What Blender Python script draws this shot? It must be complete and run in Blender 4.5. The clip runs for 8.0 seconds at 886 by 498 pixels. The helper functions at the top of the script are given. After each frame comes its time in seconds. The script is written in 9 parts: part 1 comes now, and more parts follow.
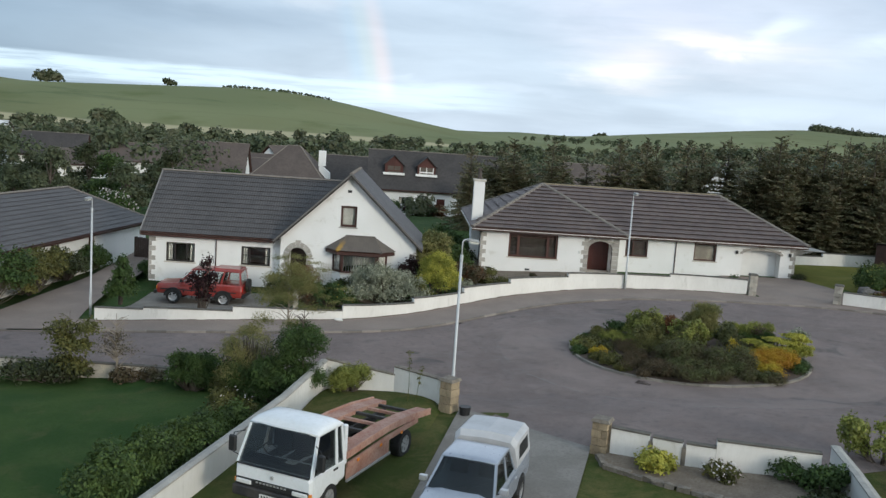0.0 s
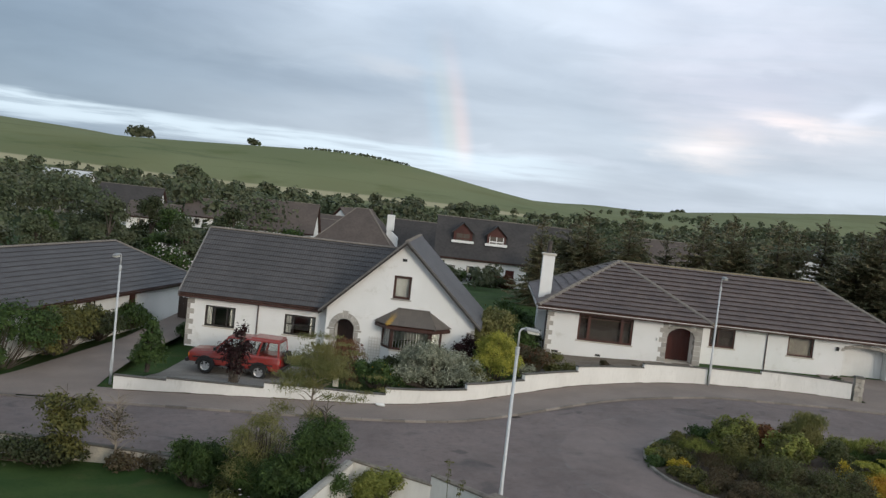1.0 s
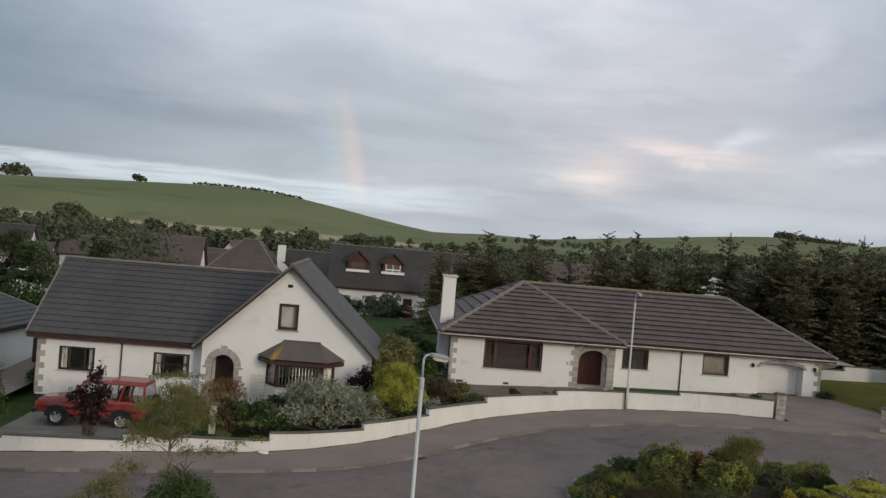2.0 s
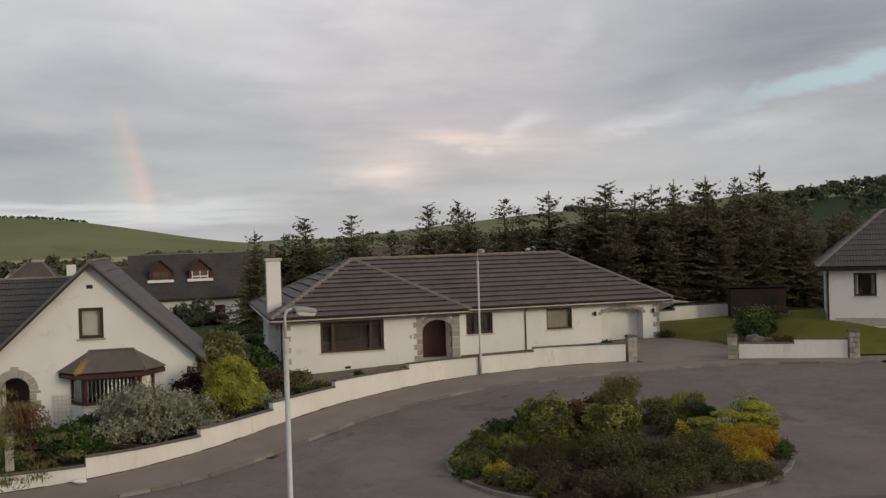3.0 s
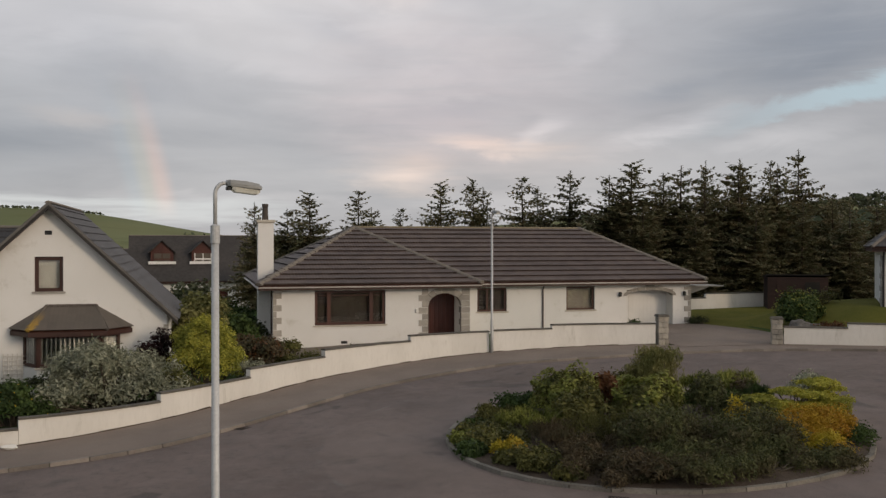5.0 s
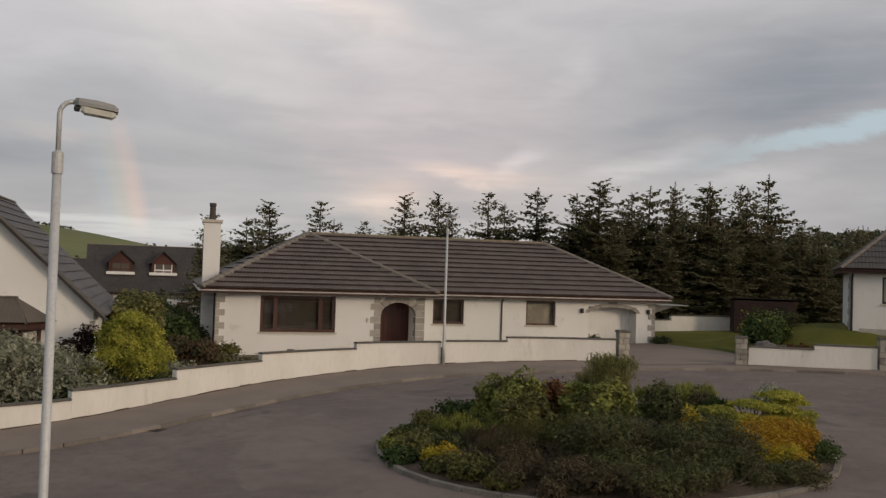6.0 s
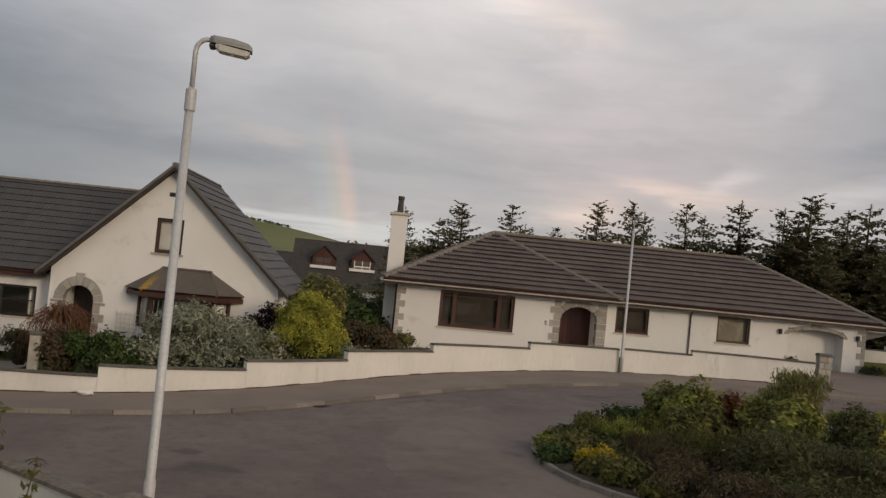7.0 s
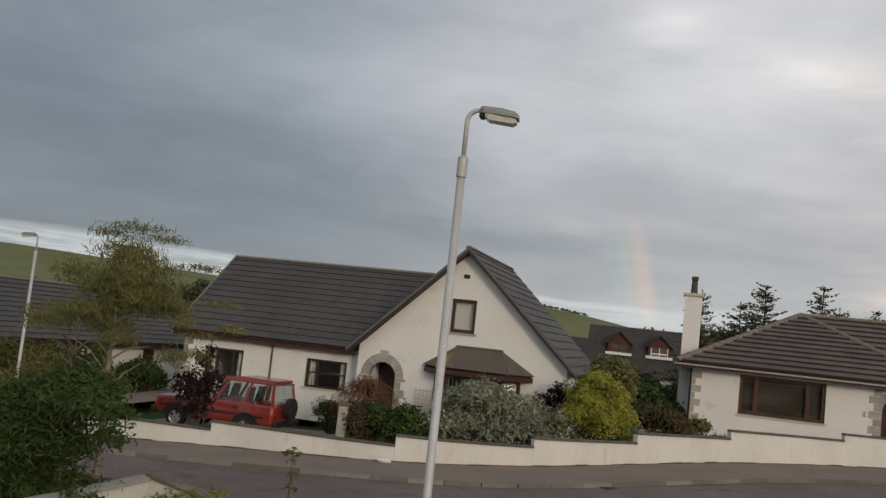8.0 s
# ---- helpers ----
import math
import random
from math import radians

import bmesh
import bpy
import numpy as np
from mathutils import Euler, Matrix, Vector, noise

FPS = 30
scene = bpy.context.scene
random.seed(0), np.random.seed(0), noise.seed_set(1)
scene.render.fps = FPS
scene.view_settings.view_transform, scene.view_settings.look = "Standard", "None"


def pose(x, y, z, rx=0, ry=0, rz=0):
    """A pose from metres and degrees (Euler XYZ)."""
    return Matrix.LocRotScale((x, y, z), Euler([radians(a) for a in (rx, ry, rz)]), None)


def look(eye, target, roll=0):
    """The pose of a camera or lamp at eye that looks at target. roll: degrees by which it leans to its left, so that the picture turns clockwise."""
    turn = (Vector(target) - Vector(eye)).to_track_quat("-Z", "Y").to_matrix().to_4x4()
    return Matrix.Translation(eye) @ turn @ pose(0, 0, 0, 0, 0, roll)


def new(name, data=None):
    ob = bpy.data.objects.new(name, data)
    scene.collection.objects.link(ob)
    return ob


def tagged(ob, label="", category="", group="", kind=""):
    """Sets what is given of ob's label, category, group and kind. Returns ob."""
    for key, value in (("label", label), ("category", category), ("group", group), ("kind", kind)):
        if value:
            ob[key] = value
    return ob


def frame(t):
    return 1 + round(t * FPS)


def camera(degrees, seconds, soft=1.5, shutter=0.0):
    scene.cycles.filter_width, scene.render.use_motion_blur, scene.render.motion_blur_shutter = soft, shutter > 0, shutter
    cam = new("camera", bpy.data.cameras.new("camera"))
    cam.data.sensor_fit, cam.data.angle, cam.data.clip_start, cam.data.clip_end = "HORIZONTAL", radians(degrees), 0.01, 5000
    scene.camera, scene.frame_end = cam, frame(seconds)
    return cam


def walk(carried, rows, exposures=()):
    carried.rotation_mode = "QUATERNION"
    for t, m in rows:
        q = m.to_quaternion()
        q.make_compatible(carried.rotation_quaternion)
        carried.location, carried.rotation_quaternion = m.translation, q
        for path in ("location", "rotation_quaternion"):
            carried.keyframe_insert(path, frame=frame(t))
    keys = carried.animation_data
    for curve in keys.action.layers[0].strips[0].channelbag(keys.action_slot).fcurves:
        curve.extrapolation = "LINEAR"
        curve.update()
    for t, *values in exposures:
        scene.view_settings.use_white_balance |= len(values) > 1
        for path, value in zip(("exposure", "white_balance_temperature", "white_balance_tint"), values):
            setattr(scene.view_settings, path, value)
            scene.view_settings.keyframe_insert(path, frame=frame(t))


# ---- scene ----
cam = camera(52.9, 8.0, soft=1.4)

PATH = [
    (0, (2.337, -2.734, 9.110), (2.410, -0.753, 8.850), 3.9),
    (0.2, (2.530, -1.732, 9.169), (2.508, 0.253, 8.928), 4.4),
    (0.5, (2.819, -0.230, 9.258), (2.725, 1.758, 9.063), 5.2),
    (1, (2.955, 2.299, 9.065), (2.854, 4.293, 8.941), 6.3),
    (1.5, (3.121, 4.690, 8.748), (3.058, 6.688, 8.687), 4.2),
    (1.8, (3.090, 6.043, 8.471), (3.097, 8.042, 8.423), 4.6),
    (2, (3.069, 6.945, 8.287), (3.192, 8.941, 8.257), 4.8),
    (2.2, (2.980, 7.800, 8.060), (3.251, 9.781, 8.048), 4.3),
    (3.3, (2.359, 11.884, 6.344), (2.963, 13.790, 6.305), -3.1),
    (3.5, (2.446, 12.374, 6.194), (3.019, 14.288, 6.096), -4.7),
    (3.8, (2.511, 13.123, 6.006), (3.024, 15.051, 5.861), -5.4),
    (4, (2.555, 13.622, 5.881), (3.073, 15.549, 5.741), -4.5),
    (4.2, (2.826, 13.981, 5.740), (3.345, 15.910, 5.638), -2.9),
    (4.5, (3.132, 14.645, 5.393), (3.615, 16.585, 5.403), -1.0),
    (4.8, (3.620, 15.077, 5.037), (4.091, 17.021, 5.060), 0.0),
    (5, (3.929, 15.454, 4.800), (4.450, 17.385, 4.791), 0.0),
    (5.2, (4.172, 15.809, 4.647), (4.747, 17.725, 4.622), -0.1),
    (6.3, (5.629, 17.242, 3.660), (6.143, 19.174, 3.735), 3.6),
    (6.5, (5.781, 17.388, 3.538), (6.195, 19.343, 3.602), 4.8),
    (6.8, (6.011, 17.671, 3.481), (6.269, 19.653, 3.545), 5.7),
    (7, (6.209, 17.621, 3.405), (6.344, 19.616, 3.458), 5.6),
    (7.2, (6.301, 17.661, 3.347), (6.295, 19.661, 3.376), 6.2),
    (7.5, (6.439, 17.722, 3.260), (6.247, 19.713, 3.294), 5.7),
    (7.8, (6.524, 17.681, 3.175), (6.139, 19.639, 3.301), 6.1),
    (8, (6.571, 17.622, 3.126), (6.036, 19.541, 3.308), 6.2),
]
EXPOSURES = [(0.0, -0.08, 5400, 1), (0.5, -0.22, 5520, 2), (1.0, -0.31, 5620, 4), (1.5, -0.48, 5800, 5), (2.2, -0.66, 6010, 7), (3.3, -0.79, 6650, 10), (3.5, -0.82, 6700, 11), (4.0, -0.55, 6750, 11), (4.5, -0.52, 6620, 10), (5.2, -0.84, 6520, 10), (6.3, -0.80, 6750, 11), (7.0, -0.86, 6750, 11), (7.5, -0.96, 6470, 9), (8.0, -0.85, 6370, 7)]
walk(cam, [(t, look(eye, target, roll)) for t, eye, target, roll in PATH], EXPOSURES)

# ---- world: broken evening overcast, low sun veiled behind the walker's right shoulder ----
SUN_AZ = Vector((0.62, -0.78, 0.0)).normalized()
SUN_EL = radians(14)
SUN_DIR = (SUN_AZ * math.cos(SUN_EL) + Vector((0, 0, math.sin(SUN_EL)))).normalized()


class Net:
    """Short writing for node trees."""

    def __init__(self, tree):
        self.tree, self.nodes, self.links = tree, tree.nodes, tree.links

    def add(self, kind, **settings):
        n = self.nodes.new(kind)
        for key, value in settings.items():
            if key == "operation":
                n.operation = value
            elif key == "blend":
                n.blend_type = value
            elif key == "data_type":
                n.data_type = value
            elif key == "sky_kind":
                n.sky_type = value
            elif key == "interp":
                n.interpolation_type = value
        return n

    def put(self, socket, value):
        if isinstance(value, bpy.types.NodeSocket):
            self.links.new(value, socket)
        elif value is not None:
            socket.default_value = value

    def math(self, op, a, b=None, c=None):
        n = self.add("ShaderNodeMath", operation=op)
        for i, v in enumerate((a, b, c)):
            if v is not None:
                self.put(n.inputs[i], v)
        return n.outputs[0]

    def vmath(self, op, a, b=None):
        n = self.add("ShaderNodeVectorMath", operation=op)
        self.put(n.inputs[0], a)
        if b is not None:
            self.put(n.inputs[1], b)
        return n.outputs["Value"] if op in ("DOT_PRODUCT", "LENGTH", "DISTANCE") else n.outputs[0]

    def mix(self, fac, a, b, blend="MIX"):
        n = self.add("ShaderNodeMix", data_type="RGBA", blend=blend)
        self.put(n.inputs[0], fac)
        self.put(n.inputs[6], a if isinstance(a, bpy.types.NodeSocket) else (*a[:3], 1))
        self.put(n.inputs[7], b if isinstance(b, bpy.types.NodeSocket) else (*b[:3], 1))
        return n.outputs[2]

    def noise(self, vec, scale, detail=4, rough=0.55, distortion=0.0):
        n = self.add("ShaderNodeTexNoise")
        self.put(n.inputs["Vector"], vec)
        n.inputs["Scale"].default_value, n.inputs["Detail"].default_value = scale, detail
        n.inputs["Roughness"].default_value, n.inputs["Distortion"].default_value = rough, distortion
        return n.outputs["Fac"]

    def step(self, value, lo, hi, out_lo=0.0, out_hi=1.0):
        n = self.add("ShaderNodeMapRange", interp="SMOOTHSTEP")
        for i, v in enumerate((value, lo, hi, out_lo, out_hi)):
            self.put(n.inputs[i], v)
        return n.outputs[0]

    def scale_vec(self, vec, s):
        n = self.add("ShaderNodeMapping")
        self.put(n.inputs["Vector"], vec)
        n.inputs["Scale"].default_value = s
        return n.outputs[0]


def build_world():
    world = bpy.data.worlds.new("evening_sky")
    scene.world = world
    world.use_nodes = True
    t = Net(world.node_tree)
    t.nodes.clear()
    out, bg = t.add("ShaderNodeOutputWorld"), t.add("ShaderNodeBackground")
    t.links.new(bg.outputs[0], out.inputs[0])
    d = t.add("ShaderNodeTexCoord").outputs["Generated"]
    sep = t.add("ShaderNodeSeparateXYZ")
    t.links.new(d, sep.inputs[0])
    x, y, z = sep.outputs
    el = t.math("MAXIMUM", z, 0.0)
    sky = t.add("ShaderNodeTexSky", sky_kind="NISHITA")
    sky.sun_disc, sky.sun_elevation = False, SUN_EL
    sky.sun_rotation = math.atan2(SUN_AZ.x, SUN_AZ.y)
    # cloud sheet, seen in perspective
    flat = t.math("ADD", el, 0.10)
    comb = t.add("ShaderNodeCombineXYZ")
    t.put(comb.inputs[0], t.math("DIVIDE", x, flat))
    t.put(comb.inputs[1], t.math("DIVIDE", y, flat))
    t.put(comb.inputs[2], 0.0)
    big = t.noise(comb.outputs[0], 0.5, 5, 0.5, 0.4)
    small = t.noise(comb.outputs[0], 1.5, 4, 0.5, 0.2)
    turn = t.add("ShaderNodeMapping")
    t.put(turn.inputs["Vector"], d)
    turn.inputs["Rotation"].default_value = (0, 0, radians(10))
    veer = turn.outputs[0]
    streak = t.noise(t.scale_vec(veer, (2.4, 2.4, 11.0)), 1.7, 4, 0.5, 0.35)
    curl = t.noise(t.scale_vec(veer, (3.5, 3.5, 11.0)), 2.6, 6, 0.6, 0.7)
    wisp = t.noise(t.scale_vec(veer, (4.0, 4.0, 60.0)), 2.0, 5, 0.6, 0.25)
    grey = t.mix(t.step(big, 0.34, 0.68), (3.95, 4.45, 5.1), (5.9, 6.4, 7.0))
    grey = t.mix(t.step(small, 0.35, 0.75, 0.0, 0.3), grey, (6.6, 7.1, 7.6))
    grey = t.mix(1.0, grey, t.mix(t.step(curl, 0.3, 0.7), (0.96, 0.96, 0.96), (1.04, 1.04, 1.04)), "MULTIPLY")
    # paler towards the horizon
    col = t.mix(t.step(el, 0.0, 0.30, 0.5, 0.0), grey, (6.5, 6.65, 6.95))
    # brighter in the north-north-east, darker to either side
    ratio = t.math("DIVIDE", x, t.math("MAXIMUM", y, 0.05))
    glow = t.vmath("DOT_PRODUCT", d, tuple(Vector((0.30, 0.94, 0.2)).normalized()))
    shade = t.mix(t.step(y, -0.1, 0.5), (1, 1, 1), t.mix(t.step(glow, 0.70, 0.97), (0.76, 0.79, 0.83), (1.50, 1.40, 1.34)))
    col = t.mix(1.0, col, shade, "MULTIPLY")
    # the sheet thins overhead
    thin = t.math("MULTIPLY", t.step(el, 0.11, 0.32), t.step(y, 0.1, 0.6))
    thin = t.math("MULTIPLY", thin, t.math("MULTIPLY", t.step(ratio, -0.95, -0.45, 0.2, 1.0), t.step(ratio, 0.05, 0.6, 1.0, 0.45)))
    col = t.mix(thin, col, t.mix(1.0, col, (1.58, 1.50, 1.44), "MULTIPLY"))
    # azimuth east of north and elevation, in degrees, with ragged edges
    az = t.math("MULTIPLY", t.math("ARCTAN2", x, y), 180 / math.pi)
    up = t.math("MULTIPLY", t.math("ARCSINE", z), 180 / math.pi)
    az = t.math("ADD", az, t.math("MULTIPLY", t.math("SUBTRACT", small, 0.5), 7.0))
    up = t.math("ADD", up, t.math("MULTIPLY", t.math("SUBTRACT", curl, 0.5), 2.2))

    def cloud(col, a, e, w, h, slope, tint, power, soft=0.0):
        """A long patch of cloud round azimuth a and elevation e, tilted by slope."""
        da = t.math("SUBTRACT", az, a)
        u = t.math("DIVIDE", da, w)
        v = t.math("DIVIDE", t.math("SUBTRACT", t.math("SUBTRACT", up, e), t.math("MULTIPLY", da, slope)), h)
        r = t.math("SQRT", t.math("ADD", t.math("MULTIPLY", u, u), t.math("MULTIPLY", v, v)))
        f = t.math("MULTIPLY", t.step(r, soft, 1.0, 1.0, 0.0), t.step(wisp, 0.25, 0.6, power * 0.75, power))
        return t.mix(f, col, t.mix(1.0, col, tint, "MULTIPLY"))

    dark, peach, white, rose = (0.70, 0.745, 0.80), (1.44, 1.28, 1.15), (1.40, 1.37, 1.35), (1.27, 1.18, 1.16)
    for a, e, w, h, slope, tint, power in (
        (38.0, 12.0, 12.0, 4.4, 0.05, dark, 1.0), (38.0, 10.0, 7.0, 1.6, 0.1, dark, 0.6), (30.0, 9.6, 5.0, 1.0, 0.12, dark, 0.6), (17.0, 8.8, 6.0, 0.8, 0.02, dark, 0.35),
        (-14.0, 6.0, 14.0, 2.0, 0.02, dark, 0.5), (8.0, 13.4, 6.0, 1.2, -0.25, dark, 0.3), (-6.0, 11.0, 6.0, 8.0, 0.0, dark, 0.35), (-20.0, 14.0, 14.0, 6.0, 0.0, white, 0.45),
        (12.4, 4.6, 5.0, 1.9, -0.06, peach, 1.0), (17.0, 10.0, 17.0, 7.5, -0.05, rose, 1.0), (13.0, 7.0, 9.0, 4.0, -0.05, rose, 0.6), (18.5, 6.3, 7.0, 0.9, -0.10, peach, 0.9), (21.8, 7.3, 2.4, 1.2, 0.3, white, 0.7),
        (29.5, 7.2, 6.5, 1.1, 0.26, white, 0.8), (36.0, 6.4, 6.0, 0.9, 0.12, white, 0.55), (25.0, 13.0, 2.0, 2.4, 0.8, white, 0.4), (19.0, 5.4, 14.0, 3.0, -0.03, peach, 0.28),
        (5.0, 11.0, 6.0, 1.2, -0.1, white, 0.25), (9.5, 16.8, 6.0, 2.2, -0.3, peach, 0.5), (5.7, 17.6, 3.4, 1.5, -0.2, white, 0.4),
        (-2.0, 20.5, 6.0, 2.4, 0.0, white, 0.55), (-7.0, 7.6, 4.2, 1.1, -0.08, peach, 0.4), (-10.0, 12.5, 9.0, 2.6, 0.05, white, 0.35),
        (2.0, 3.0, 12.0, 0.5, 0.0, white, 0.4), (20.0, 2.6, 16.0, 1.0, 0.0, white, 0.25)):
        col = cloud(col, a, e, w, h, slope, tint, power)
    # bright strip above the hill, torn into thin layers
    west = t.step(ratio, 0.0, 0.16, 1.0, 0.0)
    wavy = t.math("ADD", t.math("SUBTRACT", el, t.math("MULTIPLY", t.math("SUBTRACT", streak, 0.5), 0.03)), t.math("MULTIPLY", t.math("SUBTRACT", wisp, 0.5), 0.016))
    lift = t.math("MULTIPLY", t.math("MINIMUM", ratio, 0.0), -0.016)
    wavy = t.math("SUBTRACT", wavy, lift)
    strip = t.math("MULTIPLY", t.step(wavy, 0.018, 0.032), t.step(wavy, 0.044, 0.052, 1.0, 0.0))
    strip = t.math("MULTIPLY", t.math("MULTIPLY", strip, t.step(wisp, 0.34, 0.56, 0.45, 1.0)), t.math("MULTIPLY", west, t.step(y, 0.1, 0.4)))
    col = t.mix(t.math("MULTIPLY", strip, 0.75), col, (12.6, 12.9, 12.9))
    # blue openings to the east
    east = t.step(ratio, 0.55, 0.85)
    tilt = t.math("SUBTRACT", el, t.math("MULTIPLY", ratio, 0.13))
    tilt = t.math("ADD", tilt, t.math("MULTIPLY", t.math("SUBTRACT", curl, 0.5), 0.05))
    slot = t.math("MULTIPLY", t.step(tilt, 0.028, 0.040), t.step(tilt, 0.050, 0.064, 1.0, 0.0))
    slot = t.math("MULTIPLY", slot, t.step(small, 0.28, 0.5, 0.3, 1.0))
    blue = t.mix(0.15, (9.6, 11.8, 13.0), sky.outputs[0])
    col = t.mix(t.math("MULTIPLY", t.math("MULTIPLY", east, slot), 0.9), col, blue)
    # the veiled sun brightens its side of the sky
    sun = t.vmath("DOT_PRODUCT", d, tuple(SUN_DIR))
    col = t.mix(t.step(sun, 0.0, 1.0, 0.0, 0.75), col, (17.0, 15.6, 14.2))
    # a faint stump of rainbow opposite the sun
    anti = Vector((-math.sin(radians(46)), math.cos(radians(46)), -0.10)).normalized()
    ang = t.math("ARCCOSINE", t.vmath("DOT_PRODUCT", d, tuple(anti)))
    ang = t.math("MULTIPLY", ang, 180 / math.pi)
    inside = t.math("MULTIPLY", t.step(el, 0.02, 0.06), t.step(el, 0.06, 0.2, 1.0, 0.0))
    inside = t.math("MULTIPLY", inside, t.step(x, -0.35, -0.2))
    for lo, tint in ((BOW - 1.0, (0.0, 0.4, 0.5)), (BOW - 0.2, (0.9, 0.8, 0.0)), (BOW + 0.6, (2.7, 0.9, 0.1))):
        ring = t.math("MULTIPLY", t.step(ang, lo - 0.8, lo), t.step(ang, lo, lo + 0.9, 1.0, 0.0))
        ring = t.math("MULTIPLY", ring, inside)
        col = t.mix(ring, col, t.mix(1.0, col, tint, "ADD"))
    mixed = t.mix(0.08, col, sky.outputs[0])
    t.links.new(mixed, bg.inputs[0])
    bg.inputs[1].default_value = 0.1
    lamp = bpy.data.lights.new("veiled_sun", "SUN")
    lamp.energy, lamp.angle, lamp.color = 1.7, radians(12), (1.0, 0.79, 0.58)
    ob = new("veiled_sun", lamp)
    ob.matrix_world = look((60, -80, 60), Vector((60, -80, 60)) - SUN_DIR)


BOW = 43.9
build_world()


# ---- materials ----
def material(name, cols, rough=0.8, scale=1.0, fine=14.0, bump=0.15, bump_scale=30.0, metal=0.0, spec=0.5, mixer=0.5, coat=0.0, stretch=(1, 1, 1), island=0.0, each=0.0, dirt=None, trans=0.0):
    """cols: two or three base colours, blended by a broad and a fine noise; island, each: variation from piece to piece."""
    m = bpy.data.materials.new(name)
    m.use_nodes = True
    t = Net(m.node_tree)
    b = t.nodes["Principled BSDF"]
    co = t.add("ShaderNodeTexCoord").outputs["Object"]
    if stretch != (1, 1, 1):
        co = t.scale_vec(co, stretch)
    broad, grain = t.noise(co, scale, 4), t.noise(co, fine, 3, 0.65)
    c = t.mix(t.step(broad, 0.32, 0.68), cols[0], cols[1])
    if len(cols) > 2:
        c = t.mix(t.step(grain, 0.42, 0.72, 0.0, mixer), c, cols[2])
    if dirt:
        spots = t.noise(co, scale * 2.7, 6, 0.7, 0.4)
        c = t.mix(t.step(spots, 0.55, 0.78, 0.0, 0.7), c, dirt)
    if island:
        r = t.add("ShaderNodeNewGeometry").outputs["Random Per Island"]
        c = t.mix(1.0, c, t.mix(r, (1 - island,) * 3, (1 + island,) * 3), "MULTIPLY")
    if each:
        r = t.add("ShaderNodeObjectInfo").outputs["Random"]
        c = t.mix(1.0, c, t.mix(r, (1 - each,) * 3, (1 + each,) * 3), "MULTIPLY")
    t.put(b.inputs["Base Color"], c)
    t.put(b.inputs["Roughness"], t.step(grain, 0.3, 0.7, max(rough - 0.08, 0.02), min(rough + 0.08, 1.0)))
    b.inputs["Metallic"].default_value = metal
    b.inputs["Specular IOR Level"].default_value = spec
    b.inputs["Coat Weight"].default_value = coat
    b.inputs["Coat Roughness"].default_value = 0.06
    if trans:
        b.inputs["Subsurface Weight"].default_value = 0.0
    if bump:
        n = t.add("ShaderNodeBump")
        n.inputs["Strength"].default_value = bump
        n.inputs["Distance"].default_value = 0.02
        t.put(n.inputs["Height"], t.noise(co, bump_scale, 4, 0.6))
        t.links.new(n.outputs[0], b.inputs["Normal"])
    return m


def leaf_material(name, a, b_, c, broad=1.6):
    m = bpy.data.materials.new(name)
    m.use_nodes = True
    t = Net(m.node_tree)
    b = t.nodes["Principled BSDF"]
    r = t.add("ShaderNodeNewGeometry").outputs["Random Per Island"]
    co = t.add("ShaderNodeTexCoord").outputs["Object"]
    col = t.mix(t.step(r, 0.0, 0.75), a, b_)
    col = t.mix(t.step(t.noise(co, broad, 3), 0.42, 0.62, 0.0, 0.8), col, c)
    t.put(b.inputs["Base Color"], col)
    b.inputs["Roughness"].default_value = 0.6
    b.inputs["Specular IOR Level"].default_value = 0.25
    tr = t.add("ShaderNodeBsdfTranslucent")
    t.put(tr.inputs[0], col)
    ms = t.add("ShaderNodeMixShader")
    ms.inputs[0].default_value = 0.25
    t.links.new(b.outputs[0], ms.inputs[1])
    t.links.new(tr.outputs[0], ms.inputs[2])
    t.links.new(ms.outputs[0], t.nodes["Material Output"].inputs[0])
    return m


def glass_material(name, tint=(0.9, 0.93, 0.92), rough=0.02):
    m = bpy.data.materials.new(name)
    m.use_nodes = True
    b = m.node_tree.nodes["Principled BSDF"]
    b.inputs["Base Color"].default_value = (*tint, 1)
    b.inputs["Transmission Weight"].default_value = 1.0
    b.inputs["Roughness"].default_value = rough
    b.inputs["IOR"].default_value = 1.45
    return m


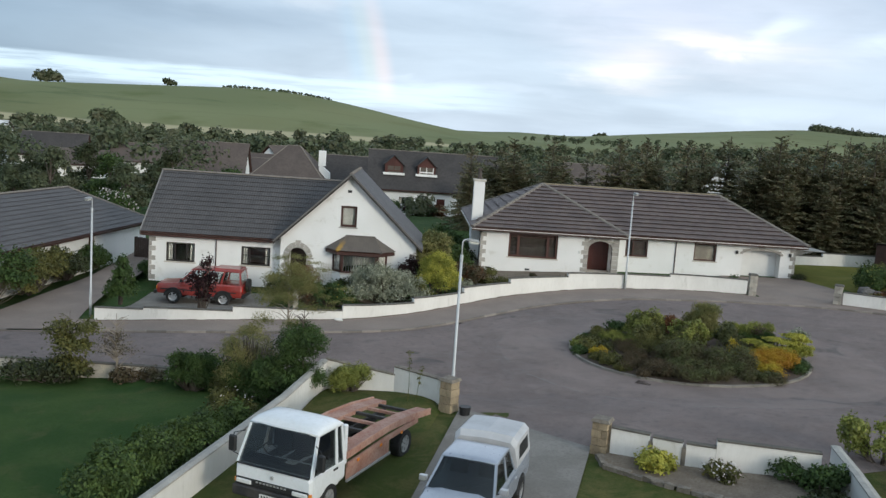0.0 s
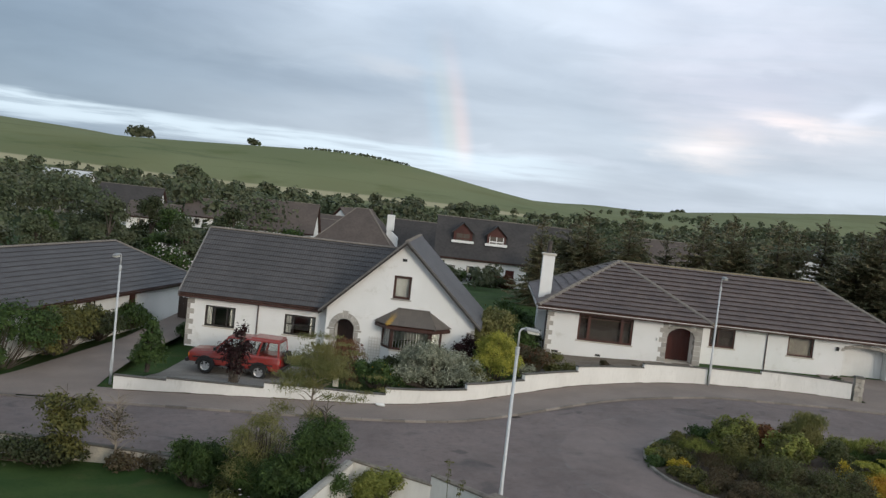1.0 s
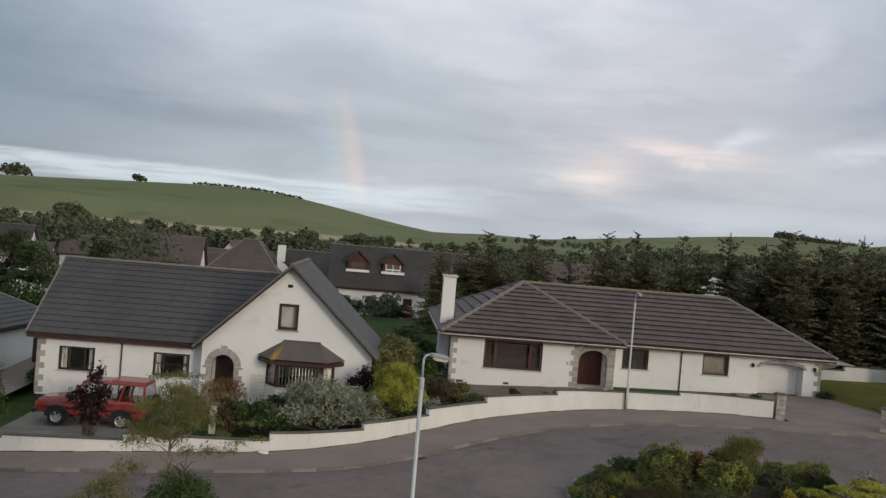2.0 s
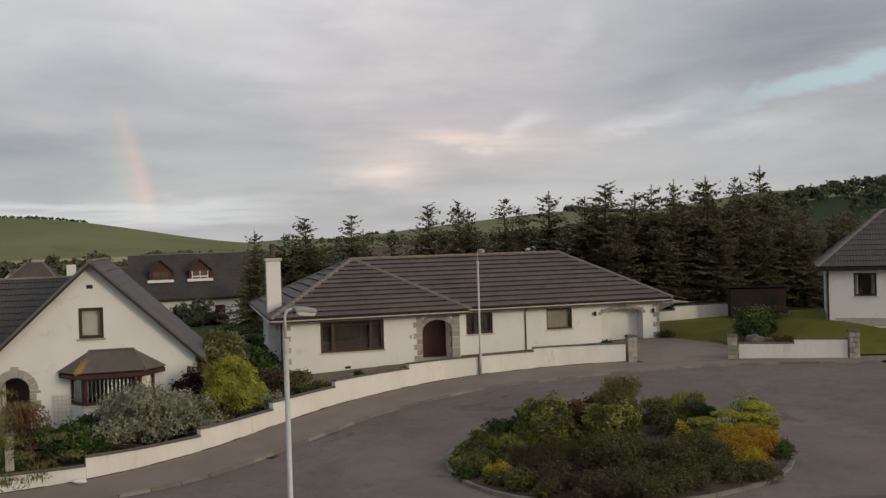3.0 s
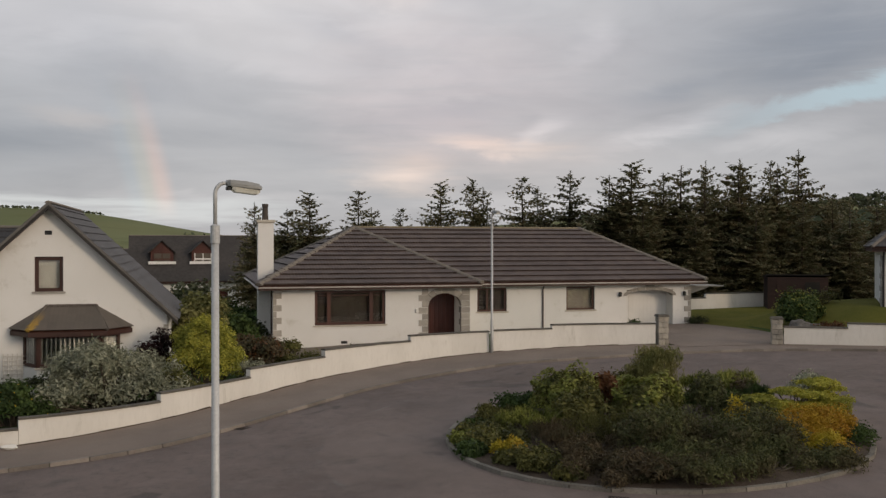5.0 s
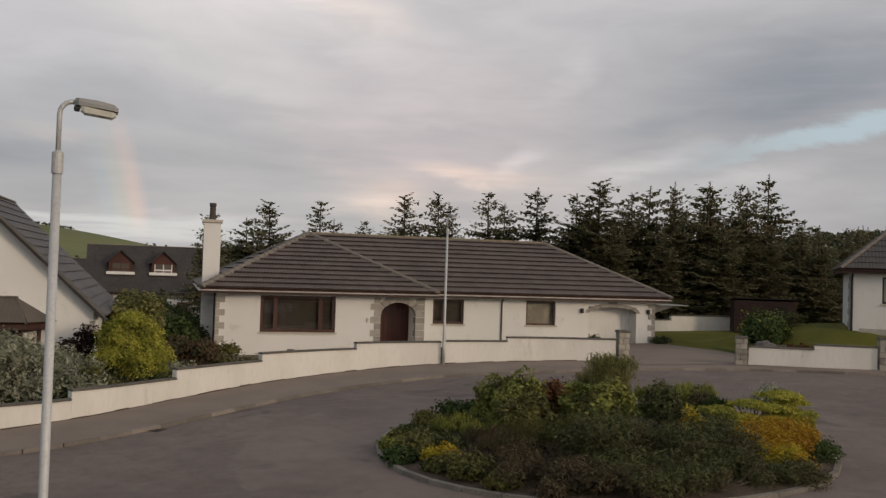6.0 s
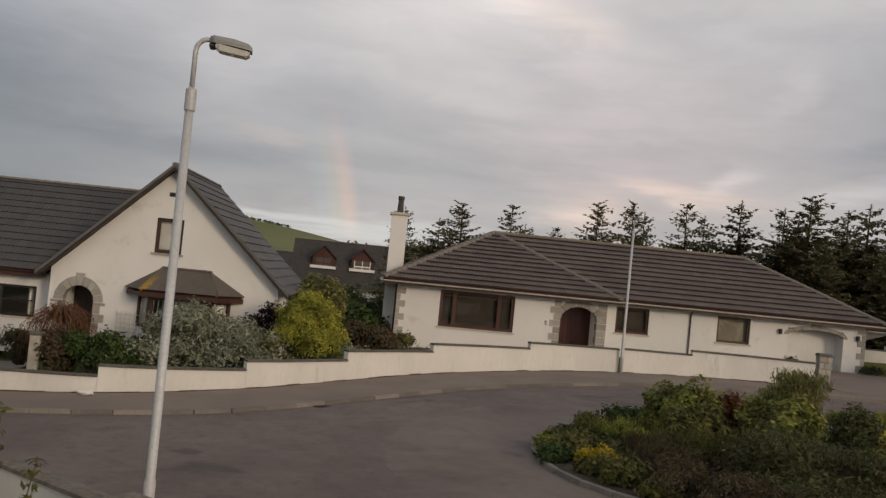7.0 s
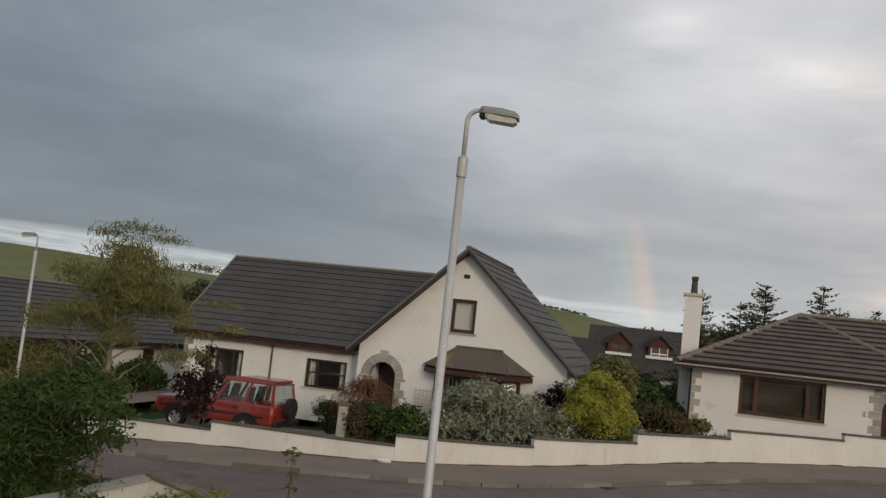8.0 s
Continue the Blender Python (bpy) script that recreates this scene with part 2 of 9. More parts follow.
def tile_material(name, a, b_, c, lichen):
    """Interlocking concrete roof tiles: the column joints and pantile rolls run up the slope along uv.x."""
    m = bpy.data.materials.new(name)
    m.use_nodes = True
    t = Net(m.node_tree)
    b = t.nodes["Principled BSDF"]
    uv = t.add("ShaderNodeUVMap").outputs[0]
    co = t.add("ShaderNodeTexCoord").outputs["Object"]
    sep = t.add("ShaderNodeSeparateXYZ")
    t.links.new(uv, sep.inputs[0])
    tiles = t.add("ShaderNodeTexWhiteNoise")
    tiles.noise_dimensions = "2D"
    comb = t.add("ShaderNodeCombineXYZ")
    t.put(comb.inputs[0], t.math("FLOOR", t.math("DIVIDE", sep.outputs[0], 0.30)))
    t.put(comb.inputs[1], t.math("FLOOR", t.math("DIVIDE", sep.outputs[1], COURSE)))
    t.links.new(comb.outputs[0], tiles.inputs["Vector"])
    col = t.mix(tiles.outputs["Value"], a, b_)
    col = t.mix(t.step(t.noise(co, 0.5, 5, 0.6), 0.4, 0.72, 0.0, 0.8), col, c)
    col = t.mix(t.step(t.noise(co, 5.0, 6, 0.75), 0.62, 0.8, 0.0, 0.5), col, lichen)
    t.put(b.inputs["Base Color"], col)
    b.inputs["Roughness"].default_value = 0.66
    b.inputs["Specular IOR Level"].default_value = 0.45
    roll = t.math("SINE", t.math("MULTIPLY", sep.outputs[0], 2 * math.pi / 0.15))
    n = t.add("ShaderNodeBump")
    n.inputs["Strength"].default_value, n.inputs["Distance"].default_value = 0.24, 0.02
    t.put(n.inputs["Height"], t.math("ADD", roll, t.noise(co, 40, 3)))
    t.links.new(n.outputs[0], b.inputs["Normal"])
    return m


COURSE = 0.42
M = {}
M["harl"] = material("white_harling", ((0.79, 0.782, 0.762), (0.835, 0.825, 0.808), (0.73, 0.718, 0.692)), 0.9, 0.5, 40, 0.5, 55, mixer=0.35, spec=0.2, dirt=(0.62, 0.60, 0.55))
M["wallpaint"] = material("white_wall_render", ((0.69, 0.67, 0.63), (0.77, 0.75, 0.71), (0.62, 0.60, 0.56)), 0.9, 0.7, 9, 0.4, 45, mixer=0.3, spec=0.2, dirt=(0.46, 0.44, 0.39), stretch=(1, 1, 0.35))
M["coping"] = material("dark_coping", ((0.075, 0.068, 0.06), (0.12, 0.108, 0.095), (0.18, 0.17, 0.13)), 0.9, 2, 20, 0.4, 40)
M["stone"] = material("grey_quoin_stone", ((0.34, 0.32, 0.29), (0.43, 0.40, 0.36), (0.27, 0.26, 0.24)), 0.88, 3, 30, 0.4, 40, each=0.18)
M["pillar"] = material("pillar_stone", ((0.30, 0.28, 0.25), (0.44, 0.40, 0.33), (0.22, 0.21, 0.19)), 0.9, 3, 22, 0.5, 30, each=0.25)
M["tile"] = tile_material("grey_brown_roof_tile", (0.112, 0.086, 0.079), (0.142, 0.110, 0.098), (0.080, 0.063, 0.060), (0.20, 0.17, 0.115))
M["tile_a"] = tile_material("dark_grey_roof_tile", (0.074, 0.069, 0.069), (0.088, 0.082, 0.081), (0.062, 0.058, 0.058), (0.12, 0.11, 0.09))
M["cap"] = material("ridge_tile", ((0.17, 0.15, 0.135), (0.21, 0.185, 0.16), (0.25, 0.215, 0.15)), 0.88, 2, 12, 0.4, 30)
M["ridge_cap"] = material("yellow_lichened_ridge_tile", ((0.20, 0.165, 0.11), (0.26, 0.215, 0.13), (0.16, 0.13, 0.10)), 0.88, 2, 12, 0.4, 30)
M["barge"] = material("grey_verge", ((0.20, 0.19, 0.18), (0.26, 0.245, 0.23)), 0.8, 2, 12, 0.2, 30)
M["fascia"] = material("brown_fascia", ((0.055, 0.026, 0.02), (0.075, 0.035, 0.026)), 0.5, 2, 12, 0.1, 30)
M["gutter"] = material("brown_gutter", ((0.06, 0.035, 0.03), (0.085, 0.05, 0.042)), 0.4, 2, 12, 0.05, 30)
M["frame"] = material("stained_window_frame", ((0.060, 0.020, 0.013), (0.082, 0.030, 0.019)), 0.45, 3, 30, 0.1, 30, stretch=(1, 1, 0.2))
M["gutter_pale"] = material("pale_grey_gutter", ((0.56, 0.53, 0.50), (0.66, 0.63, 0.60)), 0.45, 2, 12, 0.05, 30)
M["felt"] = material("black_roofing_felt", ((0.013, 0.012, 0.011), (0.02, 0.018, 0.017)), 0.95, 2, 30, 0.4, 60)
M["dry_grass"] = material("pale_mown_grass", ((0.108, 0.110, 0.020), (0.152, 0.142, 0.030), (0.074, 0.084, 0.016)), 0.95, 0.5, 11, 0.6, 30, spec=0.15)
M["frame_dk"] = material("dark_window_frame", ((0.022, 0.018, 0.016), (0.035, 0.028, 0.024)), 0.45, 3, 30, 0.1, 30)
M["door"] = material("varnished_door", ((0.058, 0.013, 0.009), (0.085, 0.02, 0.013), (0.04, 0.01, 0.007)), 0.35, 4, 40, 0.15, 30, stretch=(1, 1, 0.15))
M["door_dk"] = material("dark_door", ((0.03, 0.014, 0.011), (0.045, 0.02, 0.015)), 0.5, 4, 40, 0.15, 30)
M["sill"] = material("painted_sill", ((0.5, 0.46, 0.40), (0.58, 0.54, 0.47)), 0.8, 4, 30, 0.2, 40)
M["glass"] = glass_material("window_glass")
M["inside"] = material("dim_room", ((0.10, 0.085, 0.07), (0.13, 0.11, 0.09)), 0.95, 0.7, 3, 0)
M["curtain"] = material("pale_curtain", ((0.55, 0.52, 0.47), (0.64, 0.61, 0.56)), 0.95, 3, 20, 0.1, 20)
M["dim_curtain"] = material("dim_curtain", ((0.085, 0.055, 0.04), (0.13, 0.09, 0.065)), 0.95, 3, 20, 0.1, 20)
M["blind"] = material("white_blind", ((0.70, 0.69, 0.66), (0.74, 0.73, 0.70)), 0.85, 3, 20, 0.05, 20)
M["garage"] = material("white_garage_door", ((0.72, 0.71, 0.69), (0.78, 0.77, 0.75)), 0.5, 1, 12, 0.05, 30)
M["pot"] = material("chimney_pot", ((0.06, 0.05, 0.045), (0.09, 0.075, 0.065)), 0.85, 4, 20, 0.2, 30)
M["lamp_post"] = material("galvanised_lamp_post", ((0.50, 0.51, 0.52), (0.58, 0.59, 0.60), (0.40, 0.41, 0.42)), 0.55, 1.5, 30, 0.08, 60, metal=0.15)
M["lamp_head"] = material("lantern_housing", ((0.25, 0.255, 0.255), (0.31, 0.31, 0.305)), 0.5, 3, 20, 0.05, 30)
M["lens"] = material("lantern_lens", ((0.62, 0.61, 0.56), (0.70, 0.69, 0.63)), 0.25, 3, 20, 0.1, 60, spec=0.6)
M["black"] = material("black_plastic", ((0.012, 0.012, 0.013), (0.02, 0.02, 0.021)), 0.5, 4, 20, 0.1, 40)
M["tyre"] = material("tyre_rubber", ((0.014, 0.014, 0.014), (0.024, 0.023, 0.022)), 0.85, 4, 30, 0.3, 40)
M["alloy"] = material("wheel_metal", ((0.50, 0.50, 0.51), (0.62, 0.62, 0.63)), 0.35, 4, 20, 0.0, metal=0.7)
M["car_red"] = material("red_car_paint", ((0.22, 0.026, 0.02), (0.26, 0.032, 0.024), (0.18, 0.022, 0.017)), 0.35, 0.8, 6, 0.0, coat=0.7)
M["car_white"] = material("white_cab_paint", ((0.72, 0.74, 0.75), (0.78, 0.79, 0.80), (0.66, 0.67, 0.66)), 0.38, 1.0, 9, 0.0, coat=0.5)
M["car_silver"] = material("silver_blue_paint", ((0.30, 0.33, 0.39), (0.35, 0.38, 0.44)), 0.35, 1.0, 9, 0.0, metal=0.35, coat=0.7)
M["hardtop"] = material("pale_hardtop", ((0.42, 0.42, 0.43), (0.50, 0.50, 0.51)), 0.5, 1.5, 9, 0.05, 30)
M["rust"] = material("rusty_deck_steel", ((0.33, 0.175, 0.125), (0.43, 0.28, 0.22), (0.24, 0.10, 0.065)), 0.8, 2, 14, 0.4, 30, dirt=(0.34, 0.22, 0.16))
M["chassis"] = material("chassis_black", ((0.02, 0.02, 0.021), (0.05, 0.045, 0.04)), 0.7, 3, 14, 0.2, 30)
M["headlamp"] = material("headlamp_glass", ((0.6, 0.6, 0.58), (0.75, 0.75, 0.72)), 0.12, 8, 30, 0.0, spec=0.8)
M["indicator"] = material("amber_lens", ((0.6, 0.2, 0.03), (0.7, 0.25, 0.04)), 0.2, 8, 30, 0.0)
M["tail"] = material("red_lens", ((0.35, 0.01, 0.01), (0.42, 0.02, 0.015)), 0.2, 8, 30, 0.0)
M["carglass"] = glass_material("car_glass", (0.17, 0.20, 0.21))
M["truckglass"] = glass_material("truck_glass", (0.22, 0.25, 0.26))
M["grey_blind"] = material("grey_roller_blind", ((0.34, 0.34, 0.33), (0.40, 0.395, 0.385)), 0.85, 3, 20, 0.05, 20)
M["pale_coping"] = material("pale_concrete_coping", ((0.34, 0.325, 0.295), (0.43, 0.41, 0.37), (0.25, 0.24, 0.21)), 0.9, 2, 20, 0.4, 40)
M["rough_coping"] = material("lichened_rough_coping", ((0.15, 0.13, 0.105), (0.24, 0.21, 0.17), (0.08, 0.07, 0.06)), 0.92, 3, 14, 0.9, 18, dirt=(0.30, 0.28, 0.22))
M["carglass_clear"] = glass_material("pale_car_glass", (0.78, 0.82, 0.82))
M["island_kerb"] = material("mossy_kerb_concrete", ((0.19, 0.175, 0.15), (0.26, 0.235, 0.20), (0.13, 0.12, 0.10)), 0.9, 2, 20, 0.4, 35, each=0.2)
M["plate"] = material("number_plate", ((0.65, 0.64, 0.6), (0.7, 0.69, 0.65)), 0.4, 4, 20, 0)
M["soil"] = material("garden_soil", ((0.055, 0.038, 0.026), (0.09, 0.065, 0.045), (0.03, 0.022, 0.016)), 0.95, 2, 14, 0.8, 12)
M["stony"] = material("stony_garden_earth", ((0.15, 0.12, 0.09), (0.21, 0.175, 0.135), (0.09, 0.07, 0.052)), 0.95, 1.5, 14, 0.8, 14, dirt=(0.28, 0.25, 0.2))
M["bark"] = material("tree_bark", ((0.07, 0.055, 0.042), (0.12, 0.10, 0.08), (0.04, 0.03, 0.025)), 0.95, 3, 20, 0.6, 25, stretch=(1, 1, 0.3))
M["palebark"] = material("pale_bark", ((0.22, 0.18, 0.14), (0.30, 0.26, 0.2)), 0.9, 3, 20, 0.4, 25)
M["shed"] = material("red_brown_shed_boards", ((0.024, 0.011, 0.009), (0.035, 0.015, 0.012), (0.018, 0.008, 0.007)), 0.8, 1, 20, 0.3, 20, each=0.15)
M["fence"] = material("dark_fence_board", ((0.05, 0.035, 0.028), (0.08, 0.055, 0.042)), 0.85, 1, 20, 0.3, 20, each=0.15)
M["trellis"] = material("white_trellis_wood", ((0.6, 0.58, 0.55), (0.68, 0.66, 0.62)), 0.8, 2, 20, 0.1, 20)
M["kerb"] = material("kerb_concrete", ((0.19, 0.165, 0.145), (0.235, 0.205, 0.18), (0.14, 0.125, 0.11)), 0.9, 2, 20, 0.4, 35, each=0.3)
M["iron"] = material("drain_iron", ((0.045, 0.035, 0.03), (0.075, 0.055, 0.045)), 0.75, 5, 30, 0.4, 40, metal=0.3)
M["slab"] = material("concrete_drive", ((0.185, 0.170, 0.150), (0.245, 0.228, 0.205), (0.145, 0.135, 0.12)), 0.92, 0.8, 12, 0.4, 30, dirt=(0.15, 0.14, 0.12))
M["path"] = material("footway_tarmac", ((0.222, 0.178, 0.150), (0.274, 0.220, 0.184), (0.166, 0.133, 0.114)), 0.92, 0.5, 60, 0.6, 90, dirt=(0.21, 0.19, 0.16))
M["leaf_green"] = leaf_material("green_leaf", (0.046, 0.080, 0.022), (0.080, 0.122, 0.032), (0.036, 0.058, 0.018))
M["leaf_dark"] = leaf_material("dark_green_leaf", (0.036, 0.050, 0.021), (0.062, 0.076, 0.031), (0.050, 0.052, 0.026))
M["leaf_juniper"] = leaf_material("dull_juniper_leaf", (0.064, 0.078, 0.030), (0.124, 0.134, 0.052), (0.090, 0.074, 0.038))
M["leaf_lime"] = leaf_material("lime_leaf", (0.29, 0.30, 0.046), (0.47, 0.44, 0.075), (0.18, 0.20, 0.036))
M["leaf_gold"] = leaf_material("golden_leaf", (0.38, 0.32, 0.03), (0.48, 0.38, 0.035), (0.40, 0.24, 0.025))
M["leaf_orange"] = leaf_material("orange_gold_leaf", (0.37, 0.225, 0.022), (0.46, 0.31, 0.03), (0.34, 0.165, 0.018))
M["leaf_silver"] = leaf_material("silver_green_leaf", (0.25, 0.265, 0.185), (0.42, 0.425, 0.32), (0.15, 0.165, 0.11), 2.6)
M["leaf_olive"] = leaf_material("olive_leaf", (0.100, 0.104, 0.029), (0.165, 0.156, 0.048), (0.066, 0.072, 0.026))
M["leaf_willow"] = leaf_material("pale_willow_leaf", (0.180, 0.180, 0.062), (0.258, 0.240, 0.094), (0.138, 0.154, 0.054))
M["leaf_purple"] = leaf_material("purple_leaf", (0.022, 0.009, 0.010), (0.037, 0.014, 0.014), (0.012, 0.006, 0.007))
M["leaf_rust"] = leaf_material("rusty_red_leaf", (0.120, 0.050, 0.024), (0.165, 0.078, 0.034), (0.080, 0.044, 0.022))
M["leaf_brown"] = leaf_material("heather_brown_leaf", (0.085, 0.064, 0.036), (0.115, 0.088, 0.050), (0.055, 0.055, 0.026))
M["needle"] = leaf_material("spruce_needles", (0.125, 0.134, 0.074), (0.205, 0.205, 0.110), (0.240, 0.192, 0.115))
M["farleaf"] = leaf_material("far_wood_leaf", (0.066, 0.084, 0.046), (0.112, 0.134, 0.070), (0.134, 0.134, 0.080), 0.13)
M["farleaf_b"] = leaf_material("far_garden_leaf", (0.070, 0.078, 0.036), (0.110, 0.116, 0.052), (0.085, 0.070, 0.040), 0.22)
M["leaf_fresh"] = leaf_material("fresh_green_leaf", (0.150, 0.180, 0.036), (0.30, 0.31, 0.075), (0.085, 0.105, 0.027))
M["rust_twig"] = material("rust_brown_twig", ((0.12, 0.055, 0.030), (0.18, 0.085, 0.045)), 0.8, 3, 20, 0.2, 30)
M["flower"] = leaf_material("white_blossom", (0.55, 0.52, 0.50), (0.65, 0.62, 0.6), (0.5, 0.42, 0.42))


def grass_material():
    m = bpy.data.materials.new("lawn_and_fields")
    m.use_nodes = True
    t = Net(m.node_tree)
    b = t.nodes["Principled BSDF"]
    co = t.add("ShaderNodeTexCoord").outputs["Object"]
    sep = t.add("ShaderNodeSeparateXYZ")
    t.links.new(co, sep.inputs[0])
    lawn = t.mix(t.step(t.noise(co, 0.4, 4), 0.35, 0.68), (0.032, 0.064, 0.014), (0.056, 0.088, 0.022))
    lawn = t.mix(t.step(t.noise(co, 0.9, 5, 0.65, 0.5), 0.50, 0.72, 0.0, 0.7), lawn, (0.074, 0.084, 0.028))
    lawn = t.mix(t.step(t.noise(co, 9.0, 4, 0.7), 0.45, 0.75, 0.0, 0.6), lawn, (0.02, 0.042, 0.010))
    # worn olive grass of the plots south of the dividing wall's line
    east = t.math("ADD", t.math("SUBTRACT", sep.outputs[0], t.math("MULTIPLY", sep.outputs[1], 0.266)), 8.17)
    plot = t.math("MULTIPLY", t.step(east, 0.0, 0.1), t.step(sep.outputs[1], 31.0, 31.2, 1.0, 0.0))
    rough = t.mix(t.step(t.noise(co, 0.7, 5, 0.7, 0.5), 0.38, 0.66), (0.052, 0.070, 0.016), (0.112, 0.104, 0.036))
    rough = t.mix(t.step(t.noise(co, 11.0, 4, 0.7), 0.45, 0.75, 0.0, 0.6), rough, (0.034, 0.048, 0.013))
    lawn = t.mix(plot, lawn, rough)
    # fields on the hills, each of its own green, with hedge lines
    field = t.add("ShaderNodeTexVoronoi")
    field.feature = "SMOOTH_F1"
    field.inputs["Smoothness"].default_value = 0.35
    t.put(field.inputs["Vector"], t.scale_vec(co, (0.0052, 0.0034, 0.0)))
    field.inputs["Scale"].default_value = 1.0
    hue = t.add("ShaderNodeSeparateColor")
    t.links.new(field.outputs["Color"], hue.inputs[0])
    far = t.mix(hue.outputs[0], (0.150, 0.170, 0.078), (0.198, 0.214, 0.104))
    far = t.mix(t.step(hue.outputs[1], 0.90, 0.99, 0.0, 0.5), far, (0.22, 0.21, 0.10))
    far = t.mix(t.step(t.noise(co, 0.02, 5), 0.5, 0.75, 0.0, 0.6), far, (0.10, 0.12, 0.035))
    far = t.mix(t.step(t.noise(co, 0.006, 3), 0.4, 0.65, 0.0, 0.4), far, (0.17, 0.165, 0.07))
    # darker scrub and lighter swathes across the slopes
    far = t.mix(t.step(t.noise(t.scale_vec(co, (0.5, 1.6, 1.0)), 0.011, 6, 0.7, 0.8), 0.55, 0.70, 0.0, 0.55), far, (0.062, 0.082, 0.034))
    # a stubble field along the foot of the hill
    stub = t.math("MULTIPLY", t.step(t.math("ADD", sep.outputs[1], t.math("MULTIPLY", t.noise(co, 0.02, 3), 24.0)), 612, 620), t.step(sep.outputs[1], 628, 640, 1.0, 0.0))
    stub = t.math("MULTIPLY", stub, t.step(sep.outputs[0], 30, 40, 1.0, 0.0))
    far = t.mix(stub, far, (0.40, 0.36, 0.22))
    far = t.mix(t.step(sep.outputs[1], 545, 585, 1.0, 0.0), far, t.mix(t.noise(co, 0.05, 4), (0.028, 0.042, 0.018), (0.05, 0.065, 0.028)))
    c = t.mix(t.step(sep.outputs[1], 100, 180), lawn, far)
    t.put(b.inputs["Base Color"], c)
    b.inputs["Roughness"].default_value = 0.95
    b.inputs["Specular IOR Level"].default_value = 0.15
    n = t.add("ShaderNodeBump")
    n.inputs["Strength"].default_value, n.inputs["Distance"].default_value = 0.6, 0.03
    t.put(n.inputs["Height"], t.noise(co, 30, 4, 0.7))
    t.links.new(n.outputs[0], b.inputs["Normal"])
    return m


def asphalt_material():
    m = bpy.data.materials.new("worn_asphalt")
    m.use_nodes = True
    t = Net(m.node_tree)
    b = t.nodes["Principled BSDF"]
    co = t.add("ShaderNodeTexCoord").outputs["Object"]
    c = t.mix(t.step(t.noise(co, 0.22, 5, 0.6, 0.6), 0.35, 0.66), (0.146, 0.113, 0.103), (0.198, 0.154, 0.140))
    c = t.mix(t.step(t.noise(co, 90, 2, 0.7), 0.45, 0.75, 0.0, 0.6), c, (0.215, 0.182, 0.16))
    c = t.mix(t.step(t.noise(co, 3.1, 6, 0.8, 0.3), 0.46, 0.72, 0.0, 0.6), c, (0.078, 0.070, 0.066))
    c = t.mix(t.step(t.noise(co, 1.1, 6, 0.75, 0.8), 0.5, 0.7, 0.0, 0.4), c, (0.245, 0.198, 0.178))
    c = t.mix(t.step(t.noise(co, 14.0, 3, 0.8), 0.55, 0.72, 0.0, 0.35), c, (0.085, 0.072, 0.067))
    # wheel-worn ring round the island
    ring = t.vmath("DISTANCE", t.vmath("MULTIPLY", co, (1, 1, 0)), (15.1, 36.3, 0))
    wob = t.math("ADD", ring, t.math("MULTIPLY", t.noise(co, 0.5, 4), 0.9))
    worn = t.math("MULTIPLY", t.step(wob, 8.82, 8.95, 1.0, 0.0), t.step(t.noise(co, 0.45, 5, 0.6), 0.32, 0.62))
    c = t.mix(t.math("MULTIPLY", worn, 0.55), c, (0.235, 0.188, 0.168))
    # seam of the old surfacing
    seam = t.math("MULTIPLY", t.step(wob, 8.84, 8.9), t.step(wob, 8.94, 9.0, 1.0, 0.0))
    seam = t.math("MULTIPLY", seam, t.step(t.noise(co, 0.9, 3), 0.42, 0.58))
    c = t.mix(t.math("MULTIPLY", seam, 0.7), c, (0.20, 0.185, 0.17))
    # oil and damp
    spot = t.step(t.noise(co, 0.33, 3, 0.5, 1.2), 0.60, 0.70, 0.0, 0.55)
    c = t.mix(spot, c, (0.055, 0.052, 0.05))
    t.put(b.inputs["Base Color"], c)
    t.put(b.inputs["Roughness"], t.step(t.noise(co, 0.8, 4), 0.3, 0.7, 0.72, 0.9))
    b.inputs["Specular IOR Level"].default_value = 0.4
    n = t.add("ShaderNodeBump")
    n.inputs["Strength"].default_value, n.inputs["Distance"].default_value = 0.5, 0.01
    t.put(n.inputs["Height"], t.noise(co, 120, 3, 0.7))
    t.links.new(n.outputs[0], b.inputs["Normal"])
    return m


def bay_roof_material():
    """Smooth grey-brown tiles with a wedge of yellow lichen beside one hip."""
    m = tile_material("bay_roof_tile", (0.104, 0.090, 0.078), (0.126, 0.108, 0.093), (0.088, 0.078, 0.068), (0.15, 0.13, 0.075))
    t = Net(m.node_tree)
    b = t.nodes["Principled BSDF"]
    old = b.inputs["Base Color"].links[0].from_socket
    for q in t.nodes:
        if q.type == "BUMP":
            q.inputs["Strength"].default_value = 0.06
    pos = t.add("ShaderNodeNewGeometry").outputs["Position"]
    sep = t.add("ShaderNodeSeparateXYZ")
    t.links.new(pos, sep.inputs[0])
    a = t.math("ADD", sep.outputs[0], t.math("ADD", 1.95, t.math("MULTIPLY", t.math("SUBTRACT", sep.outputs[2], 1.74), -0.51)))
    edge = t.math("ADD", a, t.math("MULTIPLY", t.math("SUBTRACT", t.noise(pos, 5.0, 4, 0.7), 0.5), 0.5))
    patch = t.math("MULTIPLY", t.step(edge, 0.08, 0.20, 1.0, 0.0), t.step(edge, -0.20, -0.10))
    patch = t.math("MULTIPLY", patch, t.step(sep.outputs[2], 1.9, 2.5, 0.9, 0.0))
    t.put(b.inputs["Base Color"], t.mix(patch, old, t.mix(t.noise(pos, 18, 3), (0.27, 0.17, 0.03), (0.46, 0.28, 0.04))))
    return m


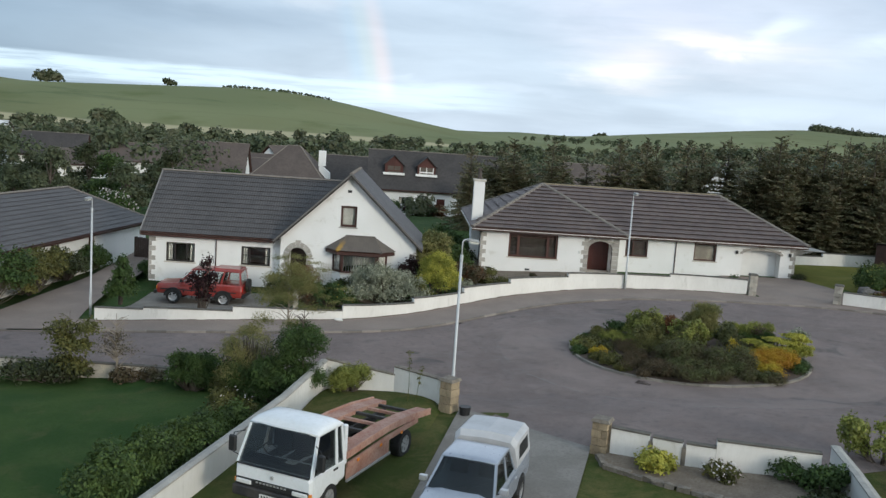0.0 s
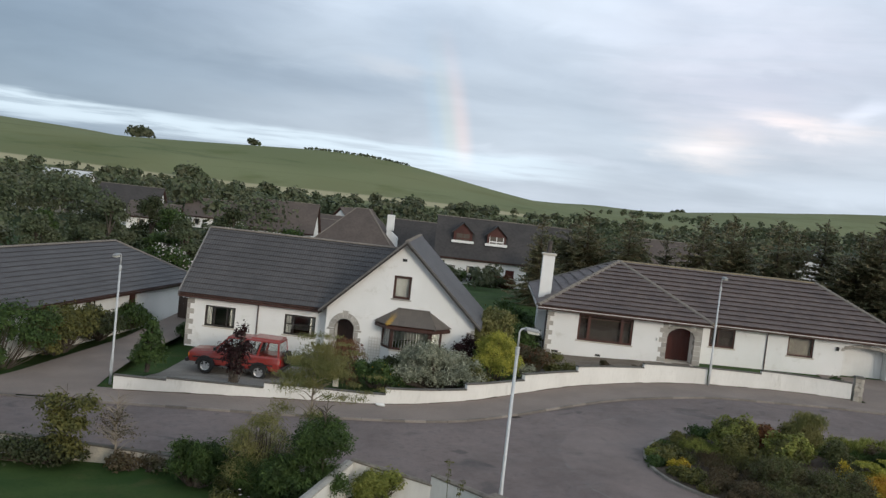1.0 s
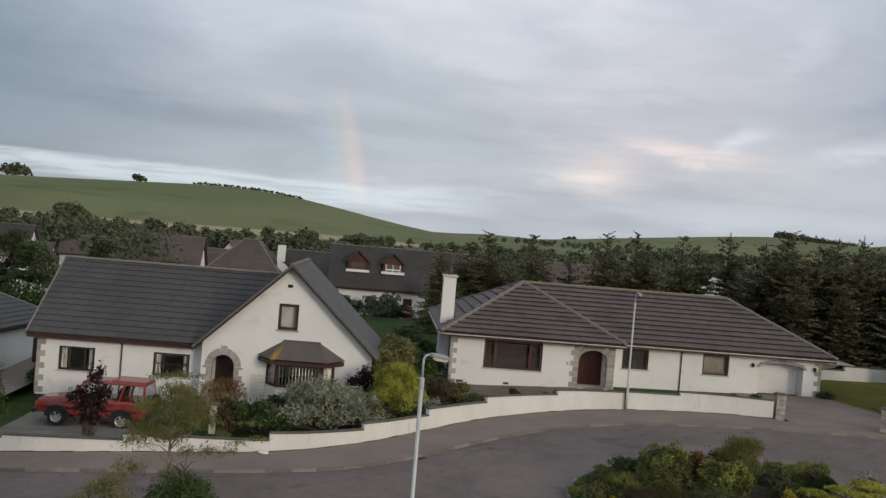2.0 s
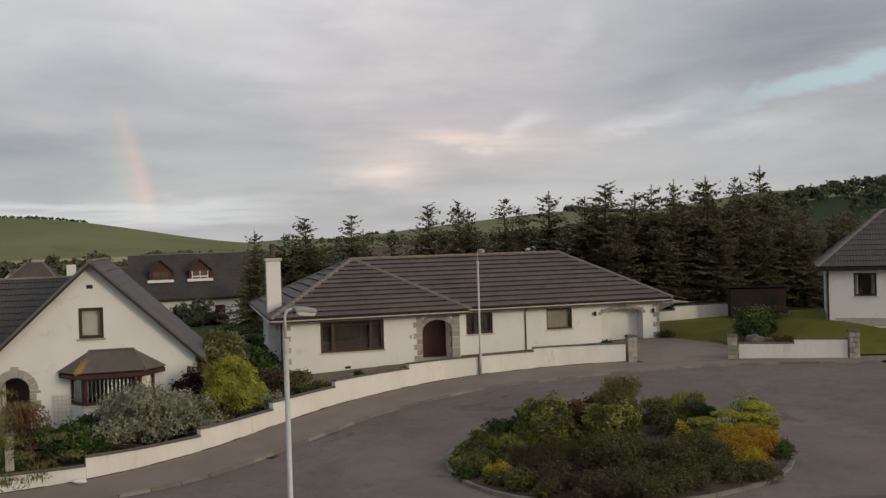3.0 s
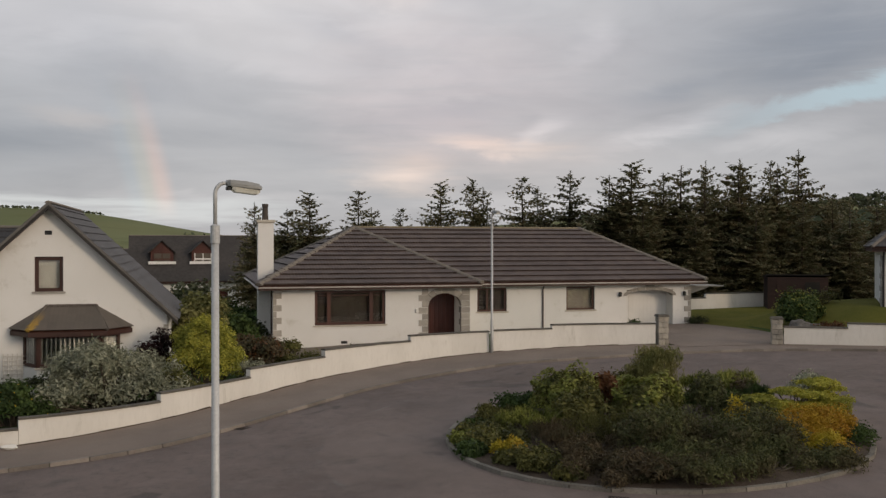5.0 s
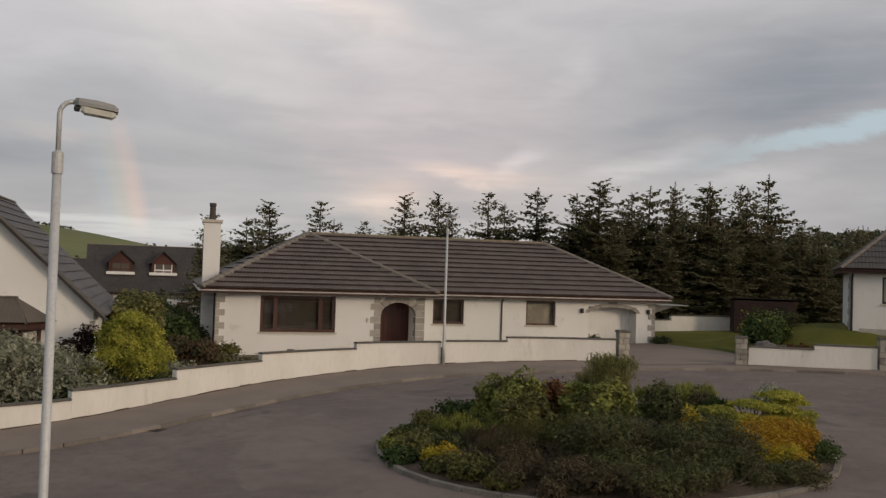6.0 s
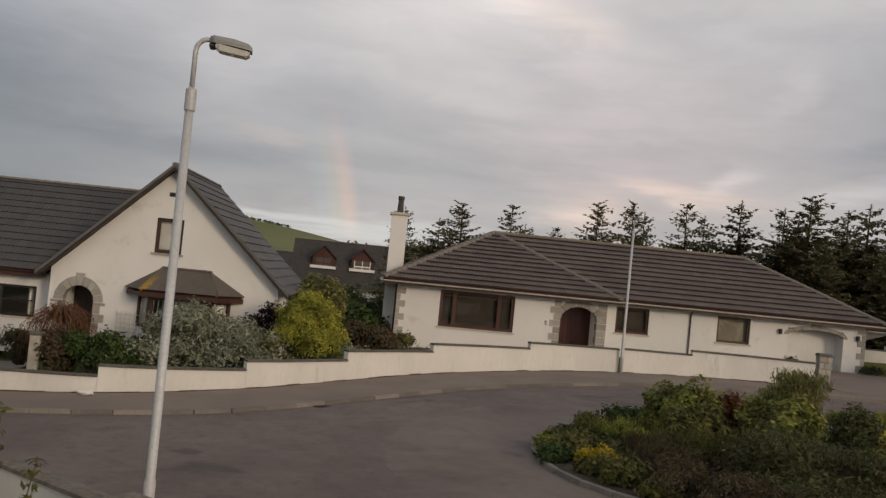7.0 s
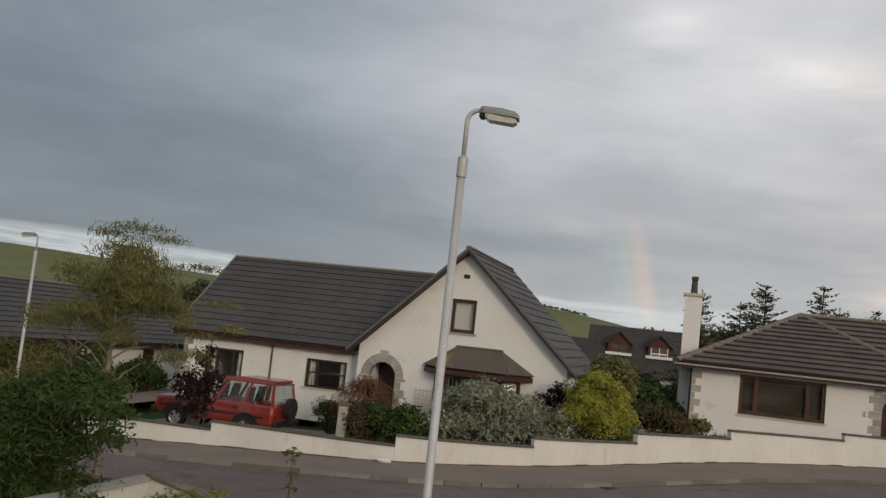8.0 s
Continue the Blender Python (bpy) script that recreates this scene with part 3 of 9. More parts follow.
M["sandstone"] = material("yellow_sandstone", ((0.25, 0.20, 0.13), (0.34, 0.27, 0.17), (0.17, 0.14, 0.10)), 0.92, 3, 22, 0.6, 26, each=0.2)
M["leaf_hedge"] = leaf_material("hedge_leaf", (0.058, 0.092, 0.024), (0.100, 0.142, 0.036), (0.040, 0.062, 0.018))
M["bay_tile"] = bay_roof_material()
M["bay_wood"] = material("dark_stained_bay_timber", ((0.046, 0.019, 0.014), (0.062, 0.026, 0.019)), 0.5, 3, 30, 0.1, 30)
M["verge"] = material("grey_verge_tile", ((0.12, 0.114, 0.108), (0.155, 0.147, 0.138)), 0.85, 2, 12, 0.2, 30)
M["grey_net"] = material("grey_net_curtain", ((0.17, 0.155, 0.135), (0.24, 0.22, 0.19), (0.12, 0.105, 0.09)), 0.95, 1.5, 9, 0.1, 20)
# flat dull cloth added behind panes; its colour carries the glass's dark reflection
M["dim_pane"] = material("dim_pane_reflection", ((0.024, 0.019, 0.016), (0.042, 0.032, 0.026), (0.016, 0.013, 0.011)), 0.95, 0.8, 6, 0.1, 20)
M["strip_blind"] = material("pale_vertical_blind", ((0.34, 0.34, 0.33), (0.42, 0.41, 0.40)), 0.85, 3, 20, 0.05, 20)
M["rock"] = material("grey_garden_rock", ((0.11, 0.105, 0.10), (0.17, 0.16, 0.15), (0.07, 0.068, 0.064)), 0.9, 2, 14, 0.8, 12)
M["far_paint"] = material("silver_car_paint", ((0.34, 0.35, 0.36), (0.38, 0.39, 0.40)), 0.35, 1, 8, 0.0, 10, metal=0.3)
M["grass"], M["asphalt"] = grass_material(), asphalt_material()


# ---- building helpers ----
def sstep(v, lo, hi):
    k = min(max((v - lo) / (hi - lo), 0.0), 1.0)
    return k * k * (3 - 2 * k)


def ramp(v, xs, ys):
    return float(np.interp(v, xs, ys))


def G(x, y):
    """Height of the road and the gardens along it."""
    return 0.25 + 0.012 * (y - 52) + (0.045 * (x - 16) if x < 16 else 0.02 * (x - 16)) + 0.33 * (1 - sstep(y, 26.5, 30))


def H(x, y):
    """Height of the ground everywhere."""
    xn, yn = min(max(x, -45), 50), min(max(y, -40), 85)
    z = G(xn, yn)
    z += 1.25 * sstep(x, 30.5, 35) * sstep(y, 47.2, 51) * (1 - sstep(y, 54.5, 60))
    # down into the valley, then up the hills
    z += (-3.9 - z) * sstep(y, 72, 150)
    z -= 3.0 * sstep(y, 150, 300) * (1 - sstep(y, 330, 640))
    left = sum(ramp(x + q, [-2500, -770, -500, -400, -330, -250, -190, -140, -88, -49, -9, 55, 180, 400], [62, 52, 37, 31, 31.5, 34.6, 37.6, 38.5, 33.5, 26, 20, 10.5, 7, 5]) for q in (-45, -30, -15, 0, 15, 30, 45)) / 7
    z += (left + 4) * sstep(y, 560, 900) * (1 - sstep(x, 330, 700))
    far = ramp(x / max(y, 1), [0.05, 0.10, 0.166, 0.2, 0.23, 0.29, 0.357, 0.43, 0.53, 0.72, 1.0, 2.0], [6, 9, 11, 16, 25, 41, 57, 68, 62, 108, 118, 130])
    z += (far + 2) * sstep(y, 1000, 2000) * sstep(x / max(y, 1), 0.06, 0.2)
    z += 14 * sstep(y, 2000, 3000) * math.exp(-(((x - 300) / 260) ** 2))
    z += 5.0 * noise.noise((x * 0.004, y * 0.004, 1.0)) * sstep(y, 250, 700)
    z -= 0.4 * sstep(y, 42.5, 46.5) * (1 - sstep(x, -4.5, -1.0)) * (1 - sstep(y, 60, 66))
    z += 39 * math.exp(-(((x - 505) / 250) ** 2) - ((y - 470) / 190) ** 2)
    return z


THINGS = {}


def thing(name, loc, label, category, group="", kind="", rz=None):
    """An empty at the base of a thing. With rz its parts are written in its own axes, otherwise in the world's."""
    ob = new(name)
    ob.empty_display_size = 0.3
    ob.matrix_basis = pose(*loc, 0, 0, rz or 0)
    THINGS[ob.name] = None if rz is not None else ob.matrix_basis.inverted()
    return tagged(ob, label, category, group, kind)


def part(name, bm, material, parent=None, label="", smooth=False, kind=""):
    if isinstance(bm, bpy.types.Mesh):
        me = bm
    else:
        me = bpy.data.meshes.new(name)
        bmesh.ops.recalc_face_normals(bm, faces=bm.faces)
        bm.to_mesh(me)
        bm.free()
    if material and not me.materials:
        me.materials.append(M[material] if isinstance(material, str) else material)
    if smooth:
        me.shade_smooth()
    ob = new(name, me)
    if parent:
        ob.parent = parent
        inv = THINGS.get(parent.name)
        if inv:
            ob.matrix_parent_inverse = inv
    return tagged(ob, label, kind=kind)


def hexa(bm, pts):
    """A six-sided solid from its four bottom and four top corners."""
    v = [bm.verts.new(p) for p in pts]
    for f in ((3, 2, 1, 0), (4, 5, 6, 7), (0, 1, 5, 4), (1, 2, 6, 5), (2, 3, 7, 6), (3, 0, 4, 7)):
        bm.faces.new([v[i] for i in f])
    return v


def box(bm, lo, hi, bevel=0.0):
    (a, b, c), (d, e, f) = lo, hi
    v = hexa(bm, [(a, b, c), (d, b, c), (d, e, c), (a, e, c), (a, b, f), (d, b, f), (d, e, f), (a, e, f)])
    if bevel:
        edges = {e for q in v for e in q.link_edges}
        bmesh.ops.bevel(bm, geom=list(edges), offset=bevel, segments=1, affect="EDGES")


def obox(bm, o, u, n, size, at=(0, 0, 0)):
    """A box along u and n: at and size in (along u, along n, up)."""
    o, u, n = Vector(o), Vector(u), Vector(n)
    z = Vector((0, 0, 1))
    p = lambda a, b, c: o + u * a + n * b + z * c
    a, b, c = at
    d, e, f = a + size[0], b + size[1], c + size[2]
    hexa(bm, [p(a, b, c), p(d, b, c), p(d, e, c), p(a, e, c), p(a, b, f), p(d, b, f), p(d, e, f), p(a, e, f)])


def tube(bm, pts, radii, sides=10, caps=True):
    pts = [Vector(p) for p in pts]
    rings = []
    for i, p in enumerate(pts):
        d = (pts[min(i + 1, len(pts) - 1)] - pts[max(i - 1, 0)]).normalized()
        s = d.orthogonal().normalized() if i == 0 else (s - d * s.dot(d)).normalized()
        w = d.cross(s)
        r = radii[i] if isinstance(radii, (list, tuple)) else radii
        rings.append([bm.verts.new(p + (s * math.cos(k * 2 * math.pi / sides) + w * math.sin(k * 2 * math.pi / sides)) * r) for k in range(sides)])
    for a, b in zip(rings, rings[1:]):
        for k in range(sides):
            bm.faces.new((a[k], a[(k + 1) % sides], b[(k + 1) % sides], b[k]))
    if caps:
        bm.faces.new(list(reversed(rings[0])))
        bm.faces.new(rings[-1])


def clip(poly, a, b, c):
    """The part of a 2D polygon where a*u + b*v <= c."""
    out = []
    for i, p in enumerate(poly):
        q = poly[(i + 1) % len(poly)]
        dp, dq = a * p[0] + b * p[1] - c, a * q[0] + b * q[1] - c
        if dp <= 1e-9:
            out.append(p)
        if (dp < -1e-9 and dq > 1e-9) or (dp > 1e-9 and dq < -1e-9):
            k = dp / (dp - dq)
            out.append((p[0] + (q[0] - p[0]) * k, p[1] + (q[1] - p[1]) * k))
    return out


def wall_mesh(o, u, n, width, z0, z1, holes=(), slopes=(), thick=0.3):
    """A wall from o along u, facing n, pierced by holes (u0, u1, z0, z1) and cut by slopes a*u + b*z <= c."""
    o, u, n = Vector(o), Vector(u).normalized(), Vector(n).normalized()
    us = sorted({0.0, width, *[h[0] for h in holes], *[h[1] for h in holes]})
    zs = sorted({z0, z1, *[h[2] for h in holes], *[h[3] for h in holes]})
    bm, seen, edges = bmesh.new(), {}, {}

    def vert(p, d):
        key = (round(p[0], 4), round(p[1], 4), d)
        if key not in seen:
            q = o + u * p[0] - n * d
            seen[key] = bm.verts.new((q.x, q.y, p[1]))
        return seen[key]

    for ua, ub in zip(us, us[1:]):
        for za, zb in zip(zs, zs[1:]):
            if any(h[0] - 1e-6 <= ua and ub <= h[1] + 1e-6 and h[2] - 1e-6 <= za and zb <= h[3] + 1e-6 for h in holes):
                continue
            poly = [(ua, za), (ub, za), (ub, zb), (ua, zb)]
            for s in slopes:
                poly = clip(poly, *s) if poly else poly
            poly = [p for i, p in enumerate(poly) if (round(p[0], 4), round(p[1], 4)) != (round(poly[i - 1][0], 4), round(poly[i - 1][1], 4))]
            if len(poly) < 3:
                continue
            bm.faces.new([vert(p, 0.0) for p in poly])
            bm.faces.new([vert(p, thick) for p in reversed(poly)])
            for i, p in enumerate(poly):
                q = poly[(i + 1) % len(poly)]
                a, b = (round(p[0], 4), round(p[1], 4)), (round(q[0], 4), round(q[1], 4))
                edges[frozenset((a, b))] = edges.get(frozenset((a, b)), []) + [(p, q)]
    for both in edges.values():
        if len(both) == 1:
            p, q = both[0]
            try:
                bm.faces.new((vert(p, 0.0), vert(p, thick), vert(q, thick), vert(q, 0.0)))
            except ValueError:
                pass
    return bm


def window(house, o, u, n, u0, u1, z0, z1, frame="frame", splits=(), transom=None, curtain=None, name="window", deep=0.09, sill=True, label="", thick=0.085, cloth=None, mull=0.09, stone="sill"):
    """A window in an opening: frame with mullions, pane, sill, and what hangs behind it."""
    o, u, n = Vector((o[0], o[1], 0)), Vector(u).normalized(), Vector(n).normalized()
    bm, f = bmesh.new(), thick
    back = -deep - 0.07
    at = lambda a, d, c: o + u * a + n * d + Vector((0, 0, c))
    loops = []
    for d in (back, back + 0.07):
        loops.append([bm.verts.new(at(a, d, c)) for a, c in ((u0, z0), (u1, z0), (u1, z1), (u0, z1))])
        loops.append([bm.verts.new(at(a, d, c)) for a, c in ((u0 + f, z0 + f), (u1 - f, z0 + f), (u1 - f, z1 - f), (u0 + f, z1 - f))])
    for p, q in ((0, 1), (2, 3), (0, 2), (1, 3)):
        for i in range(4):
            bm.faces.new((loops[p][i], loops[p][(i + 1) % 4], loops[q][(i + 1) % 4], loops[q][i]))
    w = part(name, bm, frame, house, label)
    for k in splits:
        m = u0 + (u1 - u0) * k
        bm = bmesh.new()
        obox(bm, o, u, n, (mull, 0.068, z1 - z0 - 2 * f), (m - mull / 2, back + 0.001, z0 + f))
        part("mullion", bm, frame, w)
    if transom:
        zt = z0 + (z1 - z0) * transom
        ends = [u0 + f] + [u0 + (u1 - u0) * k for k in splits] + [u1 - f]
        for a, b in zip(ends, ends[1:]):
            bm = bmesh.new()
            obox(bm, o, u, n, (b - a - mull - 0.002, 0.06, 0.05), (a + mull / 2 + 0.001, back + 0.004, zt))
            part("transom", bm, frame, w)
    bm = bmesh.new()
    obox(bm, o, u, n, (u1 - u0 - 2 * f, 0.008, z1 - z0 - 2 * f), (u0 + f, back + 0.03, z0 + f))
    pane = part("pane", bm, "glass", w)
    pane.visible_shadow = False
    if sill:
        bm = bmesh.new()
        obox(bm, o, u, n, (u1 - u0 + 0.16, deep + 0.06, 0.07), (u0 - 0.08, -deep, z0 - 0.07))
        part("sill", bm, stone, w)
    if curtain:
        wide = u1 - u0
        runs = {"sides": [(0.04, 0.2), (0.8, 0.96)], "blind": [(0.05, 0.95)], "full": [(0.04, 0.96)], "strips": [(0.05, 0.95)]}[curtain]
        for a, b in runs:
            bm = bmesh.new()
            k, cols = max(6, int((b - a) * wide / 0.05)), []
            for i in range(k + 1):
                q = u0 + wide * (a + (b - a) * i / k)
                fold = 0.0 if curtain == "blind" or cloth == "dim_pane" else 0.035 * math.sin(i * 1.9)
                p = o + u * q + n * (back - 0.09 + fold)
                cols.append((bm.verts.new((p.x, p.y, z0 + 0.02)), bm.verts.new((p.x, p.y, z1 - 0.02))))
            for i in range(k):
                if curtain == "strips" and i % 3 != 0:
                    continue
                bm.faces.new((cols[i][0], cols[i + 1][0], cols[i + 1][1], cols[i][1]))
            # the added reflection cloth is built here too, under the name curtain
            part("blind" if curtain in ("blind", "strips") else "curtain", bm, cloth or ("blind" if curtain == "blind" else "curtain"), w)
    return w


def roof_face(deck, pts, tile="tile", course=COURSE, lift=0.05):
    """Tile courses on one roof plane. pts: its corners, the eave first, from left to right."""
    p0 = Vector(pts[0])
    u = (Vector(pts[1]) - p0).normalized()
    nrm = u.cross(Vector(pts[2]) - p0).normalized()
    v = nrm.cross(u).normalized()
    flat = [((Vector(p) - p0).dot(u), (Vector(p) - p0).dot(v)) for p in pts]
    top = max(q[1] for q in flat)
    k = 0
    while k * course < top - 0.03:
        a, b = k * course, min((k + 1) * course, top)
        poly = clip(clip(flat, 0, -1, -a), 0, 1, b)
        k += 1
        if len(poly) < 3:
            continue
        me = bpy.data.meshes.new("tile_course")
        n = len(poly)
        lap = 0.028 if tile == "tile_a" else min(0.1, course * 0.125)
        high = [lift + lap * (1 - (q[1] - a) / course) for q in poly]
        verts = [p0 + u * q[0] + v * q[1] + nrm * h for q, h in zip(poly, high)]
        verts += [p0 + u * q[0] + v * (q[1] + (0.06 if q[1] < a + 1e-6 else 0.0)) + nrm * 0.022 for q in poly]
        faces = [tuple(range(n)), tuple(reversed(range(n, 2 * n)))] + [(i, n + i, n + (i + 1) % n, (i + 1) % n) for i in range(n)]
        me.from_pydata(verts, [], faces)
        layer = me.uv_layers.new(name="UVMap")
        for loop in me.loops:
            q = poly[loop.vertex_index % n]
            layer.data[loop.index].uv = (q[0], q[1] - (0.004 if q[1] >= b - 1e-6 else 0.0))
        part("tile_course", me, tile, deck)


def cap_line(parent, a, b, mat="cap", r=0.13, step=0.42):
    """Overlapping half-round ridge or hip tiles from a to b, as one row."""
    a, b = Vector(a), Vector(b)
    d = (b - a).normalized()
    side = d.cross(Vector((0, 0, 1))).normalized()
    up = side.cross(d).normalized()
    n = max(1, int((b - a).length / step))
    L = (b - a).length / n
    bm = bmesh.new()
    for i in range(n):
        rings = []
        for s, k in ((i * L, 1.0), ((i + 1) * L + 0.03, 0.86)):
            ring = [a + d * s + side * math.cos(w) * r * k + up * (math.sin(w) * r * k * 0.75 + 0.03) for w in [j * math.pi / 6 for j in range(7)]]
            rings.append([bm.verts.new(p) for p in ring])
        for j in range(6):
            bm.faces.new((rings[0][j], rings[0][j + 1], rings[1][j + 1], rings[1][j]))
        bm.faces.new(rings[0])
        bm.faces.new(list(reversed(rings[1])))
    return part("ridge_tiles", bm, mat, parent)


def slab_mesh(bm, pts, thick):
    """A flat slab under the polygon pts."""
    pts = [Vector(p) for p in pts]
    nrm = (pts[1] - pts[0]).cross(pts[2] - pts[0]).normalized()
    n = len(pts)
    top = [bm.verts.new(p) for p in pts]
    bot = [bm.verts.new(p - nrm * thick) for p in pts]
    bm.faces.new(top)
    bm.faces.new(list(reversed(bot)))
    for i in range(n):
        bm.faces.new((top[i], bot[i], bot[(i + 1) % n], top[(i + 1) % n]))


def quoins(parent, o, u, n, z0, z1, back=True, side=1, high=0.29, mat="stone"):
    """Corner stones, long and short in turn; u runs along the wall away from the corner, n faces out."""
    o, u, n = Vector((o[0], o[1], 0)), Vector(u), Vector(n)
    z, k = z0, 0
    while z < z1 - 0.1:
        h = min(high, z1 - z) - 0.015
        w = 0.40 if k % 2 == 0 else 0.17
        bm = bmesh.new()
        obox(bm, o, u, n, (w, 0.06, h), (-0.022, -0.03, z))
        part("quoin", bm, mat, parent)
        z += high
        k += 1


def gutter(parent, a, b, mat="gutter"):
    a, b = Vector(a), Vector(b)
    bm = bmesh.new()
    d = (b - a).normalized()
    side = d.cross(Vector((0, 0, 1))).normalized()
    rings = []
    for p in (a, b):
        ring = [p + side * (math.cos(w) * 0.065) - Vector((0, 0, math.sin(w) * 0.065)) for w in [j * math.pi / 6 for j in range(7)]]
        ring += [p + side * (math.cos(w) * 0.055) - Vector((0, 0, math.sin(w) * 0.055)) for w in [j * math.pi / 6 for j in reversed(range(7))]]
        rings.append([bm.verts.new(q) for q in ring])
    n = len(rings[0])
    for j in range(n):
        bm.faces.new((rings[0][j], rings[0][(j + 1) % n], rings[1][(j + 1) % n], rings[1][j]))
    bm.faces.new(rings[0])
    bm.faces.new(list(reversed(rings[1])))
    return part("gutter", bm, mat, parent)


def downpipe(parent, x, y, z0, z1, mat="gutter"):
    bm = bmesh.new()
    tube(bm, [(x, y, z0), (x, y, z1 - 0.25), (x, y - 0.22, z1)], 0.036, 8)
    return part("downpipe", bm, mat, parent)


def arch(parent, o, u, n, u0, u1, z0, spring, rise, ring=0.3, depth=0.34, proud=0.03, mat="stone", jambs=True):
    """A segment or round arch of stones over an opening, with jamb stones, and the wall left between ring and opening."""
    o, u, n = Vector((o[0], o[1], 0)), Vector(u), Vector(n)
    mid, half = (u0 + u1) / 2, (u1 - u0) / 2
    at = lambda a, d, h: o + u * a + n * d + Vector((0, 0, h))
    curve = lambda w, grow: (mid - math.cos(w) * (half + grow), spring + math.sin(w) * (rise + grow))
    k = 9
    for i in range(k):
        w0, w1 = math.pi * i / k + 0.012, math.pi * (i + 1) / k - 0.012
        top = ring * (1.35 if i == k // 2 else 1.0)
        c = [curve(w0, 0), curve(w1, 0), curve(w1, top), curve(w0, top)]
        bm = bmesh.new()
        hexa(bm, [at(a, proud, h) for a, h in c] + [at(a, -depth, h) for a, h in c])
        part("arch_stone", bm, mat, parent)
    if jambs:
        for a0, sgn in ((u0, -1), (u1, 1)):
            z, j = z0, 0
            while z < spring - 0.05:
                h = min(0.3, spring - z)
                w = ring * (1.25 if j % 2 == 0 else 0.75)
                bm = bmesh.new()
                obox(bm, o, u, n, (w, depth + proud - 0.01, h - 0.014), (a0 - w + 0.006 if sgn < 0 else a0 - 0.006, -depth + 0.01, z))
                part("jamb_stone", bm, mat, parent)
                z += h
                j += 1


# ---- ground, road, footway ----
def axis_points(lo, near_lo, near_hi, hi, fine, grow):
    pts, s = list(np.arange(near_lo, near_hi + 0.01, fine)), fine
    while pts[-1] < hi:
        s *= grow
        pts.append(pts[-1] + s)
    s = fine
    while pts[0] > lo:
        s *= grow
        pts.insert(0, pts[0] - s)
    return pts


def ground():
    xs, ys = axis_points(-2600, -60, 70, 2900, 1.5, 1.14), axis_points(-300, -20, 100, 4200, 1.5, 1.09)
    def level(x, y):
        street_bed = -70 < x < 52 and span_at(SOUTH, x) + 1.55 < y < wall_y(x)
        return H(x, y) - (0.22 if street_bed else 0.03)

    verts = [(x, y, level(x, y)) for y in ys for x in xs]
    n = len(xs)
    faces = [(j * n + i, j * n + i + 1, (j + 1) * n + i + 1, (j + 1) * n + i) for j in range(len(ys) - 1) for i in range(n - 1)]
    me = bpy.data.meshes.new("ground")
    me.from_pydata(verts, [], faces)
    ob = part("ground", me, "grass", smooth=True)
    tagged(ob, "mown lawns and green hill fields with a stubble strip", "ground", kind="structure")


KERB = [(-70, 37.2), (-30, 38.0), (-16, 38.5), (-8, 38.7), (-2, 39.0), (1.8, 39.65), (4.2, 41.1), (6.8, 43.45), (9.3, 45.65), (12, 47.2), (15, 48.3), (18.5, 48.6), (22, 48.7), (26, 48.2), (29, 47.2), (33.5, 45.0), (40, 42.0), (52, 38.0)]
WALL = [(-12.9, 40.6), (-6.3, 41.2), (-0.9, 41.7), (2.65, 43.45), (5.4, 46.0), (8.25, 48.55), (12.0, 50.6), (15.75, 51.5), (20.2, 51.7), (23.5, 51.1)]
SOUTH = [(-70, 31.2), (-20, 31.6), (-6, 31.9), (-0.6, 30.0), (4.0, 27.4), (8.7, 23.6), (11.5, 22.5), (15.2, 22.1), (20, 23.0), (26, 25.5), (33, 28), (42, 30), (52, 31)]


def along(line, k):
    """Points of a polyline at even steps, rounded by a spline; k pieces a stretch."""
    p = [Vector((*q, 0)) for q in line]
    out = []
    for i in range(len(p) - 1):
        a, b, c, d = p[max(i - 1, 0)], p[i], p[i + 1], p[min(i + 2, len(p) - 1)]
        for j in range(k):
            s = j / k
            q = 0.5 * (2 * b + (c - a) * s + (2 * a - 5 * b + 4 * c - d) * s * s + (3 * b - a - 3 * c + d) * s ** 3)
            out.append((q.x, q.y))
    out.append(line[-1])
    return out


def span_at(line, x):
    return float(np.interp(x, [p[0] for p in line], [p[1] for p in line]))


def sheet(name, xs, lo, hi, lift, mat, label, category, rows=10):
    """A surface between two lines y = lo(x) and y = hi(x), lying on the fall of the street."""
    bm, grid = bmesh.new(), []
    for x in xs:
        a, b = lo(x), hi(x)
        grid.append([bm.verts.new((x, a + (b - a) * j / rows, G(x, a + (b - a) * j / rows) + lift)) for j in range(rows + 1)])
    for p, q in zip(grid, grid[1:]):
        for j in range(rows):
            bm.faces.new((p[j], q[j], q[j + 1], p[j + 1]))
    return tagged(part(name, bm, mat), label, category, kind="structure")


KERB_LINE, WALL_LINE = along(KERB, 8), along(WALL, 8)


def kerb_y(x):
    return span_at(KERB_LINE, x)


def wall_y(x):
    if x < -12.9:
        return span_at(KERB_LINE, x) + 2.1
    if x > 23.5:
        return span_at(KERB_LINE, x) + 1.9 - 0.35 * sstep(x, 26, 30)
    return span_at(WALL_LINE, x)


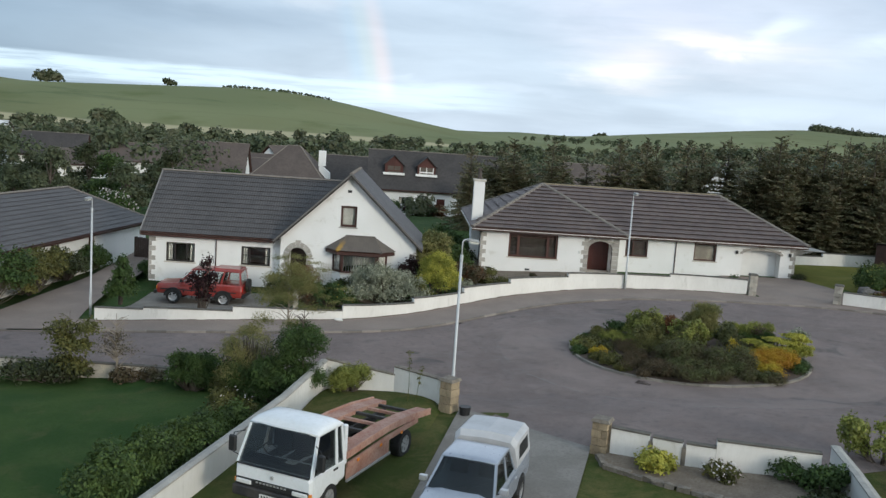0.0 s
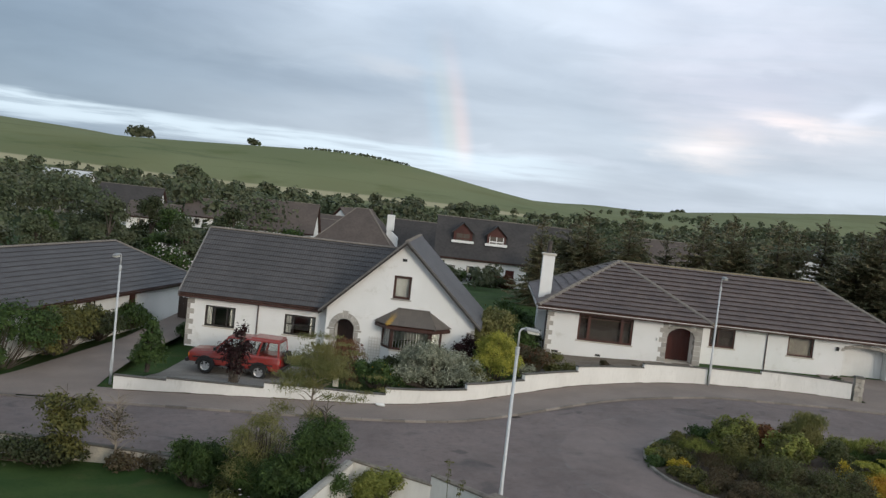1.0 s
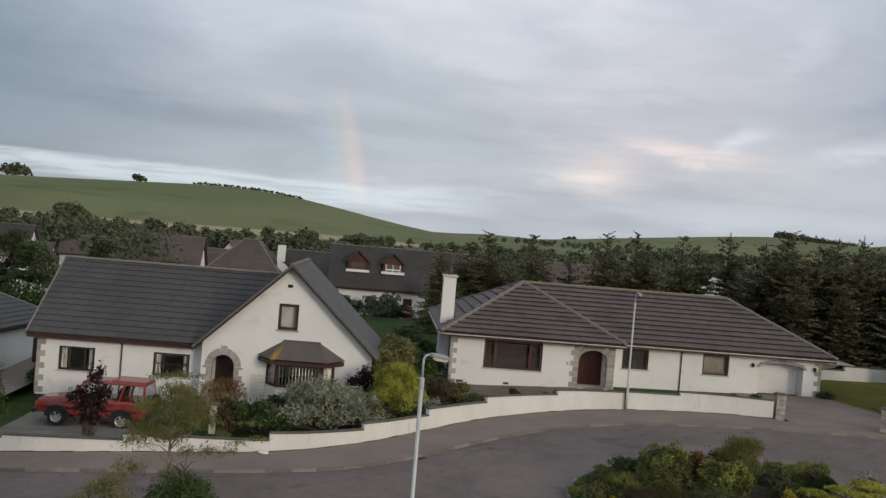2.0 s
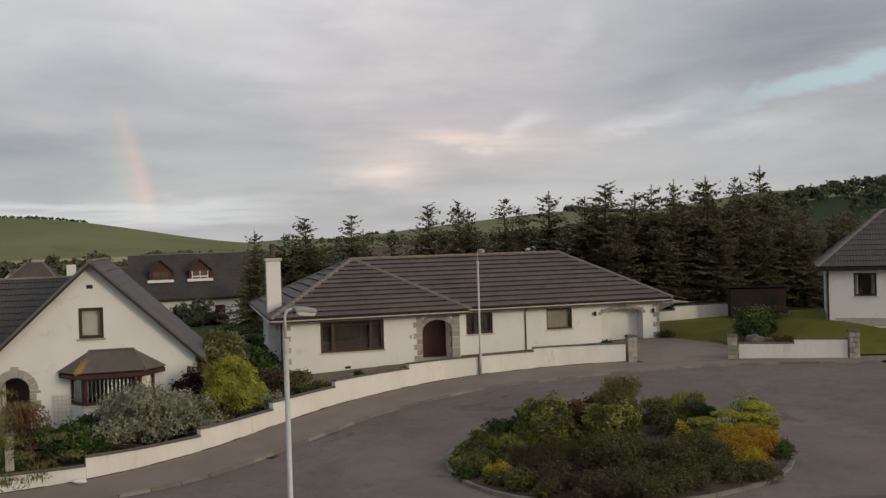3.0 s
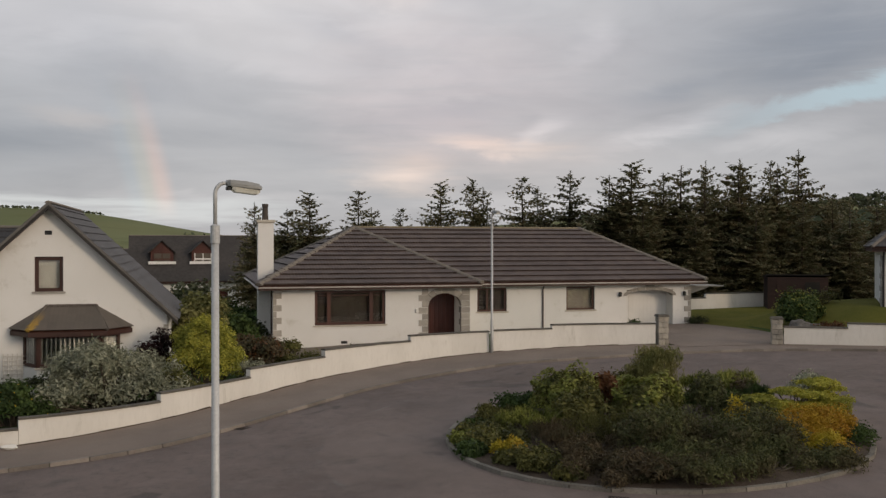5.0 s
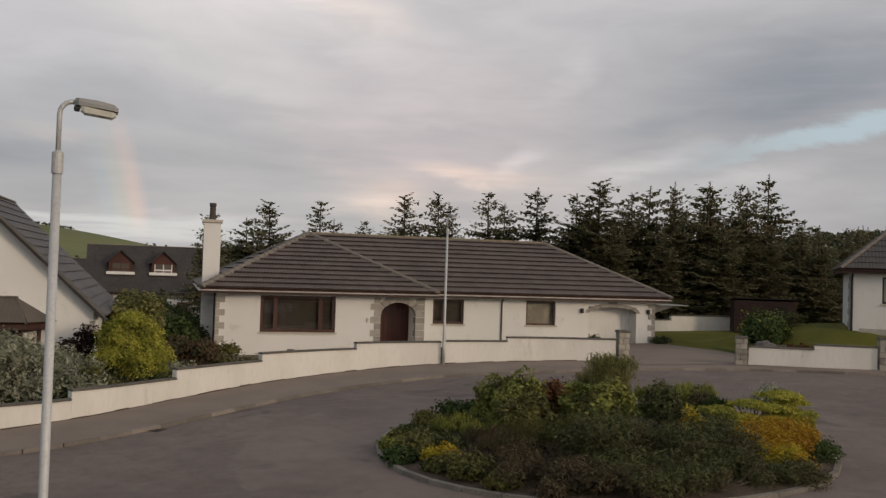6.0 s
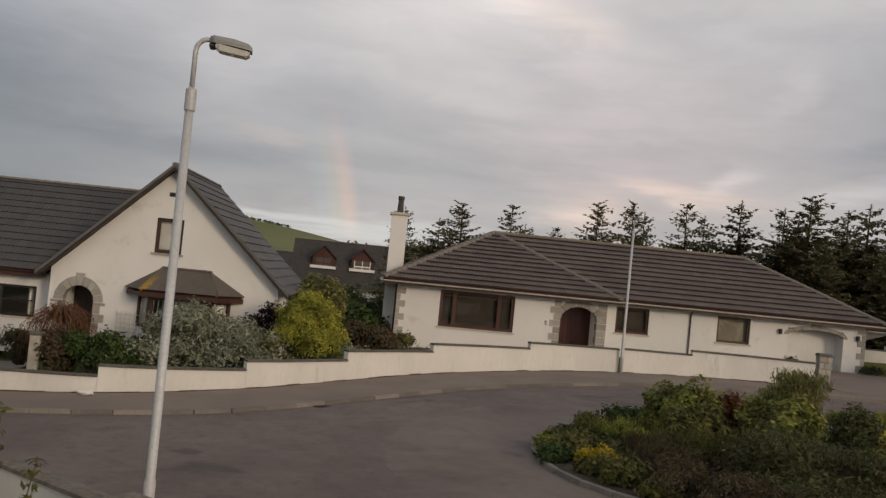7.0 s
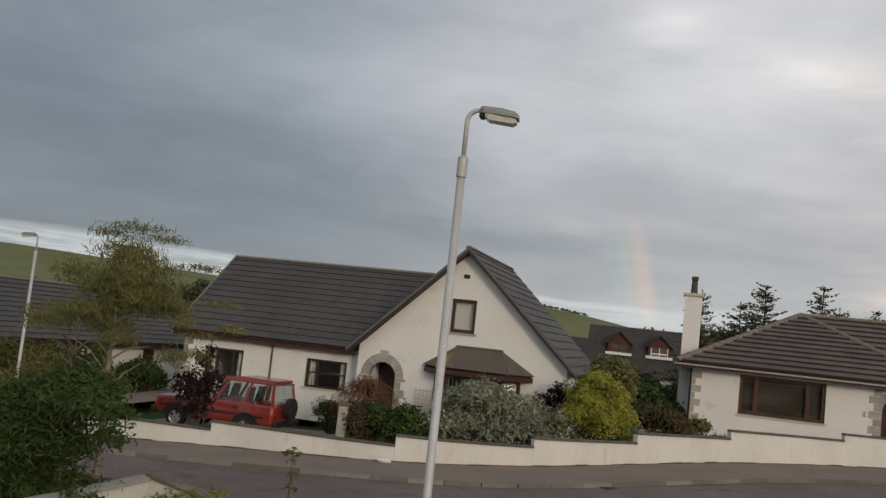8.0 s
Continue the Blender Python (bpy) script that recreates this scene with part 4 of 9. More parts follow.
def street():
    sheet("road", np.arange(-70, 52.1, 1.0), lambda x: span_at(SOUTH, x), lambda x: kerb_y(x) - 0.08, -0.07, "asphalt", "worn grey asphalt street widening into a turning circle", "road", 14)
    bm = bmesh.new()
    xs = np.arange(-70, 50, 0.8)
    grid = [[bm.verts.new((x, y, G(x, y) + 0.022)) for y in (kerb_y(x) + 0.02, kerb_y(x) * 0.5 + wall_y(x) * 0.5, wall_y(x) + 0.1)] for x in xs]
    for p, q in zip(grid, grid[1:]):
        for j in range(2):
            bm.faces.new((p[j], q[j], q[j + 1], p[j + 1]))
    footway = tagged(part("pavement", bm, "path"), "narrow grey tarmac footway behind a low kerb", "pavement", kind="structure")
    # kerb stones
    line = [p for p in KERB_LINE if -24 < p[0] < 34]
    run = [Vector((*p, 0)) for p in line]
    dist = [0.0]
    for a, b in zip(run, run[1:]):
        dist.append(dist[-1] + (b - a).length)
    k, step = 0, 0.915
    while (k + 1) * step < dist[-1]:
        ends = []
        for s in (k * step + 0.006, (k + 1) * step - 0.006):
            ends.append(Vector((float(np.interp(s, dist, [p.x for p in run])), float(np.interp(s, dist, [p.y for p in run])), 0)))
        a, b = ends
        d = (b - a).normalized()
        n = Vector((d.y, -d.x, 0))
        low = -0.02 if -17 < a.x < -13.8 else 0.03
        pts = []
        for h in (-0.2, low):
            for p, m in ((a, 0.12), (b, 0.12), (b, 0.0), (a, 0.0)):
                q = p + n * (m - (0.015 if h > 0 and m > 0 else 0))
                pts.append((q.x, q.y, G(q.x, q.y) + h))
        bm = bmesh.new()
        hexa(bm, pts)
        part("kerb_stone", bm, "kerb", footway)
        k += 1
    # gullies and a cover in the carriageway
    for x, y, r in ((5.05, 41.6, 0.75), (11.95, 31.5, -0.55), (3.6, 30.2, 0.9)):
        bm = bmesh.new()
        u = Vector((math.cos(r), math.sin(r), 0))
        n = Vector((-u.y, u.x, 0))
        o = Vector((x, y, G(x, y) - 0.072))
        for a, b, c, d in ((-0.3, 0.3, -0.22, -0.17), (-0.3, 0.3, 0.17, 0.22), (-0.3, -0.25, -0.17, 0.17), (0.25, 0.3, -0.17, 0.17)):
            obox(bm, o, u, n, (b - a, d - c, 0.012), (a, c, 0))
        for i in range(7):
            obox(bm, o, u, n, (0.035, 0.34, 0.01), (-0.22 + i * 0.07, -0.17, 0))
        drain = tagged(part("drain_cover", bm, "iron"), "rusty cast-iron gully grating set in asphalt", "drain cover")
    # drives
    sheet("driveway_east", np.arange(23.9, 30.6, 0.5), lambda x: kerb_y(x) + 1.2, lambda x: 58.0 if x < 29.4 else 58.0 - (x - 29.4) * 4, 0.035, "path", "worn brownish tarmac drive leading to a garage", "driveway", 8)
    bm = bmesh.new()
    rows = []
    for j in range(13):
        y = 38.6 + j * 2.0
        a, b = ramp(y, [38, 42, 52, 64], [-19.6, -18.4, -17.4, -17.9]), ramp(y, [38, 42, 47, 64], [-13.2, -14.0, -14.6, -14.8])
        rows.append([bm.verts.new((a + (b - a) * i / 4, y, G(a + (b - a) * i / 4, y) + 0.03)) for i in range(5)])
    for p, q in zip(rows, rows[1:]):
        for i in range(4):
            bm.faces.new((p[i], p[i + 1], q[i + 1], q[i]))
    tagged(part("driveway_west", bm, "path"), "worn brownish tarmac drive running back between two houses", "driveway", kind="structure")
    bm = bmesh.new()
    rows = []
    for j in range(12):
        s = j / 11
        a = Vector((4.36, 27.05, 0)) if j == 0 else Vector((4.30, 26.5, 0)).lerp(Vector((-3.4, -9, 0)), (j - 1) / 10)
        b = Vector((8.25, 23.3, 0)) if j == 0 else Vector((8.1, 22.9, 0)).lerp(Vector((-1.4, -9, 0)), (j - 1) / 10)
        lift = -0.012 if j == 0 else 0.02
        rows.append([bm.verts.new((*(a.lerp(b, i / 4)).xy, G(*(a.lerp(b, i / 4)).xy) + lift)) for i in range(5)])
    for p, q in zip(rows, rows[1:]):
        for i in range(4):
            bm.faces.new((p[i], p[i + 1], q[i + 1], q[i]))
    tagged(part("driveway_south", bm, "slab"), "pale worn concrete drive between two stone gate pillars", "driveway", kind="structure")
    # asphalt running up to the walls of the near plots
    bm = bmesh.new()
    rows = []
    for x in np.arange(3.9, 22.1, 0.5):
        lo = ramp(x, [3.9, 4.4, 8.2, 8.9, 11.45, 14.6, 16.0, 22.0], [27.0, 26.9, 23.35, 22.95, 21.78, 21.05, 21.6, 23.2])
        hi = span_at(SOUTH, x) + 2.9
        ys = [lo, (lo + hi) / 2, hi - 0.8, hi]
        rows.append([bm.verts.new((x, y, G(x, y) + z)) for y, z in zip(ys, (-0.018, -0.018, -0.018, -0.064))])
    for p, q in zip(rows, rows[1:]):
        for j in range(3):
            bm.faces.new((p[j], q[j], q[j + 1], p[j + 1]))
    tagged(part("road_edge", bm, "asphalt"), "worn grey asphalt verge running up to low garden walls", "road", kind="structure")
    # the parking place in front of the gabled house
    bm = bmesh.new()
    rows = []
    for j in range(7):
        y = 41.75 + j * 1.35
        rows.append([bm.verts.new((x, y, H(x, y) + 0.02)) for x in np.linspace(-12.8, -5.4, 6)])
    for p, q in zip(rows, rows[1:]):
        for i in range(5):
            bm.faces.new((p[i], p[i + 1], q[i + 1], q[i]))
    tagged(part("driveway_parking", bm, "slab"), "gravelly paved parking place in front of a house", "driveway", kind="structure")


# ---- garden walls ----
def wall_run(wall, pts, top, high=0.0, thick=0.2, mat="wallpaint", cap="coping", foot=False):
    """One stretch of rendered wall with a coping, along pts, up to the height top (one for all, or one for each point)."""
    tops = top if isinstance(top, list) else [top] * len(pts)
    bm, cb = bmesh.new(), bmesh.new()
    line = [Vector((*p, 0)) for p in pts]
    rows, caps = [], []
    for i, p in enumerate(line):
        d = (line[min(i + 1, len(line) - 1)] - line[max(i - 1, 0)]).normalized()
        n = Vector((d.y, -d.x, 0))
        z0 = min(G(p.x, p.y), H(p.x, p.y)) - 0.12
        top = tops[i]
        rows.append([bm.verts.new((*(p + n * s).xy, z)) for s, z in ((thick / 2, z0), (thick / 2, top), (-thick / 2, top), (-thick / 2, z0))])
        e = thick / 2 + 0.035
        caps.append([cb.verts.new((*(p + n * s).xy, z)) for s, z in ((e, top), (e, top + 0.045), (0, top + 0.07), (-e, top + 0.045), (-e, top))])
    for b, r in ((bm, rows), (cb, caps)):
        m = len(r[0])
        for p, q in zip(r, r[1:]):
            for j in range(m):
                b.faces.new((p[j], p[(j + 1) % m], q[(j + 1) % m], q[j]))
        b.faces.new(list(reversed(r[0])))
        b.faces.new(r[-1])
    w = part("wall_section", bm, mat, wall)
    part("coping", cb, cap, w, "weathered coping")
    if foot:
        fb = bmesh.new()
        for p, q in zip(line, line[1:]):
            d = (q - p).normalized()
            n = Vector((d.y, -d.x, 0))
            k = max(1, int((q - p).length / 0.35))
            for i in range(k):
                a, b = p.lerp(q, i / k), p.lerp(q, (i + 1) / k)
                e = thick / 2 + 0.02 + 0.025 * (noise.noise((a.x * 2.1, a.y * 2.1, 0)) + 0.4)
                hh = 0.045 + 0.03 * noise.noise((a.x * 1.3, a.y * 1.7, 5))
                za, zc = G(a.x, a.y) + 0.0, G(b.x, b.y) + 0.0
                s0 = thick / 2 - 0.03
                hexa(fb, [(*(a + n * e).xy, za), (*(b + n * e).xy, zc), (*(b + n * s0).xy, zc), (*(a + n * s0).xy, za), (*(a + n * (e - 0.012)).xy, za + hh), (*(b + n * (e - 0.012)).xy, zc + hh), (*(b + n * s0).xy, zc + hh), (*(a + n * s0).xy, za + hh)])
        part("wall_foot", fb, "soil", w, "dark dirt and moss along the wall foot", kind="stuff")


def pillar(name, x, y, rz, w, top, label, mat="pillar", group=""):
    """A square gate pillar in stone courses under a cap."""
    z = H(x, y) if y > 47 else G(x, y)
    t = thing(name, (x, y, z), label, "gate pillar", group, rz=rz)
    h = top - z
    k = max(3, round(h / 0.24))
    for i in range(k):
        bm = bmesh.new()
        a, s = -0.08 if i == 0 else h * i / k + 0.006, w / 2 - (0.012 if i % 2 else 0.0)
        split = (-0.1 if i % 2 else 0.12) * w
        box(bm, (-s, -s, a), (split - 0.004, s, h * (i + 1) / k - 0.006), 0.012)
        part("stone_block", bm, mat, t)
        bm = bmesh.new()
        box(bm, (split + 0.004, -s, a), (s, s, h * (i + 1) / k - 0.006), 0.012)
        part("stone_block", bm, mat, t)
    bm = bmesh.new()
    e = w / 2 + 0.05
    hexa(bm, [(-e, -e, h), (e, -e, h), (e, e, h), (-e, e, h), (-e * 0.8, -e * 0.8, h + 0.09), (e * 0.8, -e * 0.8, h + 0.09), (e * 0.8, e * 0.8, h + 0.09), (-e * 0.8, e * 0.8, h + 0.09)])
    part("cap", bm, "rough_coping" if mat == "sandstone" else "coping", t, "weathered stone cap")
    return t


def garden_walls():
    north = thing("garden_wall_north", (5.4, 46.0, G(5.4, 46)), "long white rendered garden wall stepping up the street", "wall", kind="structure")
    steps = [(-12.9, -10.6, -0.54), (-10.6, -6.3, -0.44), (-6.3, -0.9, -0.20), (-0.9, 2.65, 0.08), (2.65, 5.4, 0.33), (5.4, 8.25, 0.62), (8.25, 12.0, 0.88), (12.0, 15.64, 1.10), (15.81, 18.6, 1.13), (18.6, 23.3, 1.29)]
    for a, b, top in steps:
        xs = [a] + [p[0] for p in WALL_LINE if a + 0.1 < p[0] < b - 0.1] + [b]
        wall_run(north, [(x, wall_y(x)) for x in xs], top, foot=True)
    pillar("gate_pillar", 23.62, 51.1, -8, 0.46, 1.63, "square stone gate pillar ending the white garden wall", group="gate pillars")
    east = thing("garden_wall_east", (30.5, 48.0, 0.4), "low white rendered garden wall with a raised step", "wall", kind="structure")
    wall_run(east, [(28.35, 49.0), (30.6, 47.75)], 1.22)
    wall_run(east, [(30.6, 47.75), (32.7, 46.6)], 1.42)
    pillar("gate_pillar", 28.1, 49.15, -30, 0.46, 1.58, "square stone gate pillar beside a low white wall", group="gate pillars")
    pillar("gate_pillar", 32.95, 46.45, -30, 0.46, 1.78, "square stone pillar at the end of a white wall", group="gate pillars")
    # walls of the near plots
    near = thing("garden_wall_south", (2.0, 27.5, G(2, 27.5)), "short white garden wall with dark coping beside a drive", "wall", kind="structure")
    wall_run(near, [(-0.45, 28.95), (2.1, 28.45)], [0.66, 0.36], cap="rough_coping")
    wall_run(near, [(2.1, 28.45), (3.88, 26.95)], 0.66, cap="rough_coping")
    pillar("gate_pillar", 3.97, 26.64, -38, 0.5, 0.78, "square sandstone gate pillar beside a street lamp", "sandstone", group="gate pillars")
    pillar("gate_pillar", 8.42, 22.95, -28, 0.5, 0.86, "square sandstone gate pillar at the drive", "sandstone", group="gate pillars")
    wall_run(near, [(8.7, 22.8), (9.72, 22.3)], 0.72)
    wall_run(near, [(9.80, 22.26), (10.58, 21.9)], 0.68)
    wall_run(near, [(10.66, 21.87), (11.45, 21.6)], 0.68)
    for x, y, r in ((9.76, 22.28, -26), (10.62, 21.885, -22)):
        bm = bmesh.new()
        u = Vector((math.cos(radians(r)), math.sin(radians(r)), 0))
        obox(bm, (x, y, G(x, y)), u, Vector((u.y, -u.x, 0)), (0.13, 0.26, 0.66 - G(x, y)), (-0.065, -0.14, -0.1))
        part("pier", bm, "rough_coping", near, "dark weathered joint pier")
    wall_run(near, [(11.45, 21.6), (14.2, 20.95)], 0.90)
    plot = thing("garden_wall_plot", (-2, 22, G(-2, 22)), "straight white garden wall dividing two lawns", "wall", kind="structure")
    wall_run(plot, [(-0.5, 28.85), (-1.4, 25.1), (-2.2, 22.5), (-3.0, 19.5), (-3.6, 17.2), (-5.2, 11.0), (-6.8, 5.0), (-10.5, -9.0)], [0.62, 0.36, 0.20, 0.13, 0.08, 0.08, 0.08, 0.08], cap="pale_coping")
    side = thing("garden_wall_side", (14.6, 20, G(14.6, 20)), "white garden wall running back between two plots", "wall", kind="structure")
    wall_run(side, [(14.85, 21.5), (14.45, 19.4), (14.05, 17.6), (12.8, 12.0), (11.0, 5.0), (7.4, -9.0)], 0.92, cap="pale_coping")
    left = thing("garden_wall_west", (-8, 30.6, G(-8, 30.6)), "low brownish garden wall half hidden by shrubs", "wall", kind="structure")
    wall_run(left, [(-22, 31.3), (-12, 31.2), (-6, 31.0)], -0.62, mat="pillar")
    wall_run(left, [(-6, 31.0), (-0.6, 28.75)], -0.42, mat="pillar")
    back = thing("garden_wall_back", (34, 65.3, H(34, 65.3)), "white rendered wall across the back of a lawn", "wall", kind="structure")
    wall_run(back, [(31.5, 64.8), (34.4, 65.2)], 1.45)
    wall_run(back, [(34.4, 65.2), (39.4, 65.5)], 1.72)


# ---- houses ----
X, Y = Vector((1, 0, 0)), Vector((0, 1, 0))


def gable_house():
    """The white house with a broad front gable, bay window and arched porch."""
    base = G(-5, 51)
    h = thing("gabled_house", (-5, 54, base), "white harled house with a steep front gable and dark tiled roof", "house")
    y0, yg, yb, zb = 50.9, 50.15, 59.2, base - 0.25
    xl, xr, eave = -13.35, 2.7, 2.06
    gx, gz, half = -1.38, 6.26, 4.37
    k = (gz - eave) / half
    # front wall of the long wing
    holes = [(1.0, 2.72, 0.30, 1.45), (5.5, 7.25, 0.34, 1.47)]
    bm = wall_mesh((xl, y0, 0), X, -Y, 8.2, zb, eave, holes)
    part("wall", bm, "harl", h)
    # gable front
    g0 = gx - half + 0.35
    gw = 2 * (half - 0.35)
    porch = (0.5, 1.58, zb, 1.72)
    up = (gx - 0.53 - g0, gx + 0.43 - g0, 3.12, 4.38)
    bay = (-2.0 - g0, 0.7 - g0, -0.2, 1.7)
    mid = gx - g0
    top = gz - 0.12
    slopes = [(-k, 1, top - k * mid), (k, 1, top + k * mid)]
    part("wall", wall_mesh((g0, yg, 0), X, -Y, gw, zb, gz, [porch, up, bay], slopes), "harl", h)
    # side, back and left gable
    part("wall", wall_mesh((xr, yg + 0.3, 0), Y, X, yb - yg - 0.6, zb, eave + 0.05), "harl", h)
    part("wall", wall_mesh((g0, yg + 0.3, 0), Y, -X, y0 - yg, zb, eave + 0.05), "harl", h)
    part("wall", wall_mesh((xr, yb, 0), -X, Y, xr - xl, zb, eave + 0.05), "harl", h)
    ry, rz = 55.1, 5.48
    m = (rz - eave) / (ry - y0 + 0.35)
    c = ry - y0
    slopes = [(-m, 1, rz - 0.15 - m * c), (m, 1, rz - 0.15 + m * c)]
    part("wall", wall_mesh((xl, y0 + 0.3, 0), Y, -X, yb - y0 - 0.6, zb, rz, [], [(-m, 1, rz - 0.15 - m * (c - 0.3)), (m, 1, rz - 0.15 + m * (c - 0.3))]), "harl", h)
    floor = bmesh.new()
    box(floor, (xl + 0.31, y0 + 0.31, zb), (xr - 0.31, yb - 0.31, zb + 0.25))
    part("floor", floor, "inside", h)
    # roof
    ye, ybk = y0 - 0.38, yb + 0.4
    xl2, xr2 = xl - 0.45, xr + 0.05
    z_e, z_b = rz - m * (ry - ye), rz - m * (ybk - ry)
    deck = bmesh.new()
    planes = [[(xl2, ye, z_e), (gx - 2.0, ye, z_e), (gx - 2.0, ry, rz), (xl2, ry, rz)], [(gx - 0.55, ybk, z_b), (xl2, ybk, z_b), (xl2, ry, rz), (gx - 0.55, ry, rz)]]
    planes[0][1] = (gx - half + 0.1, ye, z_e)
    planes[0][2] = (gx - 0.55, ry, rz)
    ygf, ygb = yg - 0.4, ybk - 1.2
    gl, gr = gx - half - 0.05, gx + half + 0.05
    ze = gz - k * (half + 0.05)
    left = [(gl, ygb, ze), (gl, ygf, ze), (gx, ygf, gz), (gx, ygb, gz)]
    right = [(gr, ygf, ze), (gr, ygb, ze), (gx, ygb, gz), (gx, ygf, gz)]
    for p in planes + [left, right]:
        slab_mesh(deck, p, 0.06)
    roof = part("roof", deck, "fascia", h)
    for p in planes + [left, right]:
        roof_face(roof, p, "tile_a")
    cap_line(roof, (xl2, ry, rz), (gx - 0.5, ry, rz))
    cap_line(roof, (gx, ygf, gz), (gx, ygb, gz))
    # verges
    for a, b in (((gl, ygf, ze), (gx, ygf, gz)), ((gr, ygf, ze), (gx, ygf, gz))):
        a, b = Vector(a), Vector(b)
        for lo, hi, d0, d1, nm, mt in ((-0.16, -0.035, -0.02, 0.03, "bargeboard", "frame_dk"), (-0.03, 0.09, -0.035, 0.05, "verge", "verge")):
            bm = bmesh.new()
            hexa(bm, [a + Vector((0, d0, lo)), b + Vector((0, d0, lo)), b + Vector((0, d1, lo)), a + Vector((0, d1, lo)), a + Vector((0, d0, hi)), b + Vector((0, d0, hi)), b + Vector((0, d1, hi)), a + Vector((0, d1, hi))])
            part(nm, bm, mt, h)
    bm = bmesh.new()
    for a, b in (((xl2, ye, z_e), (xl2, ry, rz)), ((xl2, ybk, z_b), (xl2, ry, rz))):
        a, b = Vector(a), Vector(b)
        hexa(bm, [a + Vector((-0.04, 0, -0.2)), b + Vector((-0.04, 0, -0.2)), b + Vector((0.03, 0, -0.2)), a + Vector((0.03, 0, -0.2)), a + Vector((-0.04, 0, 0.1)), b + Vector((-0.04, 0, 0.1)), b + Vector((0.03, 0, 0.1)), a + Vector((0.03, 0, 0.1))])
    part("bargeboard", bm, "barge", h)
    bm = bmesh.new()
    box(bm, (xl2, ye + 0.02, z_e - 0.22), (gl, ye + 0.05, z_e - 0.02))
    box(bm, (xl2, ye + 0.05, z_e - 0.2), (gl, y0 + 0.02, z_e - 0.17))
    part("fascia", bm, "fascia", h)
    gutter(h, (xl2, ye - 0.05, z_e), (gl, ye - 0.05, z_e))
    downpipe(h, -9.35, y0 - 0.05, zb + 0.1, z_e - 0.08)
    # windows
    window(h, (xl, y0), X, -Y, *holes[0], "frame_dk", (0.3, 0.72), None, "sides", cloth="grey_blind")
    window(h, (xl, y0), X, -Y, *holes[1], "frame_dk", (0.28,), 0.5, "sides", cloth="grey_blind")
    window(h, (g0, yg), X, -Y, *up, "bay_wood", (), None, "blind", cloth="grey_blind", thick=0.13, stone="stone")
    bm = bmesh.new()
    box(bm, (gx - 0.18, yg - 0.02, 5.17), (gx + 0.06, yg + 0.01, 5.32))
    for i in range(3):
        box(bm, (gx - 0.16, yg - 0.035, 5.19 + i * 0.045), (gx + 0.04, yg - 0.021, 5.215 + i * 0.045))
    part("vent", bm, "black", h)
    # porch
    u0, u1 = porch[0], porch[1]
    arch(h, (g0, yg), X, -Y, u0, u1, zb + 0.2, 1.15, 0.56, 0.33)
    bm = bmesh.new()
    box(bm, (g0 + u0 - 0.1, yg + 1.25, zb + 0.2), (g0 + u1 + 0.1, yg + 1.3, 1.75))
    d = part("door", bm, "door_dk", h)
    for a in (0.12, 0.62):
        bm = bmesh.new()
        box(bm, (g0 + u0 + a, yg + 1.225, 0.35), (g0 + u0 + a + 0.34, yg + 1.249, 1.35), 0.01)
        part("door_panel", bm, "door_dk", d)
    bm = bmesh.new()
    box(bm, (g0 + u0 - 0.12, yg + 0.3, zb + 0.2), (g0 + u0 - 0.02, yg + 1.25, 1.8))
    box(bm, (g0 + u1 + 0.02, yg + 0.3, zb + 0.2), (g0 + u1 + 0.12, yg + 1.25, 1.8))
    part("porch_wall", bm, "harl", h)
    # bay window: canted, with its own small hipped roof
    by = yg - 0.75
    foot = [(-2.3, yg), (-1.72, by), (0.42, by), (1.0, yg)]
    bayp = bmesh.new()
    for (ax, ay), (cx, cy) in zip(foot, foot[1:]):
        u = Vector((cx - ax, cy - ay, 0))
        n = Vector((u.y, -u.x, 0)).normalized()
        obox(bayp, (ax, ay, 0), u.normalized(), n, (u.length, 0.12, 0.45 - zb), (0, -0.12, zb))
    bayw = part("bay_wall", bayp, "harl", h)
    for i, ((ax, ay), (cx, cy)) in enumerate(zip(foot, foot[1:])):
        u = Vector((cx - ax, cy - ay, 0))
        n = Vector((u.y, -u.x, 0)).normalized()
        window(h, (ax, ay), u.normalized(), n, 0.02, u.length - 0.02, 0.47, 1.62, "bay_wood", (), None, "strips" if i == 1 else "full", deep=0.0, sill=i == 1, cloth="strip_blind" if i == 1 else "grey_blind", thick=0.12)
    z1, z2, e = 1.74, 2.58, 0.3
    eaves = [(-2.72, yg - 0.01, z1), (-1.95, by - e, z1), (0.65, by - e, z1), (1.42, yg - 0.01, z1)]
    rl, rr = (-1.52, yg - 0.02, z2), (0.18, yg - 0.02, z2)
    bdeck = bmesh.new()
    faces = [[eaves[0], eaves[1], rl], [eaves[1], eaves[2], rr, rl], [eaves[2], eaves[3], rr]]
    for p in faces:
        slab_mesh(bdeck, p, 0.04)
    for a, b in zip(eaves, eaves[1:]):
        a, b = Vector(a), Vector(b)
        d2 = Vector((b.y - a.y, a.x - b.x, 0)).normalized() * -0.03
        hexa(bdeck, [a - Vector((0, 0, 0.16)), b - Vector((0, 0, 0.16)), b + d2 - Vector((0, 0, 0.16)), a + d2 - Vector((0, 0, 0.16)), a, b, b + d2, a + d2])
    bdeck = part("bay_roof", bdeck, "bay_wood", h)
    for p in faces:
        roof_face(bdeck, p, "bay_tile", 1.5, 0.02)
    cap_line(bdeck, eaves[1], rl, "bay_tile", 0.06, 0.3)
    cap_line(bdeck, eaves[2], rr, "bay_tile", 0.06, 0.3)
